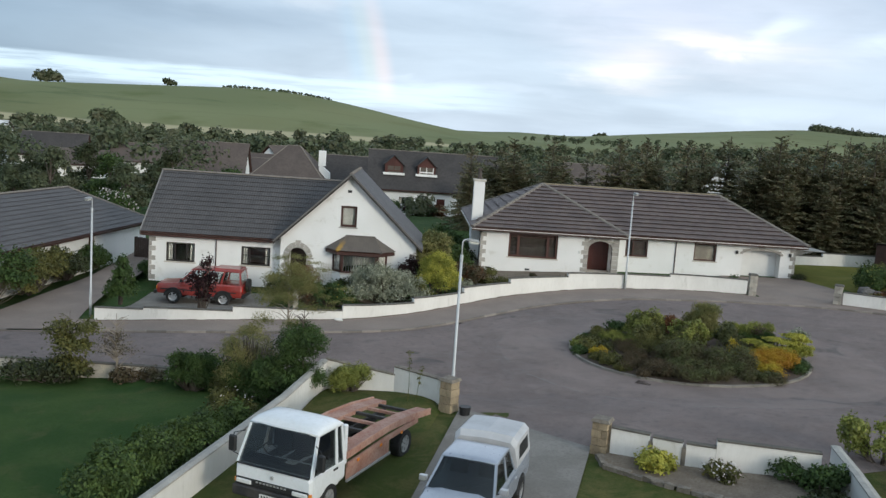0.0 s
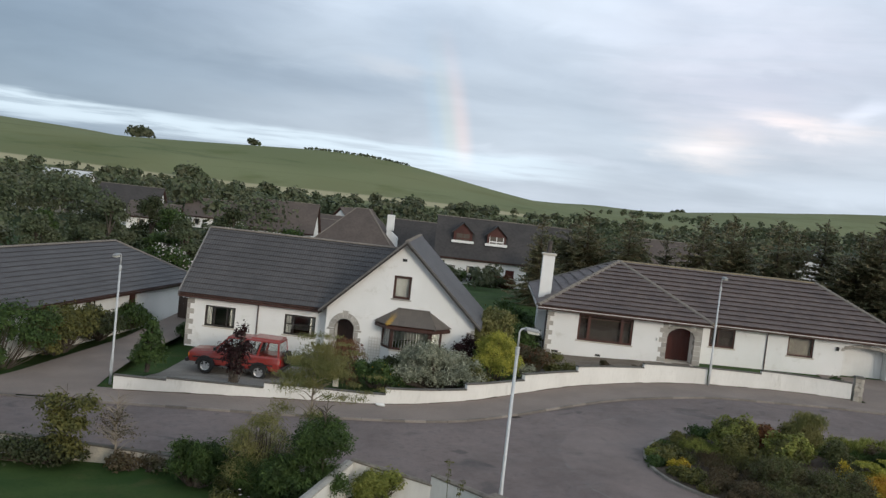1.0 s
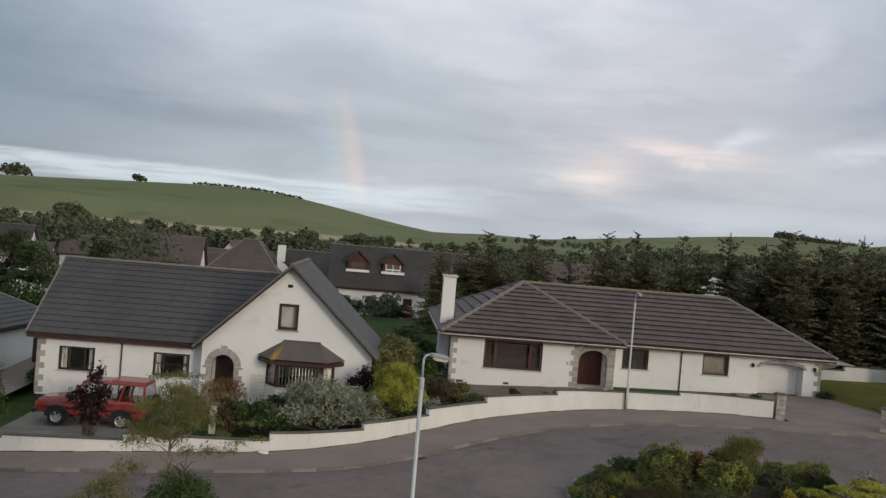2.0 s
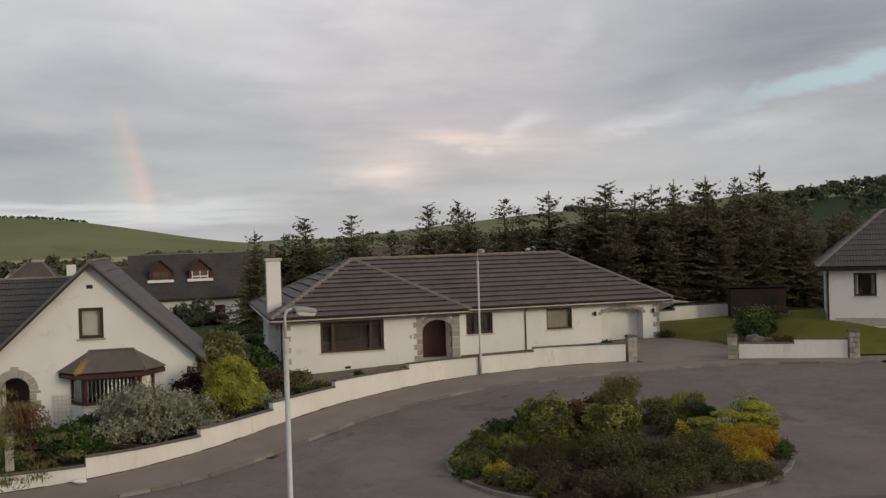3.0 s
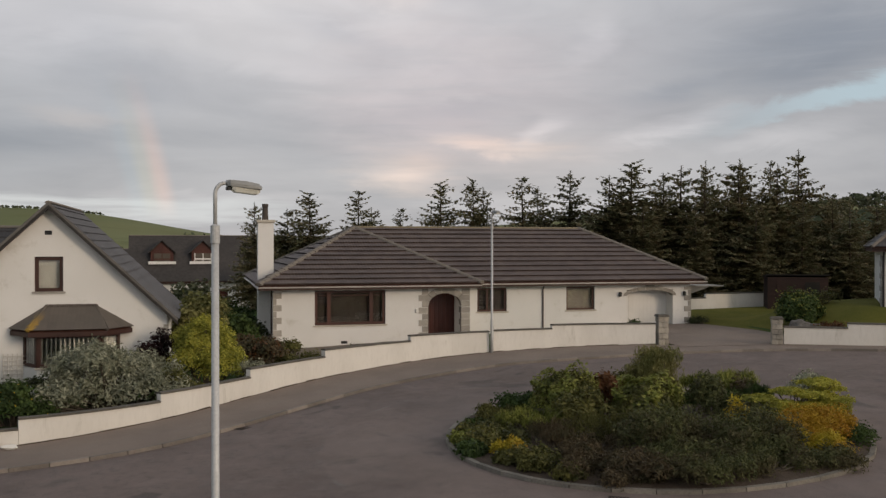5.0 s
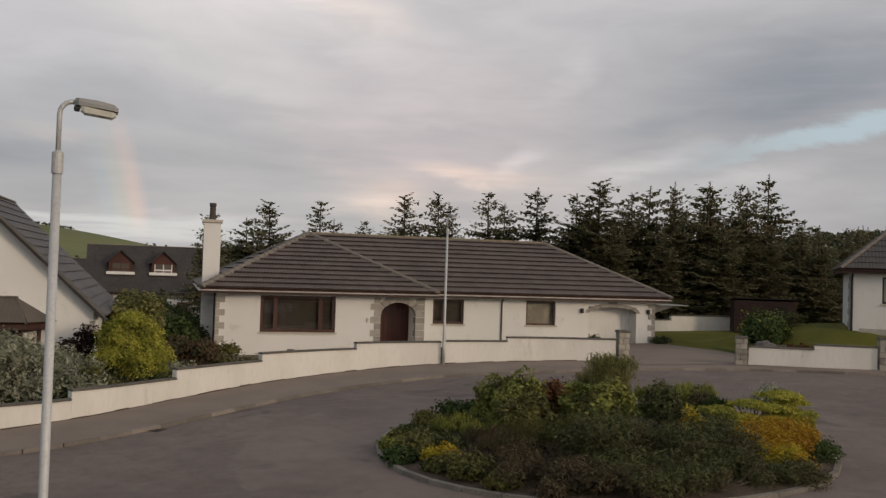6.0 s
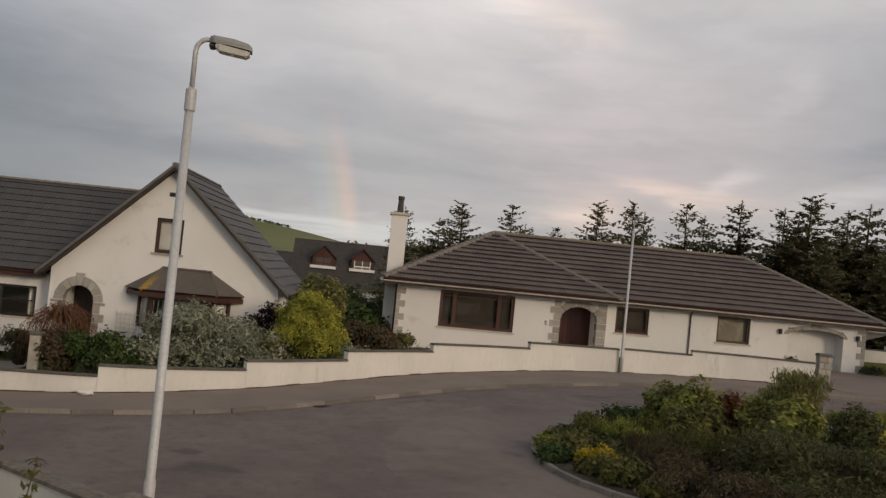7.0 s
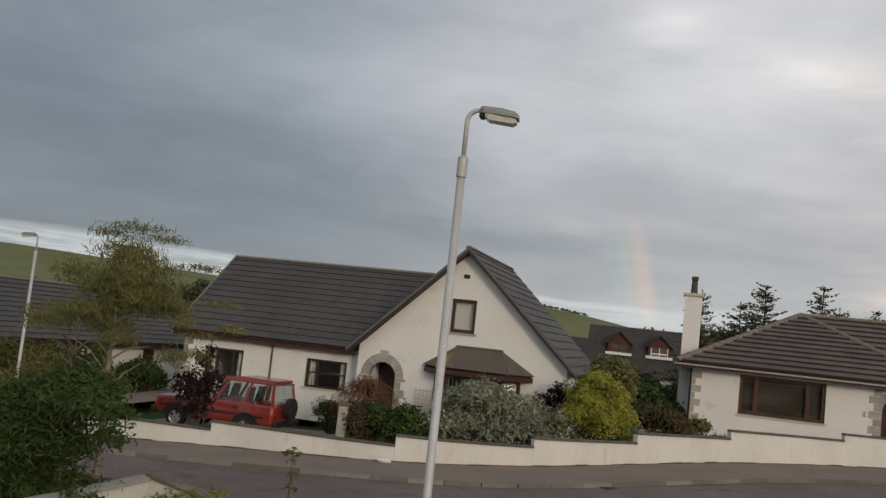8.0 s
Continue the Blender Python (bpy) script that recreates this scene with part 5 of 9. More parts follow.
    cap_line(bdeck, rl, rr, "bay_tile", 0.07, 0.3)
    # corner stones
    quoins(h, (xl, y0), X, -Y, zb + 0.1, eave - 0.15)
    quoins(h, (xr - 0.03, yg), -X, -Y, zb + 0.1, eave - 0.2)
    return h


def bungalow():
    """The long white bungalow with hipped roof, stone-arched door and garage."""
    h = thing("bungalow", (18, 63, 0.3), "long white harled bungalow with a hipped grey-brown tiled roof", "house")
    yf, ym, yb, zb = 57.1, 58.05, 69.6, -0.2
    xl, xv, xr, ev = 7.06, 16.55, 29.15, 2.72
    # left block front
    o = (xl, yf, 0)
    holes = [(8.97 - xl, 12.33 - xl, 1.04, 2.66), (14.43 - xl, 16.1 - xl, 0.2, 2.48)]
    part("wall", wall_mesh(o, X, -Y, xv - xl, zb, ev, holes), "harl", h)
    o2 = (xv, ym, 0)
    hm = [(17.2 - xv, 18.76 - xv, 1.45, 2.64), (22.0 - xv, 23.58 - xv, 1.45, 2.66), (25.4 - xv, 28.1 - xv, zb, 2.44)]
    part("wall", wall_mesh(o2, X, -Y, xr - xv, zb, ev, hm), "harl", h)
    part("wall", wall_mesh((xv, yf + 0.3, 0), Y, X, ym - yf - 0.3, zb, ev), "harl", h)
    part("wall", wall_mesh((xl, yf + 0.3, 0), Y, -X, yb - yf - 0.6, zb, ev), "harl", h)
    part("wall", wall_mesh((xr, ym + 0.3, 0), Y, X, yb - ym - 0.6, zb, ev), "harl", h)
    part("wall", wall_mesh((xl, yb, 0), X, Y, xr - xl, zb, ev), "harl", h)
    bm = bmesh.new()
    box(bm, (xl + 0.31, yf + 0.31, zb), (xv - 0.31, yb - 0.31, 0.3))
    box(bm, (xv - 0.3, ym + 0.31, zb), (24.9, yb - 0.31, 0.3))
    part("floor", bm, "inside", h)
    # roof
    e0, e1, e1b, e2, e3, e4 = (6.36, 56.5, 2.93), (16.95, 56.5, 2.93), (16.95, 57.45, 2.93), (29.75, 57.45, 2.93), (29.75, 70.3, 2.93), (6.36, 70.3, 2.93)
    r0, r1 = (11.97, 63.95, 5.71), (25.28, 63.95, 5.71)
    planes = [[e0, e1, r0], [e1, e1b, r0], [e1b, e2, r1, r0], [e2, e3, r1], [e3, e4, r0, r1], [e4, e0, r0]]
    deck = bmesh.new()
    for p in planes:
        slab_mesh(deck, p, 0.05)
    roof = part("roof", deck, "fascia", h)
    for p in planes:
        roof_face(roof, p, "tile", 0.61)
    cap_line(roof, r0, r1, "ridge_cap", 0.15)
    for a, b in ((e0, r0), (e1, r0), (e2, r1), (e3, r1), (e4, r0)):
        cap_line(roof, a, b, "cap", 0.19)
    bm = bmesh.new()
    for a, b in ((e0, e1), (e1, e1b), (e1b, e2), (e2, e3), (e3, e4), (e4, e0)):
        a, b = Vector(a), Vector(b)
        n = Vector((b.y - a.y, a.x - b.x, 0)).normalized()
        d = (b - a).normalized()
        hexa(bm, [p - n * s + Vector((0, 0, z)) for z in (-0.2, -0.045) for p, s in ((a, 0.02), (b, 0.02), (b, 0.045), (a, 0.045))])
    part("fascia", bm, "fascia", h)
    bm = bmesh.new()
    box(bm, (6.4, 56.56, 2.73), (16.9, 57.08, 2.75))
    box(bm, (16.6, 57.5, 2.73), (29.7, 58.03, 2.75))
    part("soffit", bm, "fascia", h)
    for a, b in ((e0, e1), (e1b, e2), (e4, e0)):
        a, b = Vector(a), Vector(b)
        n = Vector((b.y - a.y, a.x - b.x, 0)).normalized() * 0.05
        gutter(h, a + n - Vector((0, 0, 0.05)), b + n - Vector((0, 0, 0.05)), "gutter_pale")
    downpipe(h, 20.7, ym - 0.05, 0.2, 2.8)
    downpipe(h, xl - 0.06, yf + 0.35, 0.1, 2.8)
    # windows
    # first two windows: dull cloth stands for reflections in the panes, no real net
    window(h, o, X, -Y, *holes[0], "frame", (0.2, 0.8), 0.84, "full", thick=0.13, cloth="dim_pane", mull=0.17)
    window(h, o2, X, -Y, *hm[0], "frame", (0.35,), None, "full", thick=0.1, cloth="dim_pane")
    window(h, o2, X, -Y, *hm[1], "frame", (), None, "blind", thick=0.1, cloth="grey_net")
    # door in its stone arch
    a0, a1 = holes[1][0], holes[1][1]
    arch(h, o, X, -Y, a0, a1, 0.25, 1.85, 0.62, 0.3, jambs=False)
    for x0, x1 in ((14.12, 14.43), (16.1, 16.42)):
        bm = bmesh.new()
        box(bm, (x0, yf + 0.305, 0.1), (x1, yf + 1.3, 2.6))
        part("porch_wall", bm, "harl", h)
    bm = bmesh.new()
    box(bm, (14.43, yf + 0.35, 2.5), (16.1, yf + 1.3, 2.6))
    part("porch_ceiling", bm, "harl", h)
    bm = bmesh.new()
    box(bm, (14.35, yf + 1.31, 0.3), (16.2, yf + 1.36, 2.6))
    d = part("door", bm, "door", h, "varnished red-brown front door")
    for i in range(8):
        bm = bmesh.new()
        box(bm, (14.46 + i * 0.205, yf + 1.29, 0.36), (14.46 + i * 0.205 + 0.175, yf + 1.309, 2.42), 0.006)
        part("door_board", bm, "door", d)
    bm = bmesh.new()
    box(bm, (14.4, yf - 0.35, 0.05), (16.15, yf + 1.28, 0.31), 0.02)
    part("doorstep", bm, "sill", h)
    # grey stone surround, toothed along its outer edge
    z, k = 0.3, 0
    while z < 2.66:
        t1 = min(z + 0.285, 2.7)
        for x0, x1 in ((14.12 - (0.17 if k % 2 == 0 else 0.0), 14.425), (16.105, 16.52)):
            bm = bmesh.new()
            box(bm, (x0, yf - 0.02, z), (x1, yf + 0.004, t1))
            part("facing_stone", bm, "stone", h)
        if z < 1.8:
            bm = bmesh.new()
            box(bm, (16.085, yf - 0.02, z), (16.104, yf + (0.42 if k % 2 == 0 else 0.2), t1))
            part("jamb_stone", bm, "stone", h)
        z += 0.3
        k += 1
    bm = bmesh.new()
    box(bm, (13.78, yf - 0.09, 1.55), (13.9, yf, 1.75), 0.02)
    part("wall_lamp", bm, "blind", h)
    # garage: deep arched opening with a white door
    g0, g1 = hm[2][0], hm[2][1]
    arch(h, o2, X, -Y, g0, g1, 0.1, 2.12, 0.3, 0.2, 0.3, jambs=False)
    bm = bmesh.new()
    box(bm, (25.3, ym + 0.75, 0.1), (28.2, ym + 0.8, 2.5))
    gd = part("garage_door", bm, "garage", h, "white up-and-over garage door")
    for i in range(12):
        bm = bmesh.new()
        box(bm, (25.45 + i * 0.218, ym + 0.735, 0.2), (25.45 + i * 0.218 + 0.213, ym + 0.749, 2.35))
        part("door_rib", bm, "garage", gd)
    bm = bmesh.new()
    box(bm, (25.2, ym + 0.3, 0.0), (25.39, ym + 0.75, 2.7))
    part("garage_reveal", bm, "harl", h)
    bm = bmesh.new()
    box(bm, (28.11, ym + 0.3, 0.0), (28.3, ym + 0.75, 2.7))
    part("garage_reveal", bm, "harl", h)
    for x in (25.0, 28.75):
        bm = bmesh.new()
        box(bm, (x - 0.07, ym - 0.16, 2.1), (x + 0.07, ym, 2.34), 0.03)
        part("wall_lamp", bm, "black", h)
    quoins(h, (xl, yf), X, -Y, 0.0, 2.6)
    quoins(h, (xr, ym), -X, -Y, 0.1, 2.6)
    # plinth vent
    bm = bmesh.new()
    box(bm, (7.5, yf - 0.012, 0.12), (7.9, yf + 0.01, 0.24))
    box(bm, (10.2, yf - 0.012, 0.16), (10.5, yf + 0.01, 0.28))
    part("vent", bm, "black", h)
    # chimney on the west wall
    bm = bmesh.new()
    box(bm, (6.5, 59.3, 0.0), (7.25, 60.0, 5.88))
    st = part("chimney", bm, "harl", h, "white harled chimney stack")
    bm = bmesh.new()
    box(bm, (6.42, 59.22, 5.88), (7.33, 60.08, 6.02), 0.02)
    part("chimney_cap", bm, "sill", st)
    bm = bmesh.new()
    tube(bm, [(6.87, 59.65, 6.0), (6.87, 59.65, 6.62), (6.87, 59.65, 6.66), (6.87, 59.65, 6.8)], [0.16, 0.13, 0.16, 0.15], 12)
    part("chimney_pot", bm, "pot", st)
    # flat canopy beside the garage
    bm = bmesh.new()
    box(bm, (29.16, 58.4, 2.54), (31.4, 60.4, 2.6), 0.01)
    cn = part("canopy", bm, "stone", h, "thin flat side canopy")
    for y in (58.5, 60.3):
        bm = bmesh.new()
        hexa(bm, [(29.16, y - 0.03, 2.1), (29.2, y - 0.03, 2.1), (29.2, y + 0.03, 2.1), (29.16, y + 0.03, 2.1), (29.16, y - 0.03, 2.535), (30.6, y - 0.03, 2.535), (30.6, y + 0.03, 2.535), (29.16, y + 0.03, 2.535)])
        part("bracket", bm, "stone", cn)
    return h


def plain_house(name, o, rz, w, d, wall_h, rise, label, hip=True, tile="tile_a", holes=(), sink=0.3, overhang=0.45, frame="frame_dk", course=COURSE, gable_mat="harl", back_windows=False, courses=True):
    """A house in its own axes: front along x at y = 0, facing -y, with hipped or gabled roof."""
    h = thing(name, o, label, "house", rz=rz)
    part("wall", wall_mesh((0, 0, 0), X, -Y, w, -sink, wall_h, [q[:4] for q in holes]), "harl", h)
    part("wall", wall_mesh((w, d, 0), -X, Y, w, -sink, wall_h), "harl", h)
    m = rise / (d / 2)
    for x, n in ((0, -X), (w, X)):
        slopes = [] if hip else [(-m, 1, wall_h + 0.1), (m, 1, wall_h + 0.1 + m * d)]
        part("wall", wall_mesh((x, 0.3, 0), Y, n, d - 0.6, -sink, wall_h if hip else wall_h + rise, [], [] if hip else [(-m, 1, wall_h + 0.1 + m * 0.3), (m, 1, wall_h + 0.1 + m * (d - 0.3))]), gable_mat, h)
    bm = bmesh.new()
    box(bm, (0.31, 0.31, -sink), (w - 0.31, d - 0.31, 0.0))
    part("floor", bm, "inside", h)
    v = overhang
    z0, z1 = wall_h + 0.18, wall_h + 0.18 + m * (d / 2 + v)
    a, b, c, e = (-v, -v, z0), (w + v, -v, z0), (w + v, d + v, z0), (-v, d + v, z0)
    inn = (d / 2 + v) if hip else 0
    r0, r1 = (-v + inn, d / 2, z1), (w + v - inn, d / 2, z1)
    planes = [[a, b, r1, r0], [c, e, r0, r1]] + ([[b, c, r1], [e, a, r0]] if hip else [])
    bm = bmesh.new()
    for p in planes:
        slab_mesh(bm, p, 0.06)
    roof = part("roof", bm, "fascia", h)
    if courses:
        for p in planes:
            roof_face(roof, p, tile, course)
    else:
        for p in planes:
            bm = bmesh.new()
            q = [Vector(s) + Vector((0, 0, 0.06)) for s in p]
            slab_mesh(bm, q, 0.05)
            part("roof_slope", bm, tile + "_plain", roof)
    cap_line(roof, r0, r1)
    if hip:
        for p, q in ((a, r0), (b, r1), (c, r1), (e, r0)):
            cap_line(roof, p, q)
    bm = bmesh.new()
    box(bm, (-v, -v + 0.02, z0 - 0.2), (w + v, -v + 0.05, z0 - 0.03))
    box(bm, (-v, d + v - 0.05, z0 - 0.2), (w + v, d + v - 0.02, z0 - 0.03))
    if hip:
        box(bm, (-v + 0.02, -v + 0.05, z0 - 0.2), (-v + 0.05, d + v - 0.05, z0 - 0.03))
        box(bm, (w + v - 0.05, -v + 0.05, z0 - 0.2), (w + v - 0.02, d + v - 0.05, z0 - 0.03))
    part("fascia", bm, "fascia", h)
    gutter(h, (-v, -v - 0.04, z0 - 0.02), (w + v, -v - 0.04, z0 - 0.02))
    for q in holes:
        if len(q) > 4 and q[4] == "door":
            bm = bmesh.new()
            box(bm, (q[0], 0.1, q[2]), (q[1], 0.16, q[3]))
            part("door", bm, "door", h)
        else:
            window(h, (0, 0), X, -Y, *q[:4], frame, (0.5,) if q[1] - q[0] > 1.3 else (), None, "sides")
    return h


M["pale_roof_plain"] = material("pale_sheet_roof", ((0.55, 0.56, 0.56), (0.62, 0.63, 0.63)), 0.6, 0.4, 3, 0.1, 8)
M["tile_plain"] = material("distant_brown_tiles", ((0.085, 0.068, 0.060), (0.11, 0.088, 0.076), (0.07, 0.057, 0.052)), 0.85, 0.4, 3, 0.2, 8)
M["tile_a_plain"] = material("distant_grey_tiles", ((0.046, 0.042, 0.041), (0.060, 0.054, 0.052), (0.036, 0.034, 0.034)), 0.85, 0.4, 3, 0.2, 8)


def other_houses():
    # west house beside the drive: its long side faces east
    w = plain_house("west_bungalow", (-20.6, 44.5, -1.45), 82.5, 21.0, 8.2, 2.2, 2.2, "white bungalow with a low grey hipped roof behind shrubs", holes=[(3.0, 4.6, 1.0, 2.1), (7.5, 8.6, 1.0, 2.1), (12.2, 13.1, 0.1, 2.1, "door")])
    # east house on the raised lawn
    c = plain_house("east_house", (35.2, 51.0, 1.75), -38, 11.0, 6.0, 2.75, 2.55, "white house with dark hipped roof on a raised lawn", holes=[(1.33, 2.42, 1.38, 2.6), (5.6, 7.2, 1.3, 2.5)])
    for i in range(9):
        bm = bmesh.new()
        box(bm, (-0.03, -0.03, -0.1 + i * 0.3), (0.004, 1.3 if i % 2 else 0.75, 0.18 + i * 0.3), 0.01)
        part("corner_stone", bm, "stone", c)
    bm = bmesh.new()
    tube(bm, [(0.07, -0.06, -0.1), (0.07, -0.06, 2.5), (0.07, -0.3, 2.75), (0.07, -0.42, 2.86)], 0.05, 10)
    part("downpipe", bm, "black", c)
    bm = bmesh.new()
    box(bm, (0.4, -0.03, -0.2), (10.9, 0.0, 0.22))
    part("plinth", bm, "stone", c)
    # the far house with two dormers
    d = plain_house("dormer_house", (-3.95, 124.5, -2.9), 3, 18.2, 9.5, 3.2, 4.9, "far white house with dark roof and two red dormers", hip=False, holes=[(1.0, 2.6, 0.6, 2.3), (4.2, 6.0, 0.6, 2.4), (7.2, 8.6, 0.6, 2.4), (9.6, 10.8, 0.0, 2.4, "door")], tile="tile_a", courses=False, overhang=0.5)
    for x in (2.0, 6.7):
        bm = bmesh.new()
        hexa(bm, [(x, 1.5, 4.5), (x + 2.6, 1.5, 4.5), (x + 2.6, 4.6, 6.8), (x, 4.6, 6.8), (x, 1.5, 6.9), (x + 2.6, 1.5, 6.9), (x + 2.6, 4.6, 7.0), (x, 4.6, 7.0)])
        dm = part("dormer", bm, "dormer_red", d)
        bm = bmesh.new()
        slab_mesh(bm, [(x - 0.3, 1.2, 6.8), (x + 1.3, 1.2, 8.3), (x + 1.3, 5.0, 8.3), (x - 0.3, 5.0, 6.8)], 0.1)
        slab_mesh(bm, [(x + 1.3, 1.2, 8.3), (x + 2.9, 1.2, 6.8), (x + 2.9, 5.0, 6.8), (x + 1.3, 5.0, 8.3)], 0.1)
        part("dormer_roof", bm, "tile_a_plain", dm)
        bm = bmesh.new()
        g = [(x, 1.52, 6.9), (x + 2.6, 1.52, 6.9), (x + 1.3, 1.52, 8.15)]
        slab_mesh(bm, g, 0.1)
        part("dormer_gable", bm, "dormer_red", dm)
        bm = bmesh.new()
        box(bm, (x + 0.35, 1.44, 5.1), (x + 2.25, 1.49, 6.7))
        part("dormer_window", bm, "inside", dm)
        bm = bmesh.new()
        box(bm, (x - 0.25, 1.1, 5.42), (x + 2.85, 1.5, 5.75))
        part("sill", bm, "harl", dm)
        bm = bmesh.new()
        for a, b in ((0.3, 0.4), (1.25, 1.35), (2.2, 2.3)):
            box(bm, (x + a, 1.4, 5.05), (x + b, 1.46, 6.7))
        box(bm, (x + 0.3, 1.4, 5.95), (x + 2.3, 1.455, 6.1))
        part("window_frame", bm, "harl" if x > 5 else "frame", dm)
    # roofs beyond
    far = [(-119, 236, 4, 12, 9, 7.4, 2.4, "pale_roof", "far tall building with a pale sheet roof"),
           (-40, 158, 3, 11.5, 8.6, 3.2, 4.7, "tile", "brown-roofed house standing behind the grey roof"),
           (-12.6, 139, -3, 8.5, 8.0, 3.6, 3.9, "tile_a", "grey-roofed house beside a far dormer house"),
           (-76, 176, 6, 12, 8, 3.4, 4.0, "tile_a", "far white house between dark garden trees"),
           (22.4, 111.5, 6, 7.6, 6.5, 5.0, 2.4, "tile", "pale two-storey house behind the long bungalow"),
           (44.6, 109.4, 69, 8.5, 6.2, 4.9, 3.3, "tile_a", "white-gabled house among dark trees behind the bungalow"),
           (-66, 168, 8, 9, 7, 2.4, 2.4, "tile", "far small house with a brown roof"),
           (-36, 176, -10, 12, 8, 2.4, 2.8, "tile", "far brown-roofed house among trees"),
           (-9, 158, 4, 10, 8, 2.4, 3.2, "tile_a", "far white house with a grey roof among trees"),
           (-44, 190, -6, 17, 9, 2.4, 3.4, "tile", "far bungalow with a brown roof among trees"),
           (-28, 205, 62, 12, 9, 3.2, 4.4, "tile", "far brown-roofed house with a white gable"),
           (-66, 200, 12, 18, 9, 2.5, 3.6, "tile", "far low house with a brown roof"),
           (-104, 196, 0, 16, 9, 3.6, 3.0, "tile_a", "far pale house beneath the hill"),
           (-92, 230, 20, 12, 7, 2.5, 2.6, "tile_a", "far white house half hidden by trees"),
           (76, 190, -30, 11, 8, 3.4, 5.2, "tile_a", "far white-gabled house among dark trees"),
           (40, 196, 10, 13, 8, 2.5, 2.6, "tile", "far low house among trees"),
           (58, 240, -12, 14, 8, 2.5, 2.8, "tile_a", "far grey-roofed house among trees")]
    for x, y, rz, w_, d_, wh, rise, tile, label in far:
        plain_house("far_house", (x, y, H(x, y) - 0.2), rz, w_, d_, wh, rise, label, hip=False, tile=tile, courses=False, sink=1.2, holes=[(2, 3.4, 0.9, 2.1), (w_ - 4, w_ - 2.6, 0.9, 2.1)])
    b = plain_house("far_house", (-23.2, 136, H(-18, 136) - 0.2), -4, 11.5, 9.5, 3.6, 4.9, "hip-roofed brown house standing behind the grey roof", hip=True, tile="tile", courses=False, sink=1.2, holes=[(2, 3.4, 0.9, 2.1), (7.5, 8.9, 0.9, 2.1)])
    # broad white chimney breast and pale ridge of the house beside it
    c = thing("white_chimney", (-12.6, 138.2, H(-12.6, 138.2)), "broad white harled chimney breast on a far house", "chimney", rz=-3)
    bm = bmesh.new()
    hexa(bm, [(-0.2, -0.2, -0.3), (1.6, -0.2, -0.3), (1.6, 0.75, -0.3), (-0.2, 0.75, -0.3), (-0.2, -0.2, 6.6), (1.5, -0.2, 5.2), (1.5, 0.75, 5.2), (-0.2, 0.75, 6.6)])
    part("breast", bm, "harl", c)
    bm = bmesh.new()
    box(bm, (-0.3, -0.25, 6.2), (0.75, 0.8, 8.6), 0.03)
    part("stack", bm, "harl", c)
    bm = bmesh.new()
    tube(bm, [(0.2, 0.25, 8.6), (0.2, 0.25, 9.1)], [0.16, 0.13], 10)
    part("chimney_pot", bm, "pot", c)


M["dormer_red"] = material("red_brown_dormer_cladding", ((0.06, 0.019, 0.015), (0.085, 0.028, 0.021)), 0.7, 1, 6, 0.2, 10)


def shed(o, rz, w, d, hgt):
    s = thing("garden_shed", o, "dark red-brown boarded garden shed against the trees", "shed", rz=rz)
    n = int(hgt / 0.16)
    for face in range(4):
        u, nn, p, L = [(X, -Y, (0, 0, 0), w), (Y, X, (w, 0.021, 0), d - 0.042), (-X, Y, (w, d, 0), w), (-Y, -X, (0, d - 0.021, 0), d - 0.042)][face]
        for i in range(n):
            bm = bmesh.new()
            obox(bm, p, u, nn, (L, 0.02, 0.17), (0, -0.02, i * 0.16))
            part("board", bm, "shed", s)
    bm = bmesh.new()
    slab_mesh(bm, [(-0.08, -0.1, hgt + 0.16), (w + 0.08, -0.1, hgt + 0.16), (w + 0.08, d + 0.1, hgt - 0.02), (-0.08, d + 0.1, hgt - 0.02)], 0.06)
    part("roof", bm, "felt", s)
    bm = bmesh.new()
    box(bm, (w * 0.62, -0.025, hgt * 0.5), (w * 0.86, -0.005, hgt * 0.85))
    part("window", bm, "felt", s)
    bm = bmesh.new()
    box(bm, (w * 0.15, -0.03, 0.05), (w * 0.42, -0.004, hgt * 0.88))
    part("door", bm, "shed", s)


def board_fence(a, b, hgt, label):
    a, b = Vector(a), Vector(b)
    z = H(a.x, a.y)
    f = thing("board_fence", (a.x, a.y, z), label, "fence")
    d = (b - a).normalized()
    n = Vector((d.y, -d.x, 0))
    k = int((b - a).length / 0.16)
    for i in range(k):
        bm = bmesh.new()
        obox(bm, (a.x, a.y, z), d, n, (0.14, 0.02, hgt + 0.03 * math.sin(i * 2.3)), (i * 0.16, 0.0, -0.05))
        part("board", bm, "fence", f)
    for zz in (0.35, hgt - 0.4):
        bm = bmesh.new()
        obox(bm, (a.x, a.y, z), d, n, (k * 0.16, 0.05, 0.08), (0, -0.06, zz))
        part("rail", bm, "fence", f)


def east_lawn():
    bm = bmesh.new()
    rows = []
    for x in np.arange(29.6, 44.1, 0.6):
        y0 = max(span_at(KERB_LINE, x) + 2.0, 58.1 - (x - 29.4) * 4 if x < 31.6 else 0)
        rows.append([bm.verts.new((x, y0 + (64.9 - y0) * j / 14, H(x, y0 + (64.9 - y0) * j / 14) + 0.025)) for j in range(15)])
    for p, q in zip(rows, rows[1:]):
        for j in range(14):
            bm.faces.new((p[j], q[j], q[j + 1], p[j + 1]))
    tagged(part("lawn_east", bm, "dry_grass", smooth=True), "yellow-green mown lawn rising behind a low wall", "lawn", kind="structure")


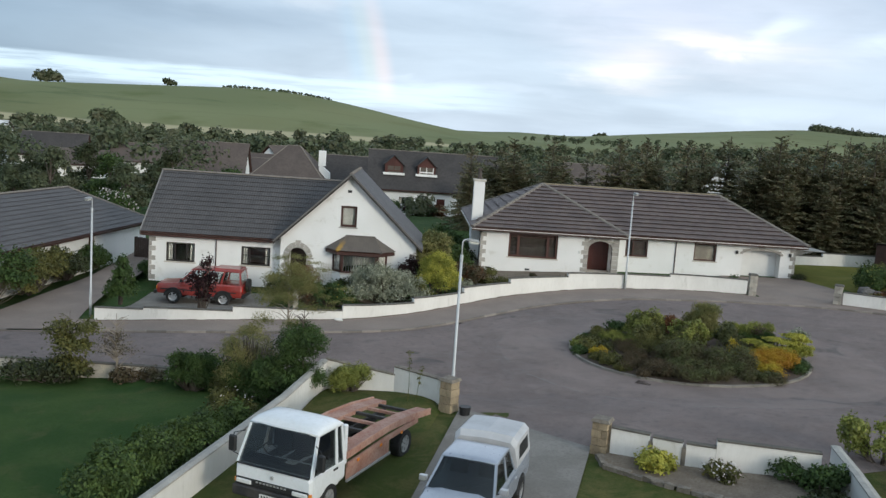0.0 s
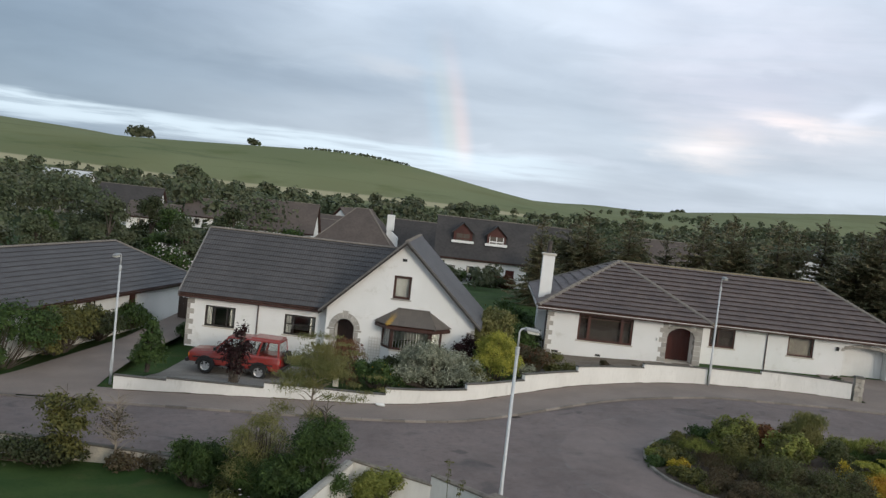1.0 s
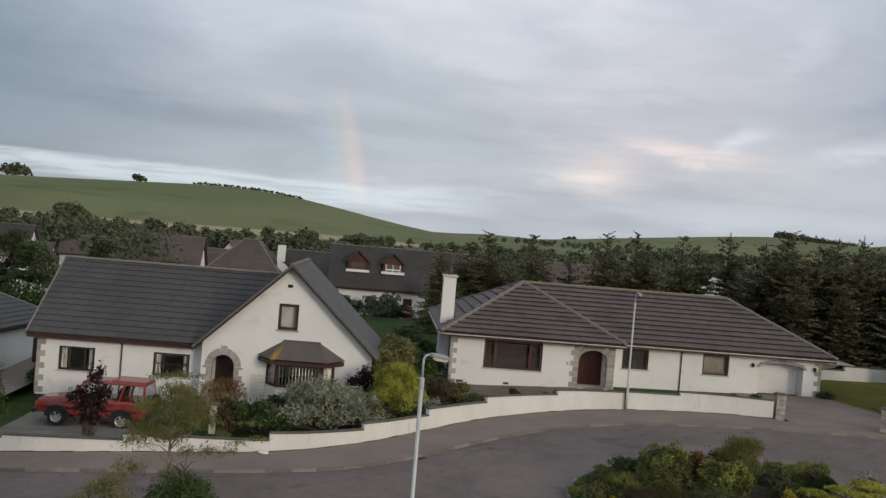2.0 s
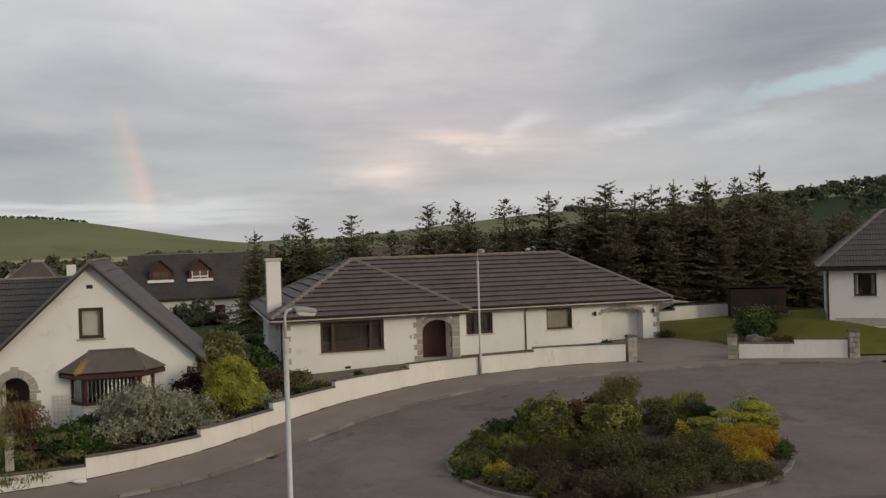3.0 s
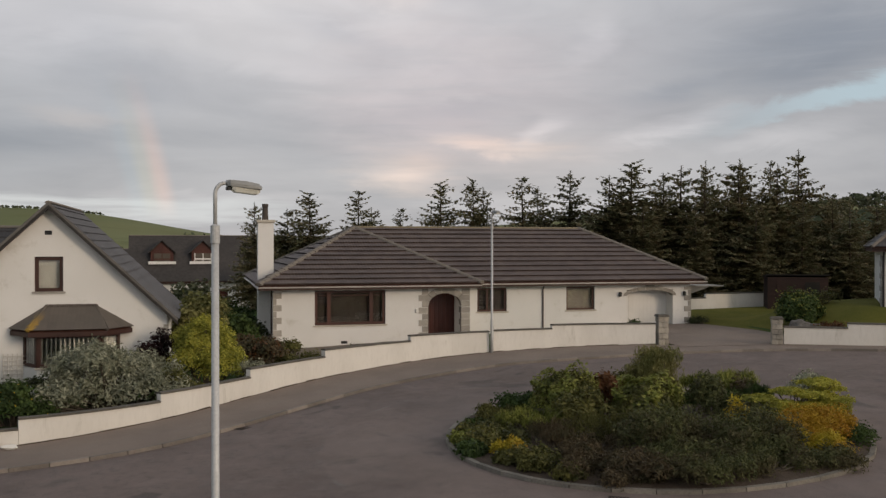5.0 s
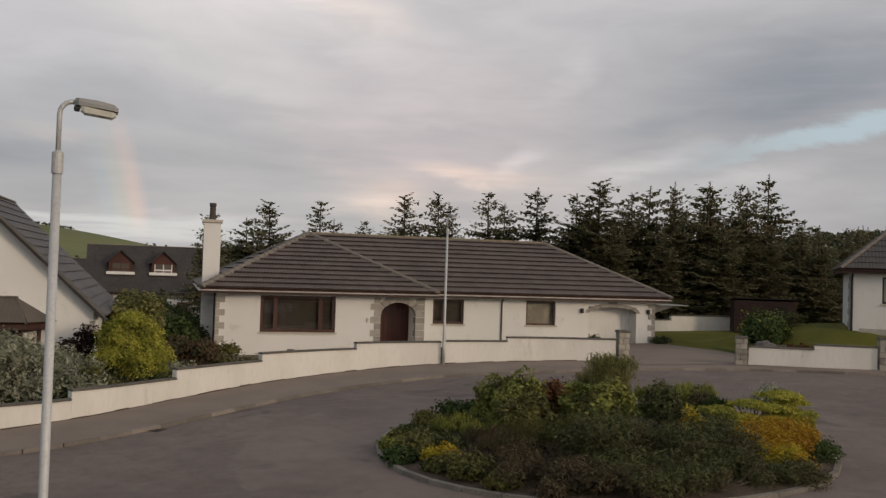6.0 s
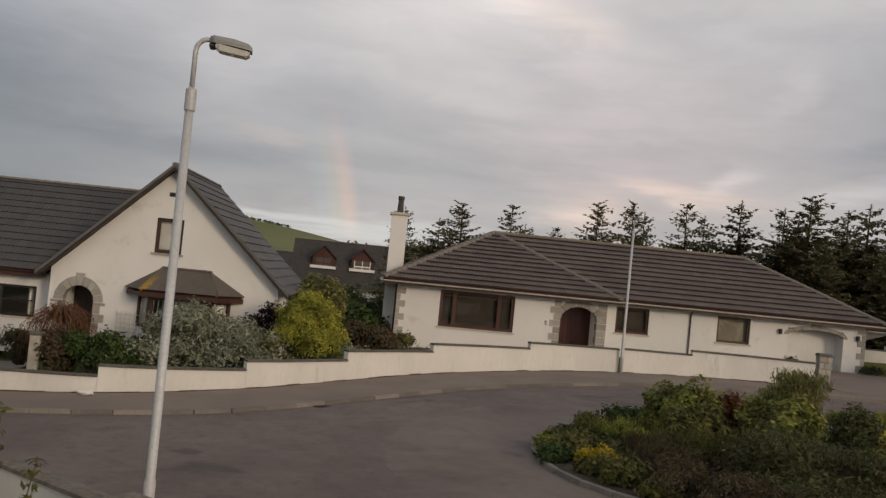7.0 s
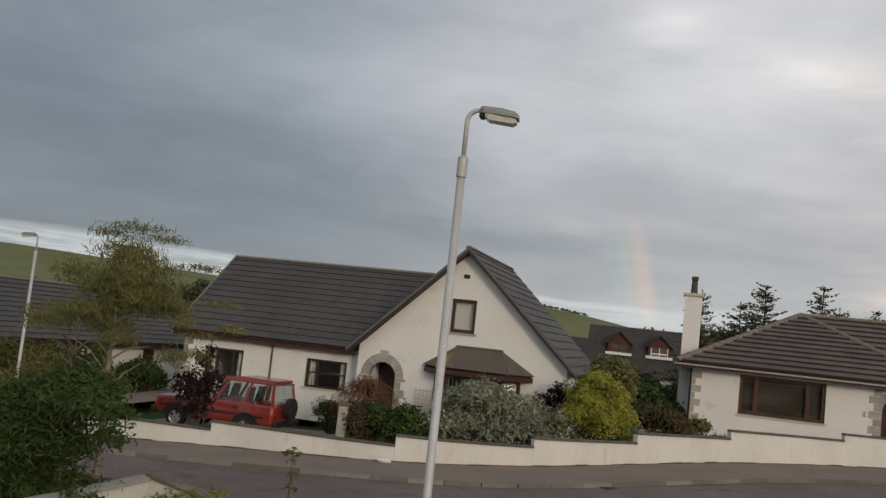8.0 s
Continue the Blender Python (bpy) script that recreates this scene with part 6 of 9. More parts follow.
def grass_plot():
    """Rough grass rising to the corner of the near garden walls."""
    bm = bmesh.new()
    edge = [(-0.35, 28.82), (0.4, 28.68), (1.2, 28.52), (2.1, 28.33), (2.6, 27.92), (3.1, 27.5), (3.5, 27.16), (3.8, 26.9)]
    rows = []
    for i, (x, y) in enumerate(edge):
        side = 1 - sstep(i, 5.5, 7)
        row = []
        for j in range(9):
            v = j * 0.45
            px, py = x - 0.235 * v, y - 0.97 * v
            row.append(bm.verts.new((px, py, H(px, py) - 0.02 + 0.29 * (1 - sstep(v, 0.2, 3.4)) * side + 0.02 * noise.noise((px * 1.3, py * 1.3, 4)))))
        rows.append(row)
    for p, q in zip(rows, rows[1:]):
        for j in range(8):
            bm.faces.new((p[j], q[j], q[j + 1], p[j + 1]))
    tagged(part("lawn_plot", bm, "grass", smooth=True), "rough grass rising to a corner of white walls", "lawn", kind="structure")


def front_bed():
    """Stony border between the garden wall and the bungalow."""
    bm = bmesh.new()
    rows = []
    for x in np.arange(6.3, 16.3, 0.4):
        y0, y1 = wall_y(x) + 0.1, 57.05
        rows.append([bm.verts.new((x, y0 + (y1 - y0) * j / 5, H(x, y0 + (y1 - y0) * j / 5) + 0.04 + 0.03 * noise.noise((x * 1.5, j, 2)))) for j in range(6)])
    for p, q in zip(rows, rows[1:]):
        for j in range(5):
            bm.faces.new((p[j], q[j], q[j + 1], p[j + 1]))
    tagged(part("planting_bed", bm, "stony", smooth=True), "stony brown border behind the white garden wall", "garden bed", kind="structure")


ground()
street()
east_lawn()
front_bed()
grass_plot()
garden_walls()
gable_house()
bungalow()
other_houses()
shed((37.6, 63.3, H(38.6, 62.6) - 0.1), -28, 3.5, 2.0, 2.1)
board_fence((-17.2, 60.5, 0), (-13.9, 58.9, 0), 1.9, "dark brown boarded fence and gate between two houses")


# ---- street lamps ----
def street_lamp(x, y, rz, base, top, label):
    t = thing("street_lamp", (x, y, base), label, "street lamp", "street lamps", rz=rz)
    h = top - base
    bm = bmesh.new()
    tube(bm, [(0, 0, -0.1), (0, 0, 1.25), (0, 0, 1.3), (0, 0, h - 0.62)], [0.062, 0.062, 0.05, 0.046], 14)
    pole = part("pole", bm, "lamp_post", t, smooth=True)
    bm = bmesh.new()
    tube(bm, [(0, 0, h - 0.78), (0, 0, h - 0.56), (0, 0, h - 0.54)], [0.058, 0.058, 0.03], 14)
    part("collar", bm, "lamp_post", pole)
    bm = bmesh.new()
    box(bm, (0.058, -0.05, 0.5), (0.07, 0.05, 1.05), 0.004)
    part("service_door", bm, "lamp_post", pole)
    bm = bmesh.new()
    pts = [(0, 0, h - 0.56), (0, 0, h - 0.16)] + [(0.12 * (1 - math.cos(w)), 0, h - 0.16 + 0.14 * math.sin(w)) for w in [radians(q) for q in (20, 40, 60, 80)]] + [(0.2, 0, h - 0.015)]
    tube(bm, pts, 0.026, 10)
    part("bracket", bm, "lamp_post", t, smooth=True)
    head = bmesh.new()
    tip = lambda q: h - 0.015 - 0.13 * (q - 0.14)
    rings = []
    for x0, w, z0, z1 in ((0.14, 0.05, -0.04, 0.03), (0.18, 0.1, -0.04, 0.04), (0.38, 0.125, -0.035, 0.05), (0.53, 0.115, -0.03, 0.04), (0.57, 0.09, -0.03, 0.015)):
        rings.append([head.verts.new((x0, a * w, tip(x0) + z)) for a, z in ((-1, z0), (-1, 0.0), (-0.7, z1), (0.7, z1), (1, 0.0), (1, z0))])
    for a, b in zip(rings, rings[1:]):
        for j in range(6):
            head.faces.new((a[j], a[(j + 1) % 6], b[(j + 1) % 6], b[j]))
    head.faces.new(rings[0])
    head.faces.new(list(reversed(rings[-1])))
    hd = part("lantern", head, "lamp_head", t)
    bm = bmesh.new()
    rings = []
    for x0, w, z in ((0.2, 0.09, -0.08), (0.24, 0.108, -0.105), (0.51, 0.1, -0.10), (0.55, 0.08, -0.07)):
        rings.append([bm.verts.new((x0, a * w, tip(x0) + q)) for a, q in ((-1, -0.042), (-0.85, z), (0.85, z), (1, -0.042))])
    for a, b in zip(rings, rings[1:]):
        for j in range(4):
            bm.faces.new((a[j], a[(j + 1) % 4], b[(j + 1) % 4], b[j]))
    bm.faces.new(rings[0])
    bm.faces.new(list(reversed(rings[-1])))
    part("lens", bm, "lens", hd, "clear prismatic lens")
    bm = bmesh.new()
    box(bm, (0.135, -0.07, tip(0.16) - 0.09), (0.195, 0.07, tip(0.16) - 0.043), 0.01)
    part("clamp", bm, "black", hd)


street_lamp(4.08, 26.98, 6, G(4.16, 27.15), 5.60, "tall grey street lamp beside a sandstone gate pillar")
street_lamp(15.73, 51.25, -80, G(15.7, 51.25) + 0.1, 6.24, "tall pale street lamp built into the white garden wall")
street_lamp(-13.42, 41.45, -100, G(-13.42, 41.45) + 0.1, 4.80, "grey street lamp at the mouth of a drive")


# ---- plants ----
def leaf_mesh(name, blobs, n, size, seed, hollow=0.55, aspect=0.55, droop=0.0, spread=1.0, lump=0.28):
    """Many small leaves filling the shells of several ellipsoids (x, y, z, rx, ry, rz)."""
    rng = np.random.default_rng(seed)
    vol = np.array([b[3] * b[4] * b[5] for b in blobs]) ** 0.67
    count = rng.multinomial(n, vol / vol.sum())
    centre, outward = [], []
    for b, k in zip(blobs, count):
        d = rng.normal(size=(k, 3))
        d /= np.linalg.norm(d, axis=1)[:, None]
        d[:, 2] = np.where(d[:, 2] < -0.35, -d[:, 2] * 0.6, d[:, 2])
        f = rng.uniform(0, 6.28, 6)
        rough = 1 + lump * (np.sin(d[:, 0] * 4 + f[0]) * np.sin(d[:, 1] * 4.5 + f[1]) + 0.6 * np.sin(d[:, 2] * 7 + f[2]) * np.sin(d[:, 0] * 8 + f[3]))
        r = (hollow + (1 - hollow) * rng.uniform(size=k) ** 0.5) * rough
        r *= 1 + spread * 0.06 * rng.normal(size=k)
        centre.append(np.array(b[:3]) + d * r[:, None] * np.array(b[3:6]))
        outward.append(d)
    c, o = np.concatenate(centre), np.concatenate(outward)
    k = len(c)
    nrm = o * 0.8 + rng.normal(size=(k, 3)) * 0.6 + np.array((0, 0, 0.45))
    nrm /= np.linalg.norm(nrm, axis=1)[:, None]
    a = np.cross(nrm, rng.normal(size=(k, 3)))
    a[:, 2] -= droop
    a /= np.linalg.norm(a, axis=1)[:, None]
    b = np.cross(nrm, a)
    s = size * rng.uniform(0.55, 1.35, k)[:, None]
    v = np.stack([c - a * s, c + b * s * aspect + nrm * s * 0.12, c + a * s, c - b * s * aspect + nrm * s * 0.12], 1).reshape(-1, 3)
    me = bpy.data.meshes.new(name)
    me.from_pydata(v.tolist(), [], np.arange(4 * k).reshape(-1, 4).tolist())
    return me


def stems(blobs, seed, base=0.0, mat_r=0.03, n=6):
    rng = np.random.default_rng(seed + 7)
    bm = bmesh.new()
    for b in blobs:
        for _ in range(n):
            e = Vector(b[:3]) + Vector(rng.uniform(-0.6, 0.6, 3) * np.array(b[3:6]))
            s = Vector((b[0] * 0.35 + rng.uniform(-0.08, 0.08), b[1] * 0.35 + rng.uniform(-0.08, 0.08), base - 0.05))
            mid = s.lerp(e, 0.5) + Vector(rng.uniform(-0.08, 0.08, 3))
            tube(bm, [s, mid, e], [mat_r, mat_r * 0.7, mat_r * 0.3], 5)
    return bm


def shrub(name, x, y, blobs, mat, n, size, seed, label, category="shrub", group="", z=None, stem="bark", extra=(), **kw):
    """A shrub of leafy masses on stems; blobs in metres round its foot. extra: (material, count, size, blobs) for blossom or a second leaf."""
    z = (G(x, y) if y < 75 and -40 < x < 33 else H(x, y)) if z is None else z
    t = thing(name, (x, y, z), label, category, group, rz=(seed * 37) % 360 if kw.pop("turn", False) else 0)
    part("woody_base", stems(blobs, seed, 0.0, 0.025), stem, t)
    part("foliage", leaf_mesh("foliage", blobs, int(n * 2.1), size, seed, **{"hollow": 0.4, **kw}), mat, t)
    # second leaf colour or blossom over the outer shell of the masses
    for m, k, s, bl in extra:
        part("blossom" if m == "flower" else "young_growth", leaf_mesh("leaves", bl, k, s, seed + 3, hollow=0.9), m, t, kind="stuff")
    return t


def dome(w, h, d=None, low=0.0):
    d = d or w
    return [(0, 0, h * 0.45 + low, w, d, h * 0.55)]


def clumps(seed, w, d, h, k, r):
    rng = np.random.default_rng(seed)
    out = []
    for _ in range(k):
        q = r * rng.uniform(0.75, 1.25)
        out.append((rng.uniform(-w, w), rng.uniform(-d, d), rng.uniform(0.22, 1.0) * (h - q * 0.8), q, q, q * 0.85))
    return out


def island():
    cx, cy, r = 15.1, 36.3, 5.3
    isl = thing("traffic_island", (cx, cy, G(cx, cy)), "round planted traffic island with a concrete kerb", "traffic island", kind="structure")
    bm = bmesh.new()
    rings = []
    for q in (1.0, 0.85, 0.6, 0.3):
        rings.append([bm.verts.new((cx + math.cos(w) * (r - 0.12) * q, cy + math.sin(w) * (r - 0.12) * q, G(cx + math.cos(w) * r * q, cy + math.sin(w) * r * q) + 0.22 * (1 - q * q))) for w in [i * math.pi / 24 for i in range(48)]])
    for a, b in zip(rings, rings[1:]):
        for i in range(48):
            bm.faces.new((a[i], a[(i + 1) % 48], b[(i + 1) % 48], b[i]))
    bm.faces.new(rings[-1])
    part("bed", bm, "soil", isl, "dark planted soil", smooth=True)
    n = 37
    for i in range(n):
        w0, w1 = 2 * math.pi * (i + 0.01) / n, 2 * math.pi * (i + 0.99) / n
        bm = bmesh.new()
        pts = []
        for h, e in ((-0.1, 0.0), (0.015, 0.012)):
            for w, q in ((w0, r - e), (w1, r - e), (w1, r - 0.13), (w0, r - 0.13)):
                px, py = cx + math.cos(w) * q, cy + math.sin(w) * q
                pts.append((px, py, G(px, py) + h))
        hexa(bm, pts)
        part("kerb_stone", bm, "island_kerb", isl)
    g = "island shrubs"
    z0 = lambda x, y: G(x, y) - 0.03 + 0.22 * max(0.0, 1 - ((x - cx) ** 2 + (y - cy) ** 2) / (r * r))

    def put(x, y, *a, **k):
        return shrub("shrub", x, y, *a, group=g, z=z0(x, y), **k)

    put(16.6, 38.8, clumps(1, 0.38, 0.35, 1.7, 12, 0.42) + [(0, 0, 0.5, 0.75, 0.6, 0.45), (-0.25, 0, 0.9, 0.6, 0.5, 0.4), (0.3, 0.1, 0.95, 0.55, 0.5, 0.4)], "leaf_willow", 3600, 0.085, 1, "tall loose olive-green shrub in the traffic island", aspect=0.18, droop=1.4)
    put(13.8, 38.7, [(0, 0, 0.45, 0.88, 0.8, 0.68), (0.35, -0.2, 0.55, 0.5, 0.5, 0.5)], "leaf_olive", 3200, 0.05, 2, "rounded dense green shrub in the traffic island", lump=0.06, hollow=0.7, extra=[("leaf_fresh", 3800, 0.055, [(0, 0, 0.48, 0.92, 0.84, 0.7)])])
    put(13.6, 36.9, clumps(3, 0.6, 0.4, 0.95, 6, 0.5), "leaf_olive", 1500, 0.06, 3, "low yellow-green shrub in the traffic island")
    put(15.25, 36.7, [(0, 0, 0.42, 0.85, 0.75, 0.6), (-0.4, -0.2, 0.35, 0.5, 0.5, 0.45)], "leaf_olive", 2600, 0.06, 4, "rounded leafy green shrub in the traffic island", lump=0.07, hollow=0.7, extra=[("leaf_fresh", 3000, 0.07, [(0, 0, 0.45, 0.88, 0.78, 0.63)])])
    put(18.5, 38.1, clumps(5, 1.1, 0.5, 0.55, 14, 0.36), "leaf_green", 4200, 0.09, 5, "broad green grassy shrub in the traffic island", aspect=0.14, droop=1.6)
    put(18.5, 39.0, clumps(55, 1.5, 0.4, 0.85, 24, 0.34), "leaf_fresh", 6500, 0.12, 55, "long grassy green clump at the back of the island", aspect=0.1, droop=2.0)
    put(17.0, 36.7, [(0, 0, 0.5, 0.5, 0.45, 0.6), (0.2, 0.2, 0.7, 0.35, 0.35, 0.4)], "leaf_juniper", 1300, 0.05, 6, "upright dark shrub in the traffic island")
    put(15.3, 38.9, clumps(20, 0.5, 0.4, 1.05, 7, 0.42), "leaf_rust", 1100, 0.06, 20, "reddish-brown shrub in the traffic island")
    put(18.9, 35.4, [(-1.25, -0.1, 0.70, 0.5, 0.35, 0.11), (-0.75, -0.2, 0.55, 0.5, 0.35, 0.12), (-0.25, 0.1, 0.80, 0.45, 0.4, 0.11), (0.4, 0.0, 0.72, 0.6, 0.45, 0.13), (0.75, 0.2, 0.98, 0.55, 0.45, 0.13), (1.05, -0.1, 0.55, 0.5, 0.4, 0.14), (0.3, -0.3, 0.45, 0.6, 0.3, 0.14), (1.15, 0.3, 0.80, 0.4, 0.4, 0.12), (-0.2, 0.0, 0.30, 1.2, 0.5, 0.25), (0.8, 0.0, 0.30, 0.7, 0.5, 0.3)], "leaf_lime", 8500, 0.045, 7, "spreading lime-gold conifer in tiers in the traffic island", aspect=0.35, lump=0.2)
    put(17.9, 33.6, [(-0.55, 0, 0.36, 0.75, 0.5, 0.45), (0.5, 0.1, 0.40, 0.75, 0.5, 0.46), (0, -0.3, 0.26, 0.85, 0.4, 0.34), (0.0, 0.2, 0.45, 0.6, 0.4, 0.42)] + clumps(8, 0.95, 0.4, 0.7, 12, 0.24), "leaf_orange", 8600, 0.038, 8, "large orange-gold heather mound in the traffic island", aspect=0.3, lump=0.14)
    put(17.3, 32.5, clumps(30, 0.5, 0.22, 0.6, 8, 0.32), "leaf_gold", 2300, 0.04, 30, "yellow-gold heather edge of the traffic island", aspect=0.3)
    put(20.2, 36.6, clumps(9, 0.35, 0.4, 1.15, 6, 0.42), "leaf_silver", 1300, 0.05, 9, "pale silvery mound in the traffic island")
    put(16.6, 34.7, dome(0.26, 0.85), "leaf_gold", 700, 0.04, 10, "small golden cone conifer in the traffic island")
    put(14.3, 34.1, clumps(11, 0.9, 0.6, 1.15, 12, 0.6), "leaf_juniper", 4200, 0.05, 11, "low spreading dark juniper in the traffic island", aspect=0.3)
    put(15.9, 33.3, clumps(12, 0.7, 0.6, 1.0, 10, 0.55), "leaf_juniper", 3400, 0.05, 12, "dark low juniper in the traffic island", aspect=0.3)
    put(14.8, 31.75, clumps(22, 1.5, 0.3, 0.55, 18, 0.40), "leaf_juniper", 5200, 0.045, 22, "dark creeping conifer at the kerb of the island", aspect=0.3)
    put(16.9, 31.85, clumps(23, 0.75, 0.25, 0.45, 11, 0.34), "leaf_juniper", 2600, 0.045, 23, "dark creeping conifer at the kerb of the island", aspect=0.3)
    put(19.2, 33.9, clumps(31, 0.35, 0.8, 0.45, 10, 0.34), "leaf_green", 2200, 0.045, 31, "low green creeper at the kerb of the island", aspect=0.3)
    put(17.3, 36.2, clumps(21, 0.5, 0.4, 0.8, 6, 0.42), "leaf_juniper", 1300, 0.05, 21, "dark low shrub behind a golden heather", aspect=0.3)
    put(10.9, 36.9, clumps(13, 0.5, 0.9, 0.36, 16, 0.32), "leaf_olive", 3600, 0.055, 13, "low spreading green cover in the traffic island")
    put(12.0, 38.6, clumps(25, 0.7, 0.7, 0.4, 14, 0.32), "leaf_olive", 3400, 0.06, 25, "low green cover along the island kerb", aspect=0.25, droop=0.8)
    put(12.3, 37.0, clumps(28, 0.8, 0.6, 0.55, 12, 0.34), "leaf_fresh", 2800, 0.065, 28, "loose green shrub in the traffic island", aspect=0.2, droop=1.4)
    put(12.6, 35.3, clumps(14, 0.8, 0.7, 0.55, 12, 0.36), "leaf_brown", 2600, 0.06, 14, "brownish faded shrub in the traffic island", aspect=0.18, droop=1.5)
    put(10.85, 35.35, clumps(15, 0.2, 0.2, 0.42, 4, 0.24), "leaf_gold", 800, 0.04, 15, "small golden mound in the traffic island")
    put(11.2, 34.1, clumps(16, 0.35, 0.35, 0.45, 7, 0.32), "leaf_olive", 1600, 0.045, 16, "small mossy-green cushion in the traffic island")
    put(12.3, 33.3, clumps(17, 0.7, 0.6, 0.5, 11, 0.36), "leaf_brown", 2400, 0.045, 17, "grey-brown heather patch in the traffic island", aspect=0.25)
    put(12.6, 32.3, clumps(18, 0.7, 0.3, 0.35, 9, 0.28), "leaf_brown", 1400, 0.035, 18, "grey-green ground cover in the traffic island")
    put(13.3, 32.3, clumps(24, 0.8, 0.6, 0.55, 12, 0.4), "leaf_brown", 3000, 0.05, 24, "dark creeping conifer at the kerb of the island", aspect=0.3)
    put(13.5, 35.4, clumps(27, 0.7, 0.5, 0.75, 8, 0.45), "leaf_olive", 2400, 0.06, 27, "faded olive shrub in the traffic island", aspect=0.18, droop=1.5)
    put(14.2, 32.7, clumps(41, 0.9, 0.35, 0.6, 12, 0.42), "leaf_juniper", 3400, 0.05, 41, "dark creeping conifer in the traffic island", aspect=0.3)
    put(16.1, 32.5, clumps(42, 0.7, 0.35, 0.6, 10, 0.42), "leaf_juniper", 2900, 0.05, 42, "dark creeping conifer in the traffic island", aspect=0.3)
    put(12.6, 34.2, clumps(43, 0.7, 0.4, 0.5, 9, 0.36), "leaf_brown", 2000, 0.05, 43, "faded heather in the traffic island", aspect=0.25)
    for i, (x, y, m) in enumerate(((10.3, 37.0, "leaf_fresh"), (10.2, 35.9, "leaf_green"), (10.75, 34.6, "leaf_olive"), (11.5, 33.35, "leaf_olive"), (10.9, 38.1, "leaf_green"))):
        put(x, y, clumps(50 + i, 0.25, 0.3, 0.28, 8, 0.24), m, 1300, 0.05, 50 + i, "low green cover spilling over the island kerb")
    put(16.6, 40.4, clumps(19, 1.2, 0.4, 0.8, 8, 0.45), "leaf_olive", 1700, 0.06, 19, "olive shrubs at the far edge of the island")
    put(13.3, 40.3, clumps(26, 0.9, 0.45, 0.45, 9, 0.36), "leaf_green", 1500, 0.06, 26, "low green cover along the island kerb")
    put(19.3, 38.9, clumps(29, 0.5, 0.4, 0.8, 6, 0.45), "leaf_brown", 1200, 0.055, 29, "faded brown shrub at the far edge of the island")


def weeping_shrub(x, y, group):
    """A small grafted tree whose wiry rust-brown strands arch over and hang to the ground."""
    t = thing("weeping_shrub", (x, y, G(x, y)), "rust-brown weeping shrub with wiry strands hanging to the ground", "shrub", group, rz=0)
    rng = np.random.default_rng(37)
    bm = bmesh.new()
    tube(bm, [(0, 0, -0.1), (0.04, 0.02, 0.7), (0, 0, 1.45)], [0.05, 0.04, 0.03], 8)
    part("trunk", bm, "bark", t, smooth=True)
    bm, tips = bmesh.new(), []
    for i in range(150):
        a, r, top = rng.uniform(0, 6.283), rng.uniform(0.35, 1.15), rng.uniform(1.5, 2.0)
        d = Vector((math.cos(a), math.sin(a), 0))
        drop = rng.uniform(0.15, 0.9)
        pts = [Vector((0, 0, 1.4)), d * r * 0.45 + Vector((0, 0, top)), d * r * 0.85 + Vector((0, 0, top - 0.25)), d * r * 1.03 + Vector((0, 0, (top + drop) * 0.5)), d * r * 1.06 + Vector((0, 0, drop))]
        tube(bm, pts, [0.012, 0.011, 0.009, 0.007, 0.004], 4, False)
        tips += [(p.x, p.y, p.z, 0.07, 0.07, 0.12) for p in pts[1:]]
    part("trailing_growth", bm, "rust_twig", t, kind="stuff")
    part("foliage", leaf_mesh("foliage", tips, 4000, 0.04, 37, hollow=0.1, droop=1.5, aspect=0.3), "leaf_rust", t)


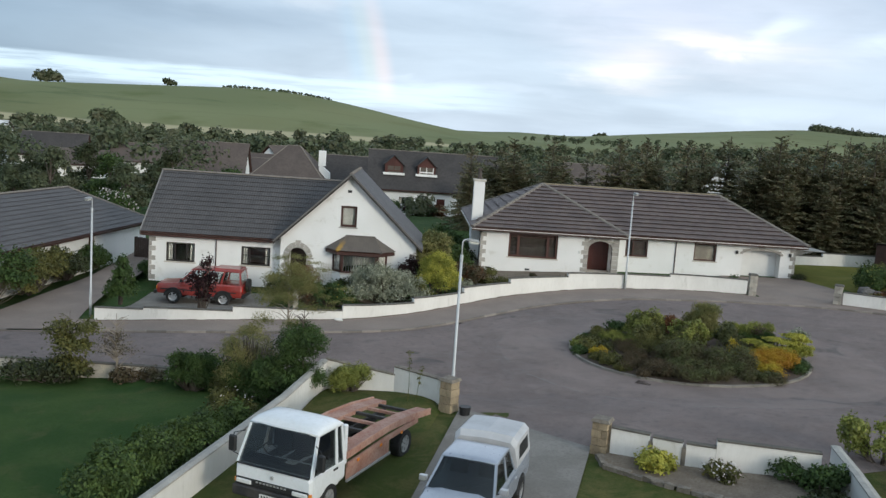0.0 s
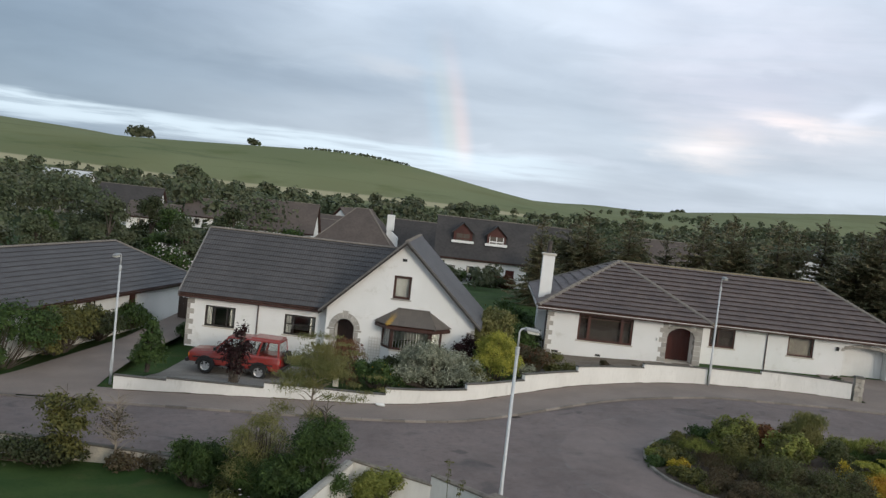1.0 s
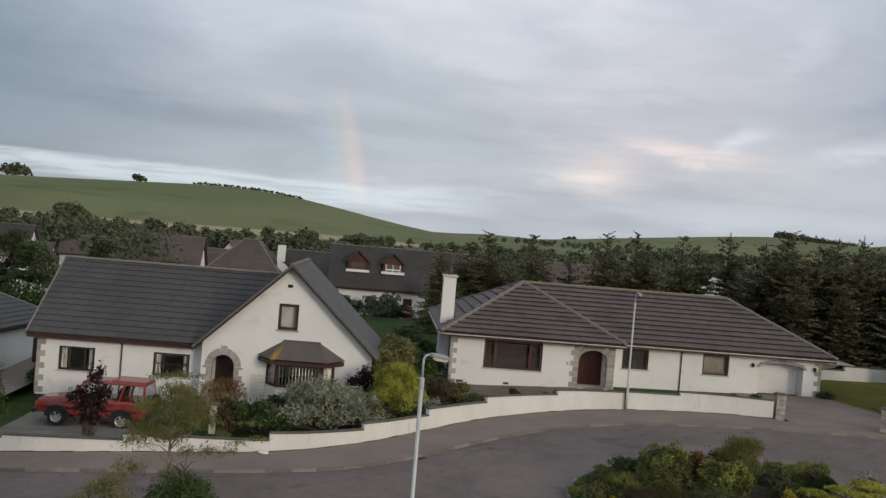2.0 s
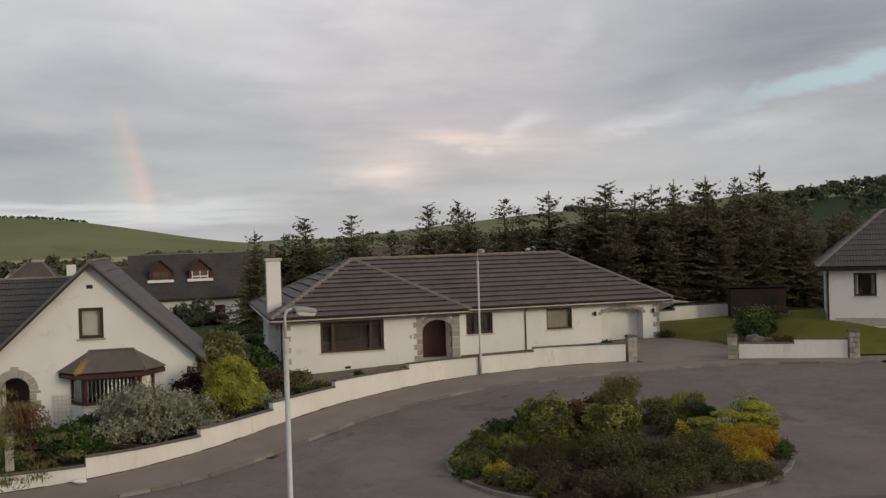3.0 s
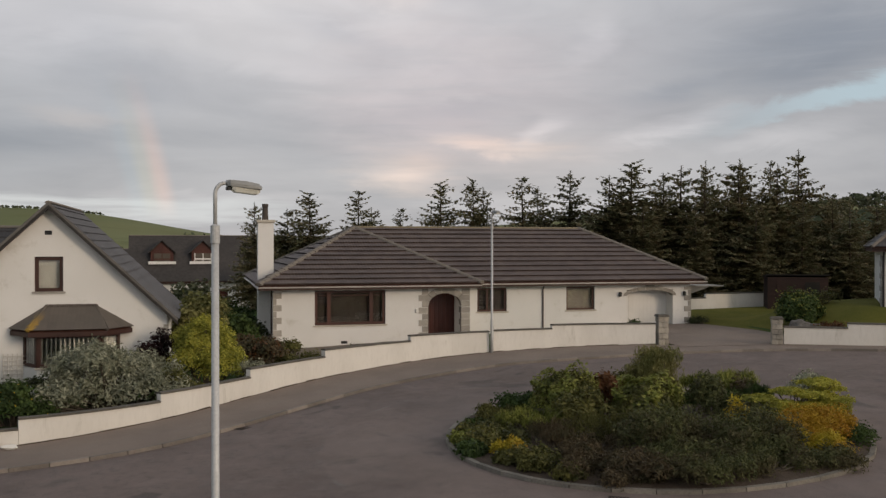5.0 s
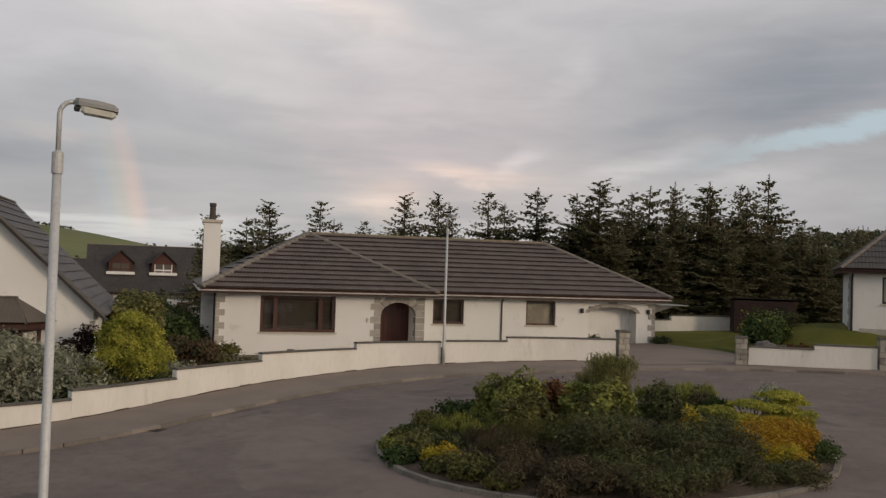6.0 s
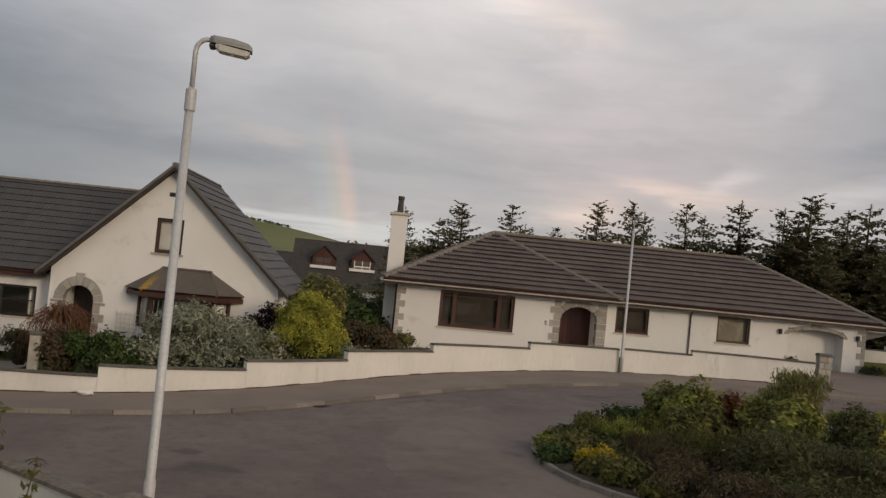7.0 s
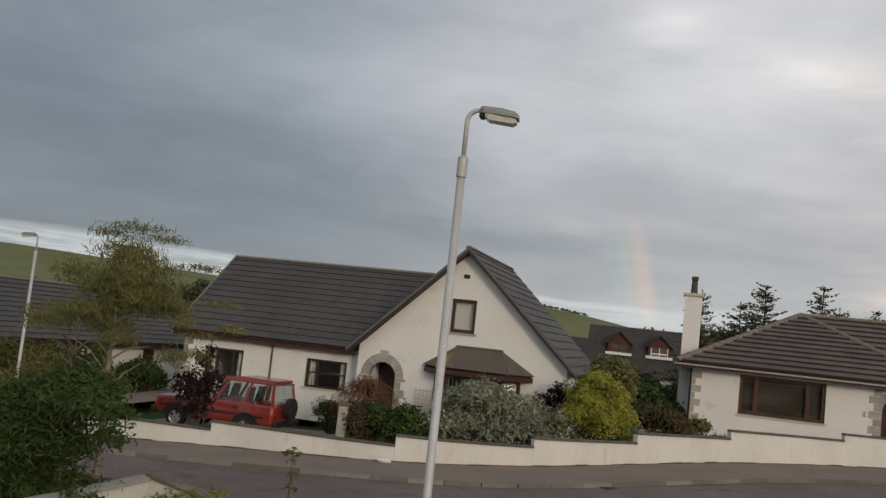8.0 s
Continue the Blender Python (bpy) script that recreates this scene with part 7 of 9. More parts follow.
def gabled_house_garden():
    g = "front garden shrubs"

    def put(x, y, *a, **k):
        return shrub("shrub", x, y, *a, group=g, **k)

    put(1.3, 45.6, clumps(31, 1.75, 0.8, 2.3, 22, 0.62) + [(q * 0.62 - 2.0, -0.75 + 0.12 * (q % 2), 0.45 + 0.2 * (q % 3), 0.55, 0.5, 0.6) for q in range(7)], "leaf_silver", 9500, 0.075, 31, "big silvery-leaved shrub spilling over the garden wall", aspect=0.35)
    put(4.0, 47.9, [(0, 0, 1.45, 1.0, 0.95, 1.15), (0.5, -0.5, 0.9, 0.75, 0.7, 0.85), (-0.45, 0.1, 1.75, 0.6, 0.6, 0.62), (0.5, 0.1, 1.85, 0.5, 0.5, 0.5), (0.0, -0.3, 2.3, 0.5, 0.5, 0.4), (-0.6, -0.5, 1.1, 0.6, 0.5, 0.55), (0.9, -0.2, 1.2, 0.5, 0.5, 0.5)], "leaf_lime", 9500, 0.055, 32, "rounded golden-lime conifer beside the house", aspect=0.35, hollow=0.6, lump=0.18)
    put(3.75, 53.8, clumps(33, 0.95, 0.8, 3.1, 20, 0.6), "leaf_willow", 6400, 0.08, 33, "tall olive-green shrub tree between the two houses")
    put(6.0, 50.6, clumps(34, 0.7, 0.6, 1.5, 9, 0.5), "leaf_brown", 2200, 0.07, 34, "dull brown shrub with rusty shoots beside the bungalow", extra=[("leaf_rust", 700, 0.06, clumps(34, 0.7, 0.6, 1.5, 9, 0.5))])
    put(7.5, 51.3, clumps(35, 0.8, 0.6, 1.15, 8, 0.45), "leaf_olive", 2000, 0.06, 35, "low olive shrub by the bungalow corner")
    put(-1.7, 45.0, clumps(36, 1.0, 0.7, 1.45, 12, 0.5), "leaf_green", 3000, 0.065, 36, "loose green shrub with yellow flowers behind the garden wall", extra=[("leaf_gold", 70, 0.045, clumps(36, 1.0, 0.7, 1.45, 12, 0.5))])
    put(-2.9, 45.2, clumps(49, 0.5, 0.5, 1.3, 8, 0.42), "leaf_brown", 1800, 0.06, 49, "rusty brown shrub behind the garden wall", extra=[("leaf_rust", 500, 0.06, clumps(49, 0.5, 0.5, 1.3, 8, 0.42))])
    weeping_shrub(-3.6, 46.3, g)
    put(-4.9, 46.9, clumps(38, 0.5, 0.5, 1.3, 7, 0.4), "leaf_dark", 900, 0.09, 38, "dark strap-leaved shrub near the parked car", aspect=0.2)
    put(2.3, 49.2, clumps(39, 0.6, 0.3, 2.75, 8, 0.42), "leaf_purple", 1300, 0.06, 39, "thin purple-leaved shrub against the gable")
    put(-8.45, 43.8, [(0, 0, 1.15, 0.65, 0.6, 0.75), (0.4, 0.1, 1.6, 0.4, 0.4, 0.5), (-0.4, 0, 1.5, 0.4, 0.4, 0.5), (0.1, 0, 2.2, 0.28, 0.3, 0.5), (0.35, 0, 2.5, 0.2, 0.2, 0.4), (0.0, 0, 0.6, 0.45, 0.4, 0.5)], "leaf_purple", 780, 0.085, 40, "dark purple-leaved shrub in front of the red car", lump=0.5)
    put(-13.0, 44.6, [(0, 0, 0.7, 0.85, 0.75, 0.8), (0.1, 0, 1.5, 0.55, 0.5, 0.8), (0.1, 0, 2.2, 0.3, 0.3, 0.5)], "leaf_green", 1900, 0.075, 41, "pointed bushy green shrub at the corner of the drive")
    put(5.4, 49.2, clumps(42, 0.5, 0.5, 0.9, 4, 0.45), "leaf_silver", 700, 0.05, 42, "low grey-green shrub near the garden wall")
    put(-0.6, 48.6, clumps(43, 0.9, 0.4, 1.0, 5, 0.45), "leaf_dark", 1000, 0.06, 43, "dark shrub below the bay window")
    put(3.2, 45.6, clumps(44, 0.5, 0.4, 1.3, 4, 0.5), "leaf_olive", 900, 0.06, 44, "olive shrub at the end of the silver one")
    put(5.0, 55.6, clumps(45, 1.0, 1.2, 2.2, 8, 0.8), "leaf_green", 2200, 0.09, 45, "dark evergreen shrub between the two houses")
    put(5.9, 58.3, clumps(46, 0.5, 1.3, 1.5, 9, 0.6), "leaf_dark", 1900, 0.08, 46, "dark evergreen shrub beside the bungalow wall")
    put(3.7, 58.6, clumps(47, 1.1, 1.2, 2.4, 12, 0.7), "leaf_olive", 2600, 0.09, 47, "loose olive shrub in the gap between the two houses")
    put(5.0, 63.5, clumps(48, 1.2, 1.6, 2.4, 12, 0.75), "leaf_green", 2600, 0.09, 48, "green shrub beside the bungalow's side wall")
    # trellis
    t = thing("trellis", (-2.95, 50.1, G(-2.95, 50.1)), "pale square-lattice trellis against the white gable", "trellis", rz=0)
    for i in range(6):
        bm = bmesh.new()
        box(bm, (i * 0.155, -0.02, 0.2), (i * 0.155 + 0.035, 0.0, 1.55))
        part("upright", bm, "trellis", t)
    for i in range(8):
        bm = bmesh.new()
        box(bm, (0, -0.042, 0.32 + i * 0.16), (0.81, -0.021, 0.32 + i * 0.16 + 0.035))
        part("lath", bm, "trellis", t)
    # garden post and urn
    t = thing("stone_post", (-3.65, 44.6, G(-3.65, 44.6)), "square pale stone post at a garden path", "post", rz=10)
    bm = bmesh.new()
    box(bm, (-0.14, -0.14, -0.05), (0.14, 0.14, 1.15), 0.02)
    part("shaft", bm, "pillar", t)
    bm = bmesh.new()
    box(bm, (-0.18, -0.18, 1.15), (0.18, 0.18, 1.24), 0.02)
    part("cap", bm, "coping", t)


def west_garden():
    g = "shrubs by the west drive"
    for i, (x, y, w, d, h, m) in enumerate([(-19.8, 43.0, 2.0, 1.2, 3.1, "leaf_green"), (-18.9, 47.2, 0.9, 1.6, 2.5, "leaf_olive"), (-22.6, 41.8, 1.8, 1.2, 2.2, "leaf_green"), (-18.6, 51.6, 0.7, 1.6, 1.9, "leaf_dark"), (-18.4, 55.6, 0.6, 1.2, 1.6, "leaf_green"), (-25.5, 41.2, 1.6, 1.2, 1.8, "leaf_dark")]):
        shrub("shrub", x, y, clumps(60 + i, w, d, h, 18, 0.75), m, 4600, 0.085, 60 + i, "loose green shrub border along the concrete drive", group=g)
    shrub("shrub", -14.2, 54.8, clumps(70, 0.5, 0.6, 1.1, 5, 0.5), "leaf_green", 900, 0.07, 70, "small green shrub at the house corner", group=g)


def near_garden():
    """Hedge, trees and borders of the lawn next to the camera's plot."""
    g = "near garden plants"
    shrub("hedge_shrub", -3.85, 21.6, [(0, 0, 0.55, 0.8, 1.1, 0.7), (0.5, 1.5, 0.5, 0.7, 0.9, 0.6), (-0.4, -1.5, 0.62, 0.85, 1.1, 0.78), (1.0, 3.0, 0.42, 0.5, 0.8, 0.5), (-0.85, -3.1, 0.7, 0.95, 1.2, 0.88)], "leaf_hedge", 10500, 0.055, 80, "dense clipped green hedge along the dividing wall", group=g)
    shrub("shrub", -3.2, 25.7, clumps(81, 0.6, 1.0, 0.8, 7, 0.4), "leaf_olive", 1900, 0.05, 81, "low border plants along the dividing wall", group=g, extra=[("flower", 22, 0.05, [(0, 0.2, 0.5, 0.7, 1.1, 0.35)])])
    shrub("shrub", -2.1, 27.8, clumps(82, 0.5, 0.8, 1.0, 6, 0.45), "leaf_green", 1900, 0.06, 82, "green border plants at the wall corner", group=g, aspect=0.2)
    shrub("shrub", 0.45, 28.35, clumps(83, 0.5, 0.2, 1.1, 16, 0.33), "leaf_fresh", 3800, 0.06, 83, "yellow-green shrub in the corner of the grass plot", group=g, aspect=0.28, z=G(0.45, 28.35) + 0.24)
    shrub("shrub", -5.6, 30.3, clumps(84, 0.8, 0.5, 1.25, 7, 0.55), "leaf_green", 2200, 0.085, 84, "broad-leaved green shrub at the lawn's edge", group=g, aspect=0.3)
    shrub("shrub", -11.2, 30.6, clumps(85, 1.4, 0.6, 1.0, 7, 0.6), "leaf_dark", 1700, 0.07, 85, "dark low shrubs along the front of the lawn", group=g)
    shrub("shrub", -15.5, 30.6, clumps(86, 1.8, 0.6, 0.9, 8, 0.6), "leaf_dark", 1700, 0.07, 86, "dark low shrubs along the front of the lawn", group=g)
    shrub("shrub", -3.9, 29.5, clumps(87, 0.7, 0.5, 0.9, 6, 0.45), "leaf_olive", 1700, 0.075, 87, "arching grassy plants at the lawn's edge", group=g, aspect=0.15)
    shrub("shrub", -7.6, 30.7, clumps(88, 0.9, 0.4, 0.6, 6, 0.4), "leaf_brown", 900, 0.06, 88, "brown heathery edge planting by the lawn", group=g)
    # right-hand bed
    for i, (x, y, w, d, h, m, label) in enumerate([(9.85, 21.5, 0.22, 0.2, 0.65, "leaf_lime", "small yellow-green shrub before the white wall"), (13.75, 20.2, 0.6, 0.7, 0.9, "leaf_green", "green shrub in the corner of the bed"), (13.7, 18.9, 0.5, 0.6, 0.6, "leaf_dark", "dark shrub in the walled bed"), (16.7, 22.2, 0.7, 0.7, 1.25, "leaf_fresh", "leafy shrub beyond the side wall"), (16.9, 20.0, 0.9, 0.9, 1.2, "leaf_green", "leafy shrub beyond the side wall")]):
        shrub("shrub", x, y, clumps(90 + i, w, d, h, 5, 0.42), m, 1500, 0.06, 90 + i, label, group=g)
    shrub("shrub", 11.3, 20.9, clumps(97, 0.35, 0.3, 0.55, 5, 0.3), "leaf_olive", 800, 0.05, 97, "white-blossomed low shrub in the walled bed", group=g, extra=[("flower", 220, 0.055, clumps(97, 0.35, 0.3, 0.6, 5, 0.32))])
    # bed and grass edging
    bm = bmesh.new()
    rows = []
    for x in np.linspace(8.3, 14.2, 9):
        y1 = ramp(x, [8.3, 11.45, 14.3], [22.9, 21.5, 20.8])
        y0 = ramp(x, [8.3, 10, 11, 14.3], [21.7, 20.2, 19.4, 17.6])
        rows.append([bm.verts.new((x, y, G(x, y) + 0.05)) for y in (y0, y0 * 0.5 + y1 * 0.5, y1)])
    for p, q in zip(rows, rows[1:]):
        for j in range(2):
            bm.faces.new((p[j], q[j], q[j + 1], p[j + 1]))
    tagged(part("planting_bed", bm, "stony"), "bare brown soil bed below the white wall", "garden bed", kind="structure")
    edging = thing("bed_edging", (10, 20.2, G(10, 20.2)), "row of rough lichened stones edging a walled garden bed", "stone edging")
    rng = np.random.default_rng(12)
    line = [(8.32, 22.5), (8.3, 21.7), (10, 20.2), (11, 19.4), (14.2, 17.6)]
    for (ax, ay), (bx, by) in zip(line, line[1:]):
        span = math.hypot(bx - ax, by - ay)
        u = Vector((bx - ax, by - ay, 0)) / span
        n = Vector((u.y, -u.x, 0))
        q = 0.0
        while q < span - 0.15:
            L = rng.uniform(0.26, 0.46)
            o = Vector((ax, ay, 0)) + u * q
            bm = bmesh.new()
            z = G(o.x, o.y)
            w, hgt = rng.uniform(0.14, 0.24), rng.uniform(0.07, 0.14)
            v = obox(bm, (o.x, o.y, z), u, n, (L - 0.02, w, hgt + 0.08), (0, -w / 2, -0.08))
            for p in bm.verts:
                p.co += Vector(rng.uniform(-0.025, 0.025, 3))
            part("stone", bm, "rough_coping", edging)
            q += L


def sapling(name, x, y, blobs, mat, n, size, seed, label, h, bark="palebark", lean=(0, 0), twigs=14, arm=0.34, girth=0.014, **kw):
    """A small thin-crowned tree: trunk, limbs and loose foliage."""
    z = G(x, y)
    t = thing(name, (x, y, z), label, "tree", rz=0)
    rng = np.random.default_rng(seed)
    bm = bmesh.new()
    top = Vector((lean[0], lean[1], h))
    trunk = [Vector((0, 0, -0.1)), top * 0.3 + Vector((0.05, 0, 0)), top * 0.65 + Vector((-0.04, 0.05, 0)), top]
    w = girth * h
    tube(bm, trunk, [w, w * 0.8, w * 0.5, 0.008], 8)
    tr = part("trunk", bm, bark, t, smooth=True)
    bm = bmesh.new()
    for i in range(twigs):
        s = rng.uniform(0.18, 0.9) if arm > 0.3 else rng.uniform(0.5, 0.9)
        a = Vector((0, 0, -0.1)).lerp(top, s)
        w, L = rng.uniform(0, 6.28), (1.1 - 0.7 * s) * h * arm
        b = a + Vector((math.cos(w) * L, math.sin(w) * L, L * rng.uniform(0.3, 0.9)))
        c = a.lerp(b, 0.5) + Vector((0, 0, 0.08))
        q = min(1.0, girth / 0.014)
        tube(bm, [a, c, b], [0.02 * q, 0.013 * q, 0.004 * q], 5)
    part("branchwork", bm, bark, t)
    part("crown", leaf_mesh("crown", blobs, n, size, seed, **kw), mat, t)
    return t


def weed(x, y, h, lean, tufts, seed, label):
    """A single wiry stalk with a few leaves near its tip."""
    t = thing("tall_weed", (x, y, G(x, y)), label, "weed", rz=0)
    bm = bmesh.new()
    tube(bm, [(0, 0, -0.05), (lean[0] * 0.3 + 0.02, 0.01, h * 0.4), (lean[0] * 0.7, -0.01, h * 0.75), (lean[0], lean[1], h)], [0.012, 0.01, 0.008, 0.004], 6)
    part("stalk", bm, "leaf_olive", t)
    part("leaves", leaf_mesh("leaves", tufts, 60, 0.055, seed, hollow=0.3, aspect=0.3), "leaf_olive", t)


def near_trees():
    willow = [(p[0], p[1], p[2] + 2.9, *p[3:]) for p in clumps(101, 0.75, 0.7, 2.0, 22, 0.45)] + [(0.9, -0.1, 3.9, 0.5, 0.25, 0.16), (1.25, -0.15, 3.6, 0.3, 0.2, 0.14), (-1.1, 0.2, 3.6, 0.5, 0.3, 0.2), (0.6, -0.8, 3.3, 0.3, 0.4, 0.16), (-0.3, 0.8, 3.2, 0.3, 0.4, 0.2), (1.1, 0.5, 4.5, 0.4, 0.3, 0.12), (1.7, -0.3, 3.45, 0.35, 0.2, 0.12), (1.5, 0.0, 3.15, 0.3, 0.2, 0.2), (0.9, 0.3, 3.0, 0.4, 0.3, 0.3), (-0.9, -0.3, 2.6, 0.5, 0.4, 0.4), (0.2, -0.4, 2.5, 0.5, 0.4, 0.4), (0.2, 0.0, 5.0, 0.6, 0.35, 0.16), (0.85, -0.2, 4.85, 0.4, 0.25, 0.12), (-0.4, 0.1, 4.9, 0.4, 0.3, 0.18), (0.1, -0.1, 4.6, 0.55, 0.4, 0.35), (1.9, -0.2, 3.95, 0.4, 0.2, 0.1), (2.2, -0.3, 3.6, 0.3, 0.2, 0.1)]
    sapling("young_tree", -2.0, 29.8, willow, "leaf_willow", 15000, 0.062, 101, "tall thin willow-like young tree with a wispy pale crown", 4.6, aspect=0.15, droop=0.8, hollow=0.1, twigs=22, arm=0.2)
    shrub("shrub", -3.2, 28.5, clumps(102, 0.75, 0.55, 2.7, 26, 0.45), "leaf_willow", 4300, 0.075, 102, "loose pale willow bush behind the dividing wall", group="near garden plants", aspect=0.15, droop=0.5, hollow=0.1)
    sapling("young_tree", -1.2, 27.9, clumps(103, 0.55, 0.55, 2.9, 30, 0.46), "leaf_green", 17000, 0.055, 103, "feathery green young tree beside a pale one", 3.3, "bark", aspect=0.3, hollow=0.15, twigs=24, arm=0.22)
    sapling("young_tree", -10.3, 30.6, clumps(104, 0.7, 0.6, 2.7, 14, 0.5), "leaf_olive", 4200, 0.065, 104, "bushy yellow-green young tree at the lawn's edge", 2.7, "bark", hollow=0.2)
    sapling("young_tree", -8.6, 30.7, clumps(105, 0.6, 0.5, 2.4, 8, 0.5), "leaf_brown", 700, 0.04, 105, "bare twiggy young tree with few leaves", 2.6, "palebark", hollow=0.1, twigs=46)
    shrub("shrub", -2.8, 28.2, clumps(107, 0.9, 0.5, 1.4, 16, 0.45), "leaf_green", 5600, 0.085, 107, "strappy green bush behind the dividing wall", group="near garden plants", aspect=0.16)
    shrub("shrub", -1.95, 27.6, clumps(109, 0.55, 0.5, 1.6, 15, 0.45), "leaf_green", 5600, 0.065, 109, "green bush at the corner of the garden walls", group="near garden plants", aspect=0.3)
    shrub("shrub", -5.4, 29.6, clumps(108, 0.7, 0.4, 1.5, 12, 0.45), "leaf_green", 3600, 0.09, 108, "ferny green bush at the lawn's edge", group="near garden plants", aspect=0.2)
    # slender weed stalk by the near wall
    for x, y, h, lean, seed, label in ((2.57, 26.85, 2.0, (-0.02, 0.0), 106, "thin leafy weed standing above the grass plot"), (2.8, 26.8, 1.5, (0.2, 0.0), 107, "thin leaning weed beside the white wall")):
        top = [(lean[0] * q / h + 0.02 * math.sin(q * 9), 0.02 * math.cos(q * 7), q, 0.1, 0.1, 0.05) for q in (h - 0.05, h - 0.16, h - 0.3, h - 0.44, h - 0.62)]
        weed(x, y, h, lean, top, seed, label)



def broadleaf(x, y, h, w, mat, seed):
    """A garden tree: trunk, limbs and an uneven crown of leaf clumps."""
    t = thing("garden_tree", (x, y, H(x, y) - 0.1), "tall broad-leaved garden tree beyond the near houses", "tree", "garden trees beyond the houses", rz=0)
    rng = np.random.default_rng(seed)
    bm = bmesh.new()
    tube(bm, [(0, 0, -0.2), (0.1, 0.05, h * 0.3), (-0.05, 0.1, h * 0.62), (0.05, 0, h * 0.85)], [0.2, 0.15, 0.09, 0.03], 8)
    part("trunk", bm, "bark", t, smooth=True)
    bm = bmesh.new()
    blobs = []
    for i in range(15):
        s = rng.uniform(0.3, 0.95)
        a = i * 2.4 + rng.uniform(-0.4, 0.4)
        reach = w * math.sin(math.pi * min(0.25 + 0.75 * s, 0.96)) * rng.uniform(0.5, 1.0)
        e = Vector((math.cos(a) * reach, math.sin(a) * reach, h * s))
        tube(bm, [(0, 0, h * s * 0.6), Vector((0, 0, h * s * 0.75)).lerp(e, 0.5), e], [0.07, 0.045, 0.015], 5)
        q = w * rng.uniform(0.30, 0.48)
        blobs.append((e.x, e.y, e.z - q * 0.4, q, q, q * 0.85))
    part("branchwork", bm, "bark", t)
    part("crown", leaf_mesh("crown", blobs, 6500, 0.13, seed, hollow=0.35, aspect=0.6, lump=0.4), mat, t)


def west_trees():
    rng = random.Random(11)
    for i, (x, y, h) in enumerate(((-47, 86, 5.0), (-43, 92, 5.4), (-39.5, 84, 5.2), (-36, 90, 7.2), (-32.6, 84, 7.6), (-29.4, 91, 6.6), (-26, 86, 5.6), (-23.2, 92, 7.0), (-20.4, 86, 5.4), (-17.4, 93, 5.6), (-52, 94, 5.2), (-34.5, 99, 7.8), (-45, 104, 5.4), (-57, 88, 5.2), (-27.0, 101, 6.4))):
        broadleaf(x, y, h, h * rng.uniform(0.32, 0.42), ("farleaf", "leaf_green", "farleaf", "leaf_dark")[i % 4], 400 + i)


def bungalow_trees():
    """Rounded garden trees in the dip behind the long bungalow, lower before the two houses there."""
    rng = random.Random(23)
    for i in range(24):
        x = 9 + i * 2.0 + rng.uniform(-0.7, 0.7)
        y = (95, 103, 99, 107)[i % 4] + rng.uniform(-2, 2)
        top = rng.uniform(4.4, 6.2)
        if 19.5 < x < 28 or 36 < x < 43:
            top = rng.uniform(2.6, 3.8)
        h = top - H(x, y) + 0.1
        broadleaf(x, y, h, h * rng.uniform(0.34, 0.46), ("farleaf_b", "farleaf", "leaf_olive", "farleaf_b", "leaf_brown")[i % 5], 460 + i)


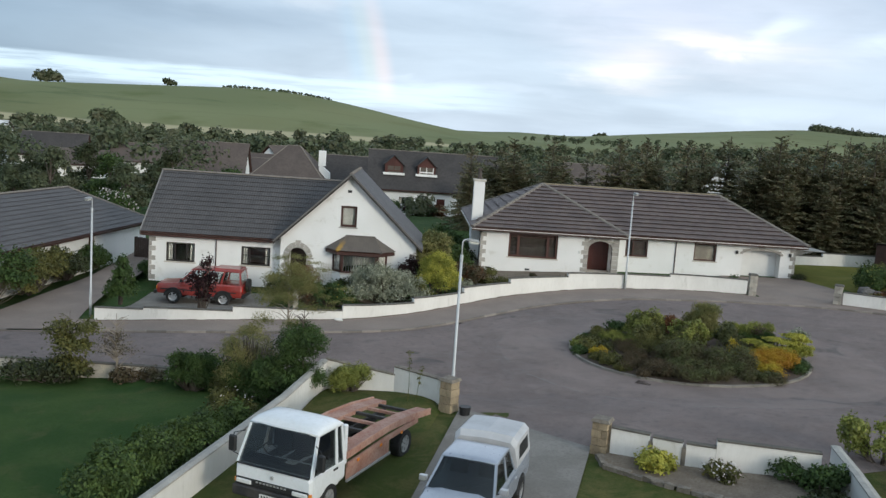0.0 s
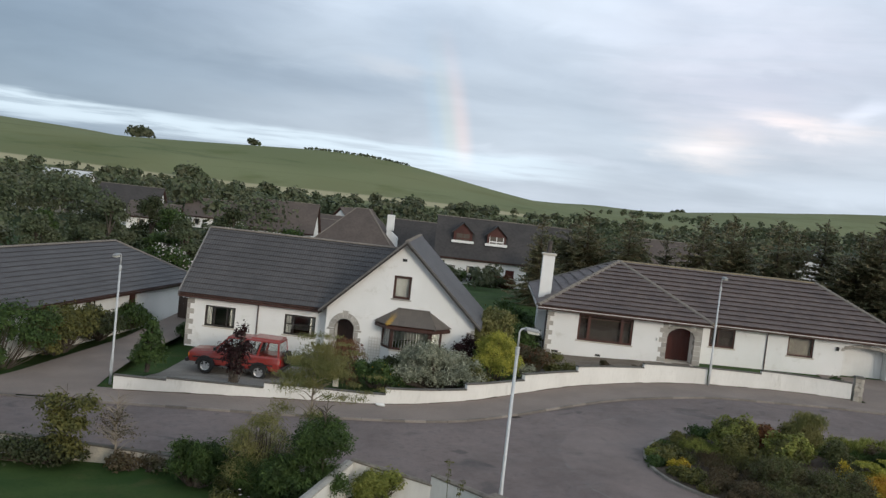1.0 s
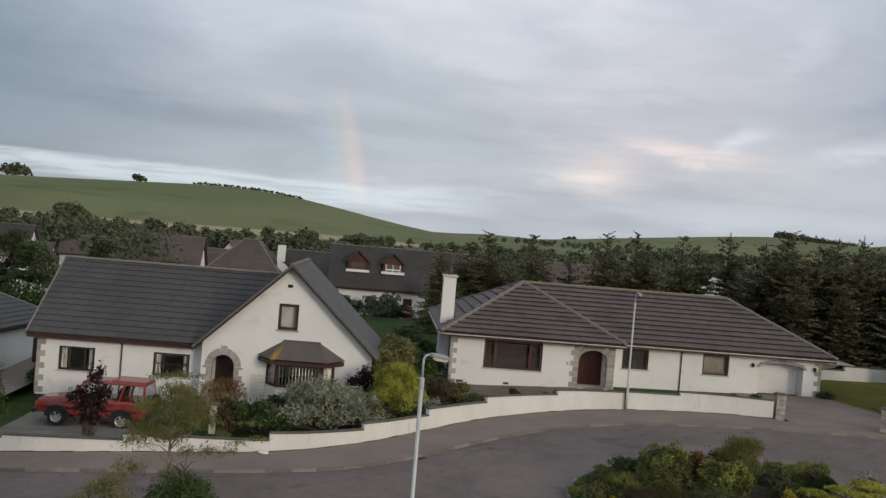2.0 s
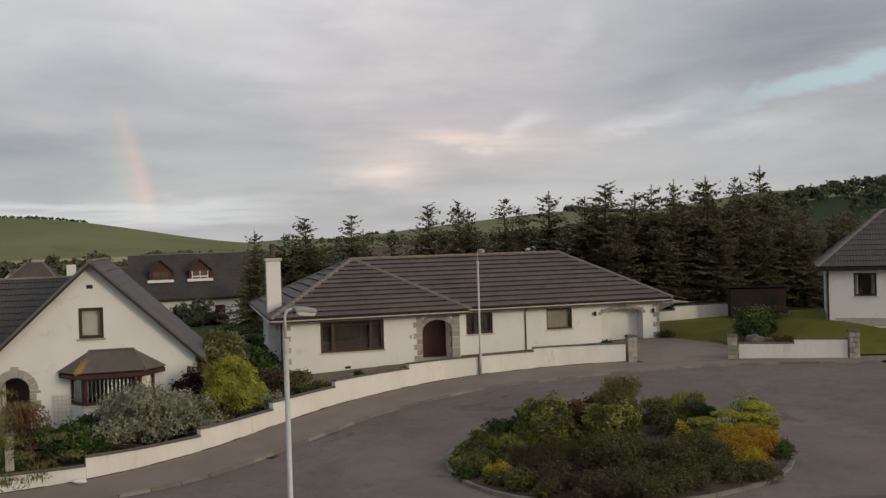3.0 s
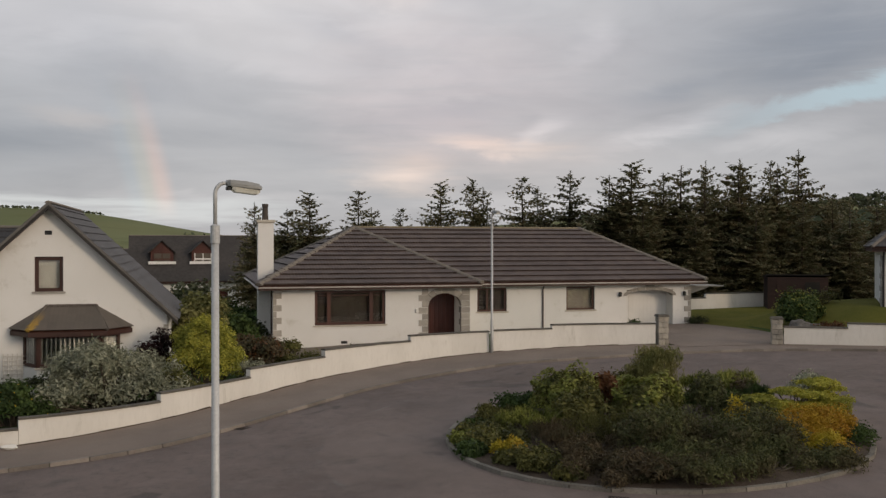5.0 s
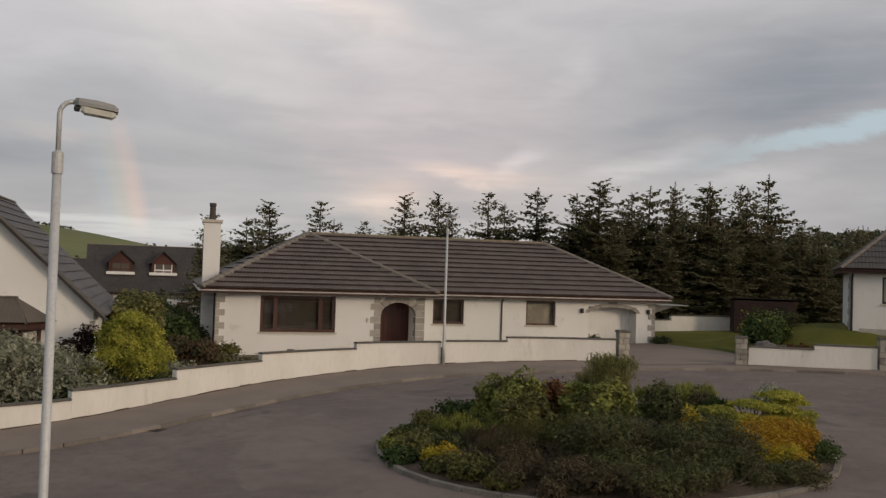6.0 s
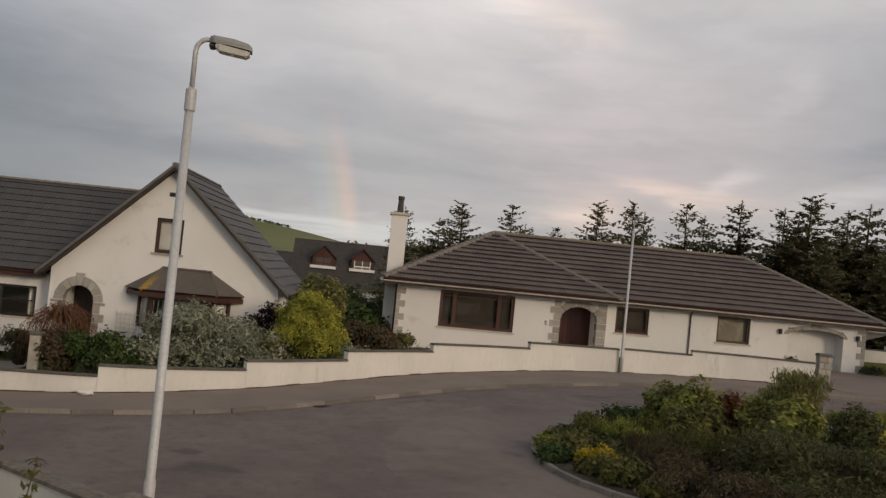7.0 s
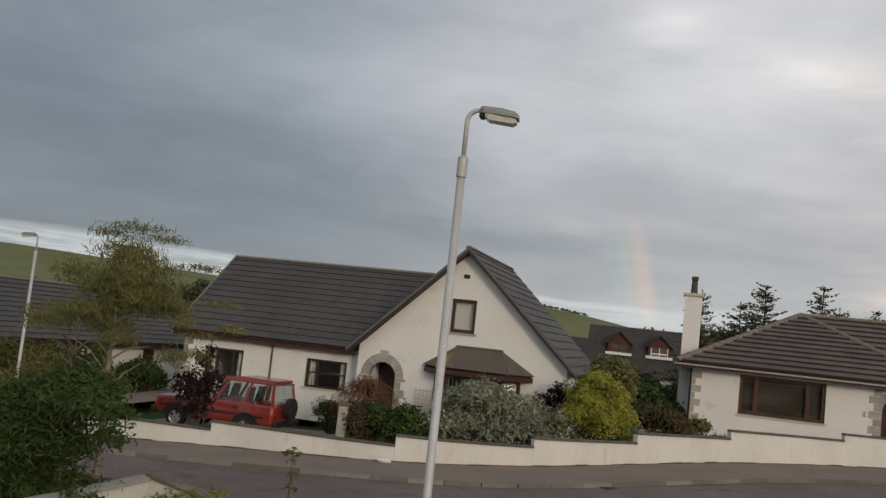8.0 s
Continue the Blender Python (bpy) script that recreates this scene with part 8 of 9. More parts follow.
def spruce_mesh(seed, h, wide):
    """A spruce: uneven tiers of boughs with many small needle sprays, open and upswept towards the tip."""
    rng = np.random.default_rng(seed)
    verts, faces, limbs = [], [], []
    lean = rng.uniform(0, 6.283, 3)

    def lobe(w, k):
        return 1 + 0.18 * math.sin(w + lean[0] + k) + 0.14 * math.sin(2 * w + lean[1] - k * 0.7)

    k = 0.3
    while k < h - 0.25:
        f = k / h
        reach = (wide * (1 - f) ** 0.6 + 0.1)
        for i in range(int(rng.integers(5, 8)) if f > 0.75 else int(rng.integers(8, 12))):
            w = rng.uniform(0, 6.283)
            limbs.append((k + rng.normal() * 0.13, reach * lobe(w, k) * rng.uniform(0.55, 1.12), w, -0.25 + 0.75 * f ** 1.5 + rng.normal() * 0.12))
        k += rng.uniform(0.26, 0.5) if f > 0.7 else rng.uniform(0.16, 0.3)
    up = np.array((0, 0, 1.0))
    for z, l, w, rise in limbs:
        d = np.array((math.cos(w), math.sin(w), 0))
        side = np.array((-d[1], d[0], 0))
        m = max(3, int(l / 0.2))
        for j in range(m):
            q = (j + rng.uniform(0.4, 1.0)) / m
            c = up * z + d * l * q + up * l * (rise * q - 0.16 * q * q + 0.18 * q ** 4)
            span = (0.24 * l * (1.1 - q) ** 0.8 + 0.15) * rng.uniform(0.5, 1.3)
            for sg in (-1, 1, 0):
                a = (side * sg + d * rng.uniform(0.3, 1.0) + up * rng.uniform(-0.45, 0.3))
                a = a / np.linalg.norm(a)
                b = np.cross(a, up + side * rng.uniform(-0.6, 0.6))
                b = b / (np.linalg.norm(b) + 1e-6) * rng.uniform(0.06, 0.12)
                L = span if sg else rng.uniform(0.16, 0.3)
                b0 = len(verts)
                verts += [c - b * 0.6, c + a * L * 0.45 - b, c + a * L, c + a * L * 0.45 + b]
                faces.append((b0, b0 + 1, b0 + 2, b0 + 3))
            if rng.uniform() < 0.6:
                hang = rng.uniform(0.1, 0.26)
                b0 = len(verts)
                verts += [c - d * 0.08, c + d * 0.1, c + d * 0.06 - up * hang + side * 0.04, c - d * 0.02 - up * hang * 0.8 - side * 0.04]
                faces.append((b0, b0 + 1, b0 + 2, b0 + 3))
    for i in range(26):
        z = h - 0.55 + 0.55 * i / 25
        w = rng.uniform(0, 6.283)
        d = np.array((math.cos(w), math.sin(w), 0.5))
        c = up * z
        b = np.array((-d[1], d[0], 0)) * 0.03
        b0 = len(verts)
        verts += [c - b, c + d * 0.13 - b * 0.5, c + d * 0.16, c + b]
        faces.append((b0, b0 + 1, b0 + 2, b0 + 3))
    me = bpy.data.meshes.new("boughs")
    me.from_pydata([tuple(v) for v in verts], [], faces)
    return me


def spruces():
    kinds = []
    for i, (h, w) in enumerate(((10.0, 2.7), (9.2, 3.1), (10.8, 2.9), (8.6, 2.6), (9.6, 3.3), (10.4, 2.5))):
        bm = bmesh.new()
        tube(bm, [(0, 0, -0.5), (0, 0, h * 0.5), (0, 0, h + 0.1)], [0.16, 0.09, 0.015], 7)
        trunk = bpy.data.meshes.new("trunk")
        bm.to_mesh(trunk)
        bm.free()
        kinds.append((h, trunk, spruce_mesh(200 + i, h, w)))
    rng = random.Random(5)
    spots = [(7.7, 82, 7.4), (12.3, 85.9, 8.35), (10.6, 88, 7.2), (15.8, 85.0, 8.5), (17.4, 88, 7.4), (19.5, 86, 7.2), (21.8, 82, 9.1), (24.2, 81.5, 9.3), (25.6, 83, 8.9), (27.5, 79.1, 9.35), (29.2, 81, 8.9), (30.7, 78.3, 9.95), (32.2, 74.5, 9.3), (33.4, 73.5, 10.15), (34.6, 77, 9.3), (36.1, 73.2, 9.5), (37.6, 74, 10.1), (38.4, 71.5, 9.4), (39.6, 73.5, 10.5), (41.2, 71.5, 9.9), (42.7, 73.5, 10.7), (44.3, 72, 10.2), (45.6, 74.5, 10.6), (47.4, 73.5, 11.5), (49.0, 71.5, 10.4), (50.6, 74, 9.5), (52.5, 71, 9.6), (55, 72, 9.2), (57.5, 69, 9.6), (60, 70, 9.0), (63, 66, 9.4), (66, 65, 9.0), (69, 61, 9.5), (72, 59, 9.0), (40.2, 68.6, 7.2), (43.5, 68.0, 7.6), (46.8, 67.2, 7.4), (50.0, 66.2, 7.8), (53.5, 65, 7.4), (57, 63, 7.6), (36.5, 70.0, 6.8), (33.2, 70.8, 7.0)]
    for i in range(26):
        x = 8 + i * 1.5 + rng.uniform(-0.5, 0.5)
        spot = (x, ramp(x, [8, 30, 45, 72], [85, 79, 74.5, 64]) + rng.uniform(-1.5, 2.5), ramp(x, [8, 14, 30, 45, 72], [5.4, 5.8, 6.8, 8.0, 8.0]) + rng.uniform(-1.0, 0.9))
        if x > 33:
            spots.append(spot)
    for i in range(30):
        x = 19 + i * 1.75
        spot = (x + rng.uniform(-0.6, 0.6), ramp(x, [19, 30, 45, 72], [88, 82, 77, 66]) + rng.uniform(-1.5, 1.5), ramp(x, [19, 30, 45, 72], [7.2, 8.2, 9.2, 8.6]) + rng.uniform(-0.8, 0.6))
        if x > 36:
            spots.append(spot)
    for x, y, top in spots:
        if x > 47.6:
            top = min(top, 7.7 + 0.35 * math.sin(x * 3.1))
        h, trunk, boughs = kinds[rng.randrange(6)]
        z = H(x, y) - 0.2
        t = thing("spruce", (x, y, z), "tall dark spruce in a dense shelter belt", "tree", "spruces behind the bungalow", rz=0)
        s = (top + 0.55 - z) / (h + 0.1)
        k = max(s, 0.8) * rng.uniform(0.95, 1.4)
        t.scale = (k, k * rng.uniform(0.85, 1.15), s)
        t.rotation_euler = (rng.uniform(-0.03, 0.03), rng.uniform(-0.03, 0.03), rng.uniform(0, 6.28))
        part("trunk", trunk, "bark", t)
        part("crown", boughs, "needle", t)


def far_woods():
    """Woods and hedgerows of the valley, too far to count."""
    rng = np.random.default_rng(77)
    blobs = []

    def tree(x, y, h):
        z = H(x, y)
        r = h * rng.uniform(0.36, 0.5)
        blobs.append((x, y, z + h * 0.22, r * 0.8, r * 0.8, h * 0.26))
        for _ in range(3):
            q = r * rng.uniform(0.6, 0.95)
            blobs.append((x + rng.uniform(-r, r) * 0.5, y + rng.uniform(-r, r) * 0.5, z + h * rng.uniform(0.42, 0.72), q, q, q * 0.95))

    for _ in range(900):
        y = 96 + 470 * rng.uniform() ** 1.25
        x = rng.uniform(-0.62, 0.95) * (y + 20)
        if (100 < y < 200 and -75 < x < 16 and rng.uniform() < 0.85) or (y < 126 and x < 60):
            continue
        if noise.noise((x * 0.018, y * 0.018, 3)) < -0.22:
            continue
        tree(x, y, rng.uniform(5.5, 10.5))
    for _ in range(170):
        x = rng.uniform(-90, 130)
        y = 92 + rng.uniform(0, 26)
        if -14 < x < 18:
            y = 98 + rng.uniform(0, 10)
            tree(x, y, rng.uniform(2.2, 3.6))
        else:
            tree(x, y, rng.uniform(2.6, 4.6) if x < 60 else rng.uniform(4.5, 8.0))
    # hedgerows on the slopes, and single trees on the skyline
    for y, lo, hi, h in ((575, -330, 130, 6), (560, 60, 420, 8), (800, 90, 500, 6), (1100, 150, 900, 8)):
        for x in np.cumsum(rng.uniform(0.5, 2.4, int((hi - lo) / h)) * h) + lo:
            if x < hi and noise.noise((x * 0.02, y, 0)) > -0.35:
                tree(x, y + 18 * math.sin(x * 0.02) + rng.uniform(-5, 5), h * rng.uniform(0.6, 1.2))
    lone, blobs[:] = list(blobs), []
    for x, y, h in ((-372, 900, 13), (-365, 903, 15), (-357, 900, 12), (-248, 900, 8.5), (-243, 903, 6), (398, 2000, 9), (408, 1996, 11), (418, 1995, 11), (-217, 620, 11), (-211, 624, 12), (-205, 622, 8), *[(q, 2000 + 9 * math.sin(q), (1080 - q) * 0.05 + 14 + 4 * math.sin(q * 2.7)) for q in range(890, 1080, 6)], *[(q, 893 + 4 * math.sin(q), 1.7 + 0.5 * math.sin(q * 1.7)) for q in range(-190, -85, 2)]):
        z = H(x, y) - (h * 0.28 if y > 1500 else 0.0)
        blobs.append((x, y, z + h * 0.36, h * 0.48, h * 0.48, h * 0.5))
        blobs.append((x + h * 0.3, y, z + h * 0.22, h * 0.36, h * 0.36, h * 0.36))
    skyline = list(blobs)
    blobs[:] = lone
    for x in np.arange(335, 640, 6.0):
        tree(x, 478 + 10 * math.sin(x * 0.05), rng.uniform(7, 11))
    big = [b for b in blobs if b[1] > 330]
    mid = [b for b in blobs if 170 < b[1] <= 330]
    close = [b for b in blobs if b[1] <= 170]
    for some, n, size in ((close, 75000, 0.34), (mid, 60000, 0.62), (big, 60000, 1.1), (skyline, 30000, 1.7)):
        me = leaf_mesh("far_woods", some, n, size, 300 + len(some), hollow=0.7, aspect=0.7, lump=0.3)
        tagged(part("far_woods", me, "farleaf"), "dark green woods and hedgerows filling the valley", "woods", kind="stuff")


def dormer_house_garden():
    for i, (x, y, w, h, m) in enumerate(((-1.5, 119.5, 1.4, 2.4, "leaf_green"), (2.6, 118.5, 1.6, 2.2, "leaf_purple"), (5.2, 119, 1.0, 1.7, "leaf_rust"), (10.8, 118, 1.2, 1.9, "leaf_green"), (4.2, 116.5, 1.8, 1.8, "leaf_dark"))):
        shrub("shrub", x, y, clumps(140 + i, w, 0.8, h, 9, 0.9), m, 1700, 0.14, 140 + i, "bushy shrub in front of the far house", group="far garden shrubs", z=H(x, y))
    shrub("shrub", -25.4, 80, clumps(150, 1.5, 1.2, 3.4, 12, 1.0), "leaf_green", 2600, 0.13, 150, "tall shrub covered in white blossom behind a roof", group="far garden shrubs", extra=[("flower", 700, 0.12, clumps(150, 1.4, 1.1, 3.6, 9, 0.9))])
    parked_car(0.4, 121.3, 4, "silver car parked in front of the far house")
    broadleaf(12.6, 117, 7.0, 2.2, "farleaf", 420)
    broadleaf(15.6, 113, 6.4, 2.4, "leaf_green", 421)


def boulder(x, y, w, h, label):
    """A rough, lopsided rock."""
    t = thing("boulder", (x, y, H(x, y)), label, "rock", "garden boulders")
    bm = bmesh.new()
    bmesh.ops.create_icosphere(bm, subdivisions=3, radius=1.0)
    for v in bm.verts:
        n = v.co.normalized()
        q = 1 + 0.35 * noise.noise(n * 1.4 + Vector((x, y, 0))) + 0.12 * noise.noise(n * 4 + Vector((y, x, 3)))
        v.co = Vector((x + n.x * q * w, y + n.y * q * w * 0.8, H(x, y) + (n.z * q * 0.6 + 0.4) * h))
    part("stone", bm, "rock", t)


def parked_car(x, y, rz, label):
    """A small far-off hatchback standing side on."""
    z = H(x, y)
    t = thing("parked_car", (x, y, z), label, "car", rz=rz)
    bm = bmesh.new()
    for lo, hi, zl, zh, taper in ((-1.9, 1.9, 0.25, 0.85, 0.06), (-1.55, 0.95, 0.86, 1.42, 0.42)):
        hexa(bm, [(lo, -0.8, zl), (hi, -0.8, zl), (hi, 0.8, zl), (lo, 0.8, zl), (lo + taper * 0.6, -0.8 + taper * 0.3, zh), (hi - taper, -0.8 + taper * 0.3, zh), (hi - taper, 0.8 - taper * 0.3, zh), (lo + taper * 0.6, 0.8 - taper * 0.3, zh)])
    part("body", bm, "far_paint", t)
    for lo, hi in ((-1.3, -0.45), (-0.38, 0.55)):
        bm = bmesh.new()
        hexa(bm, [(lo, -0.815, 0.92), (hi, -0.815, 0.92), (hi, -0.76, 0.92), (lo, -0.76, 0.92), (lo + 0.05, -0.715, 1.32), (hi - 0.12, -0.715, 1.32), (hi - 0.12, -0.66, 1.32), (lo + 0.05, -0.66, 1.32)])
        part("side_window", bm, "black", t)
    for wx in (-1.2, 1.2):
        for wy in (-0.78, 0.62):
            bm = bmesh.new()
            tube(bm, [(wx, wy, 0.3), (wx, wy + 0.16, 0.3)], [0.3, 0.3], 16)
            part("tyre", bm, "black", t)


def bungalow_garden():
    g = "bungalow garden plants"
    shrub("shrub", 32.05, 52.9, [(0, 0, 0.8, 1.08, 1.0, 1.0), (-0.3, -0.3, 0.6, 0.7, 0.7, 0.7)], "leaf_green", 5200, 0.075, 120, "rounded broad green shrub beside the drive", group=g, z=H(31.3, 52.6), extra=[("leaf_fresh", 900, 0.07, [(0, 0, 0.8, 1.1, 1.02, 1.02)])])
    for x, y, w, h, label in ((30.95, 51.35, 0.55, 0.75, "dark grey boulder in front of a round shrub"), (31.5, 51.0, 0.42, 0.45, "pale grey boulder beside rust-brown plants"), (34.6, 56.0, 0.4, 0.5, "grey stone on the edge of the raised lawn")):
        boulder(x, y, w, h, label)
    shrub("shrub", 31.75, 50.5, clumps(128, 0.6, 0.3, 0.5, 6, 0.3), "leaf_rust", 1100, 0.05, 128, "low rust-brown plants behind the white wall", group=g, z=H(31.75, 50.5))
    shrub("shrub", 31.3, 50.0, clumps(121, 0.7, 0.4, 0.5, 6, 0.3), "leaf_olive", 1200, 0.05, 121, "low mixed plants behind the white wall", group=g, z=H(31.3, 50.0))
    shrub("shrub", 34.0, 54.5, clumps(122, 0.5, 0.7, 1.0, 5, 0.45), "leaf_olive", 900, 0.05, 122, "low shrub by the sloping path", group=g, z=H(34, 54.5))
    shrub("shrub", 23.0, 52.1, clumps(123, 0.3, 0.25, 1.35, 4, 0.3), "leaf_green", 500, 0.06, 123, "small climber behind the gate pillar", group=g)
    shrub("shrub", 29.3, 57.6, clumps(124, 0.35, 0.2, 0.5, 4, 0.25), "leaf_dark", 400, 0.05, 124, "small pot plants by the garage corner", group=g)
    shrub("shrub", 9.0, 50.6, clumps(125, 0.9, 0.5, 0.45, 8, 0.3), "leaf_olive", 1200, 0.05, 125, "low planting between wall and bungalow", group=g)
    shrub("shrub", 11.5, 54.0, clumps(126, 1.4, 0.5, 0.4, 6, 0.3), "leaf_brown", 900, 0.045, 126, "low brownish heathers before the bungalow", group=g)


west_trees()
bungalow_trees()
island()
gabled_house_garden()
west_garden()
near_garden()
near_trees()
bungalow_garden()
dormer_house_garden()
spruces()
far_woods()


# ---- vehicles: x forward, y left, z up, origin on the ground under the middle ----
def loft(bm, rings):
    vs = [[bm.verts.new(p) for p in r] for r in rings]
    n = len(vs[0])
    for a, b in zip(vs, vs[1:]):
        for j in range(n):
            bm.faces.new((a[j], a[(j + 1) % n], b[(j + 1) % n], b[j]))
    bm.faces.new(list(reversed(vs[0])))
    bm.faces.new(vs[-1])


def body_ring(x, w, z0, z1, crown=0.04, tuck=0.05):
    """Cross-section of a car body: tucked-in sills, a waist line, rounded shoulders."""
    zm = z0 + (z1 - z0) * 0.55
    half = [(w - tuck, z0), (w, z0 + 0.10), (w + 0.015, zm), (w - 0.01, z1 - 0.09), (w - 0.06, z1 - 0.015), (w * 0.5, z1 + crown * 0.8)]
    return [(x, -a, b) for a, b in half] + [(x, a, b) for a, b in reversed(half)]


def wheel(t, x, y, r, w, mat="alloy", spokes=5):
    """A wheel standing on the ground at x, with its outer face at y."""
    out = 1 if y > 0 else -1
    n, bm = 22, bmesh.new()
    prof = [(r * 0.62, 0.0), (r * 0.94, 0.0), (r, 0.03), (r, w - 0.03), (r * 0.94, w), (r * 0.62, w)]
    rows = [[bm.verts.new((x + math.cos(k * 2 * math.pi / n) * q, y - out * d, r + math.sin(k * 2 * math.pi / n) * q)) for q, d in prof] for k in range(n)]
    for k in range(n):
        a, b = rows[k], rows[(k + 1) % n]
        for j in range(len(prof)):
            bm.faces.new((a[j], a[(j + 1) % len(prof)], b[(j + 1) % len(prof)], b[j]))
    ty = part("wheel", bm, "tyre", t)
    bm = bmesh.new()
    ring = lambda q, d: [bm.verts.new((x + math.cos(k * 2 * math.pi / n) * q, y - out * d, r + math.sin(k * 2 * math.pi / n) * q)) for k in range(n)]
    a, b, c = ring(r * 0.64, 0.005), ring(r * 0.55, 0.03), ring(r * 0.52, 0.09)
    for p, q in ((a, b), (b, c)):
        for k in range(n):
            bm.faces.new((p[k], p[(k + 1) % n], q[(k + 1) % n], q[k]))
    bm.faces.new(c)
    for s in range(spokes):
        w0 = s * 2 * math.pi / spokes
        for side in (0,):
            d, e = Vector((math.cos(w0), 0, math.sin(w0))), Vector((-math.sin(w0), 0, math.cos(w0)))
            o = Vector((x, y - out * 0.02, r))
            pts = [o + d * q + e * m * 0.045 + Vector((0, -out * dd, 0)) for dd in (0.06, 0.0) for q, m in ((0.03, -1), (r * 0.56, -1), (r * 0.56, 1), (0.03, 1))]
            hexa(bm, pts)
    part("rim", bm, mat, ty)
    return ty


def cabin(t, zb, zt, xb0, xb1, xt0, xt1, wb, wt, posts, paint, roof_rise=0.07, post_w=0.05, rear_glass=True, bow=0.06, glass="carglass"):
    """Posts, roof and glass of a cab. Bottom ring at zb from xb0 to xb1, top ring at zt from xt0 to xt1; posts as fractions from rear to front."""
    low = lambda k, s: Vector((xb0 + (xb1 - xb0) * k, s * wb, zb))
    top = lambda k, s: Vector((xt0 + (xt1 - xt0) * k, s * wt, zt))
    L = xb1 - xb0
    for s in (-1, 1):
        inn = Vector((0, -s * 0.06, 0))
        for k in posts:
            d = post_w / L
            a, b = max(k - d, 0), min(k + d, 1)
            bm = bmesh.new()
            hexa(bm, [low(a, s), low(b, s), low(b, s) + inn, low(a, s) + inn, top(a, s), top(b, s), top(b, s) + inn, top(a, s) + inn])
            part("pillar", bm, paint, t)
        for k0, k1 in zip(posts, posts[1:]):
            a, b = k0 + post_w / L, k1 - post_w / L
            bm = bmesh.new()
            g = Vector((0, -s * 0.02, 0))
            hexa(bm, [low(a, s) + g, low(b, s) + g, low(b, s) + g * 1.4, low(a, s) + g * 1.4, top(a, s) + g, top(b, s) + g, top(b, s) + g * 1.4, top(a, s) + g * 1.4])
            part("side_window", bm, glass, t).visible_shadow = False
    for k, sg, want in ((1, 1, True), (0, -1, rear_glass)):
        if not want:
            continue
        bm = bmesh.new()
        n = 6
        rows = []
        for i in range(n + 1):
            q = -1 + 2 * i / n
            f = sg * bow * (1 - q * q)
            a, b = low(k, q * 0.94), top(k, q * 0.94)
            rows.append([bm.verts.new(p) for p in (a + Vector((f - sg * 0.01, 0, 0.0)), b + Vector((f * 0.7 - sg * 0.01, 0, 0)), b + Vector((f * 0.7 - sg * 0.018, 0, 0)), a + Vector((f - sg * 0.018, 0, 0)))])
        for p, q in zip(rows, rows[1:]):
            for j in range(4):
                bm.faces.new((p[j], p[(j + 1) % 4], q[(j + 1) % 4], q[j]))
        bm.faces.new(list(reversed(rows[0])))
        bm.faces.new(rows[-1])
        part("windscreen" if k else "rear_window", bm, glass, t).visible_shadow = False
    bm = bmesh.new()
    rings = []
    for k in (-0.012, -0.004, 0.03, 0.09, 0.2, 0.36, 0.55, 0.74, 0.88, 0.95, 0.985, 1.006, 1.014):
        x = xt0 + (xt1 - xt0) * k
        lift = max(0.06, 1 - abs(2 * min(max(k, 0), 1) - 1) ** 5) ** 0.6
        across = [(-math.cos(a) / abs(math.cos(a)) * abs(math.cos(a)) ** 0.55 if abs(math.cos(a)) > 1e-6 else 0.0, math.sin(a) ** 0.6) for a in [math.pi * q / 12 for q in range(1, 12)]]
        rings.append([(x, -wt - 0.012, zt - 0.035), (x, -wt - 0.008, zt)] + [(x, wt * u, zt + 0.005 + roof_rise * lift * v) for u, v in across] + [(x, wt + 0.008, zt), (x, wt + 0.012, zt - 0.035)])
    loft(bm, rings)
    return part("roof", bm, paint, t, smooth=True)


def seat(t, x, y, z, w=0.46):
    bm = bmesh.new()
    box(bm, (x - 0.22, y - w / 2, z), (x + 0.28, y + w / 2, z + 0.16), 0.03)
    hexa(bm, [(x - 0.3, y - w / 2, z + 0.1), (x - 0.16, y - w / 2, z + 0.1), (x - 0.16, y + w / 2, z + 0.1), (x - 0.3, y + w / 2, z + 0.1), (x - 0.42, y - w * 0.4, z + 0.85), (x - 0.32, y - w * 0.4, z + 0.85), (x - 0.32, y + w * 0.4, z + 0.85), (x - 0.42, y + w * 0.4, z + 0.85)])
    part("seat", bm, "black", t)


def mirror(t, x, y, z, mat="black", w=0.2, h=0.16):
    s = 1 if y > 0 else -1
    bm = bmesh.new()
    box(bm, (x - 0.05, min(y, y + s * w), z), (x + 0.05, max(y, y + s * w), z + h), 0.02)
    m = part("mirror", bm, mat, t)
    bm = bmesh.new()
    tube(bm, [(x, y - s * 0.12, z - 0.03), (x, y + s * 0.05, z + 0.04)], 0.014, 6)
    part("mirror_arm", bm, "black", m)


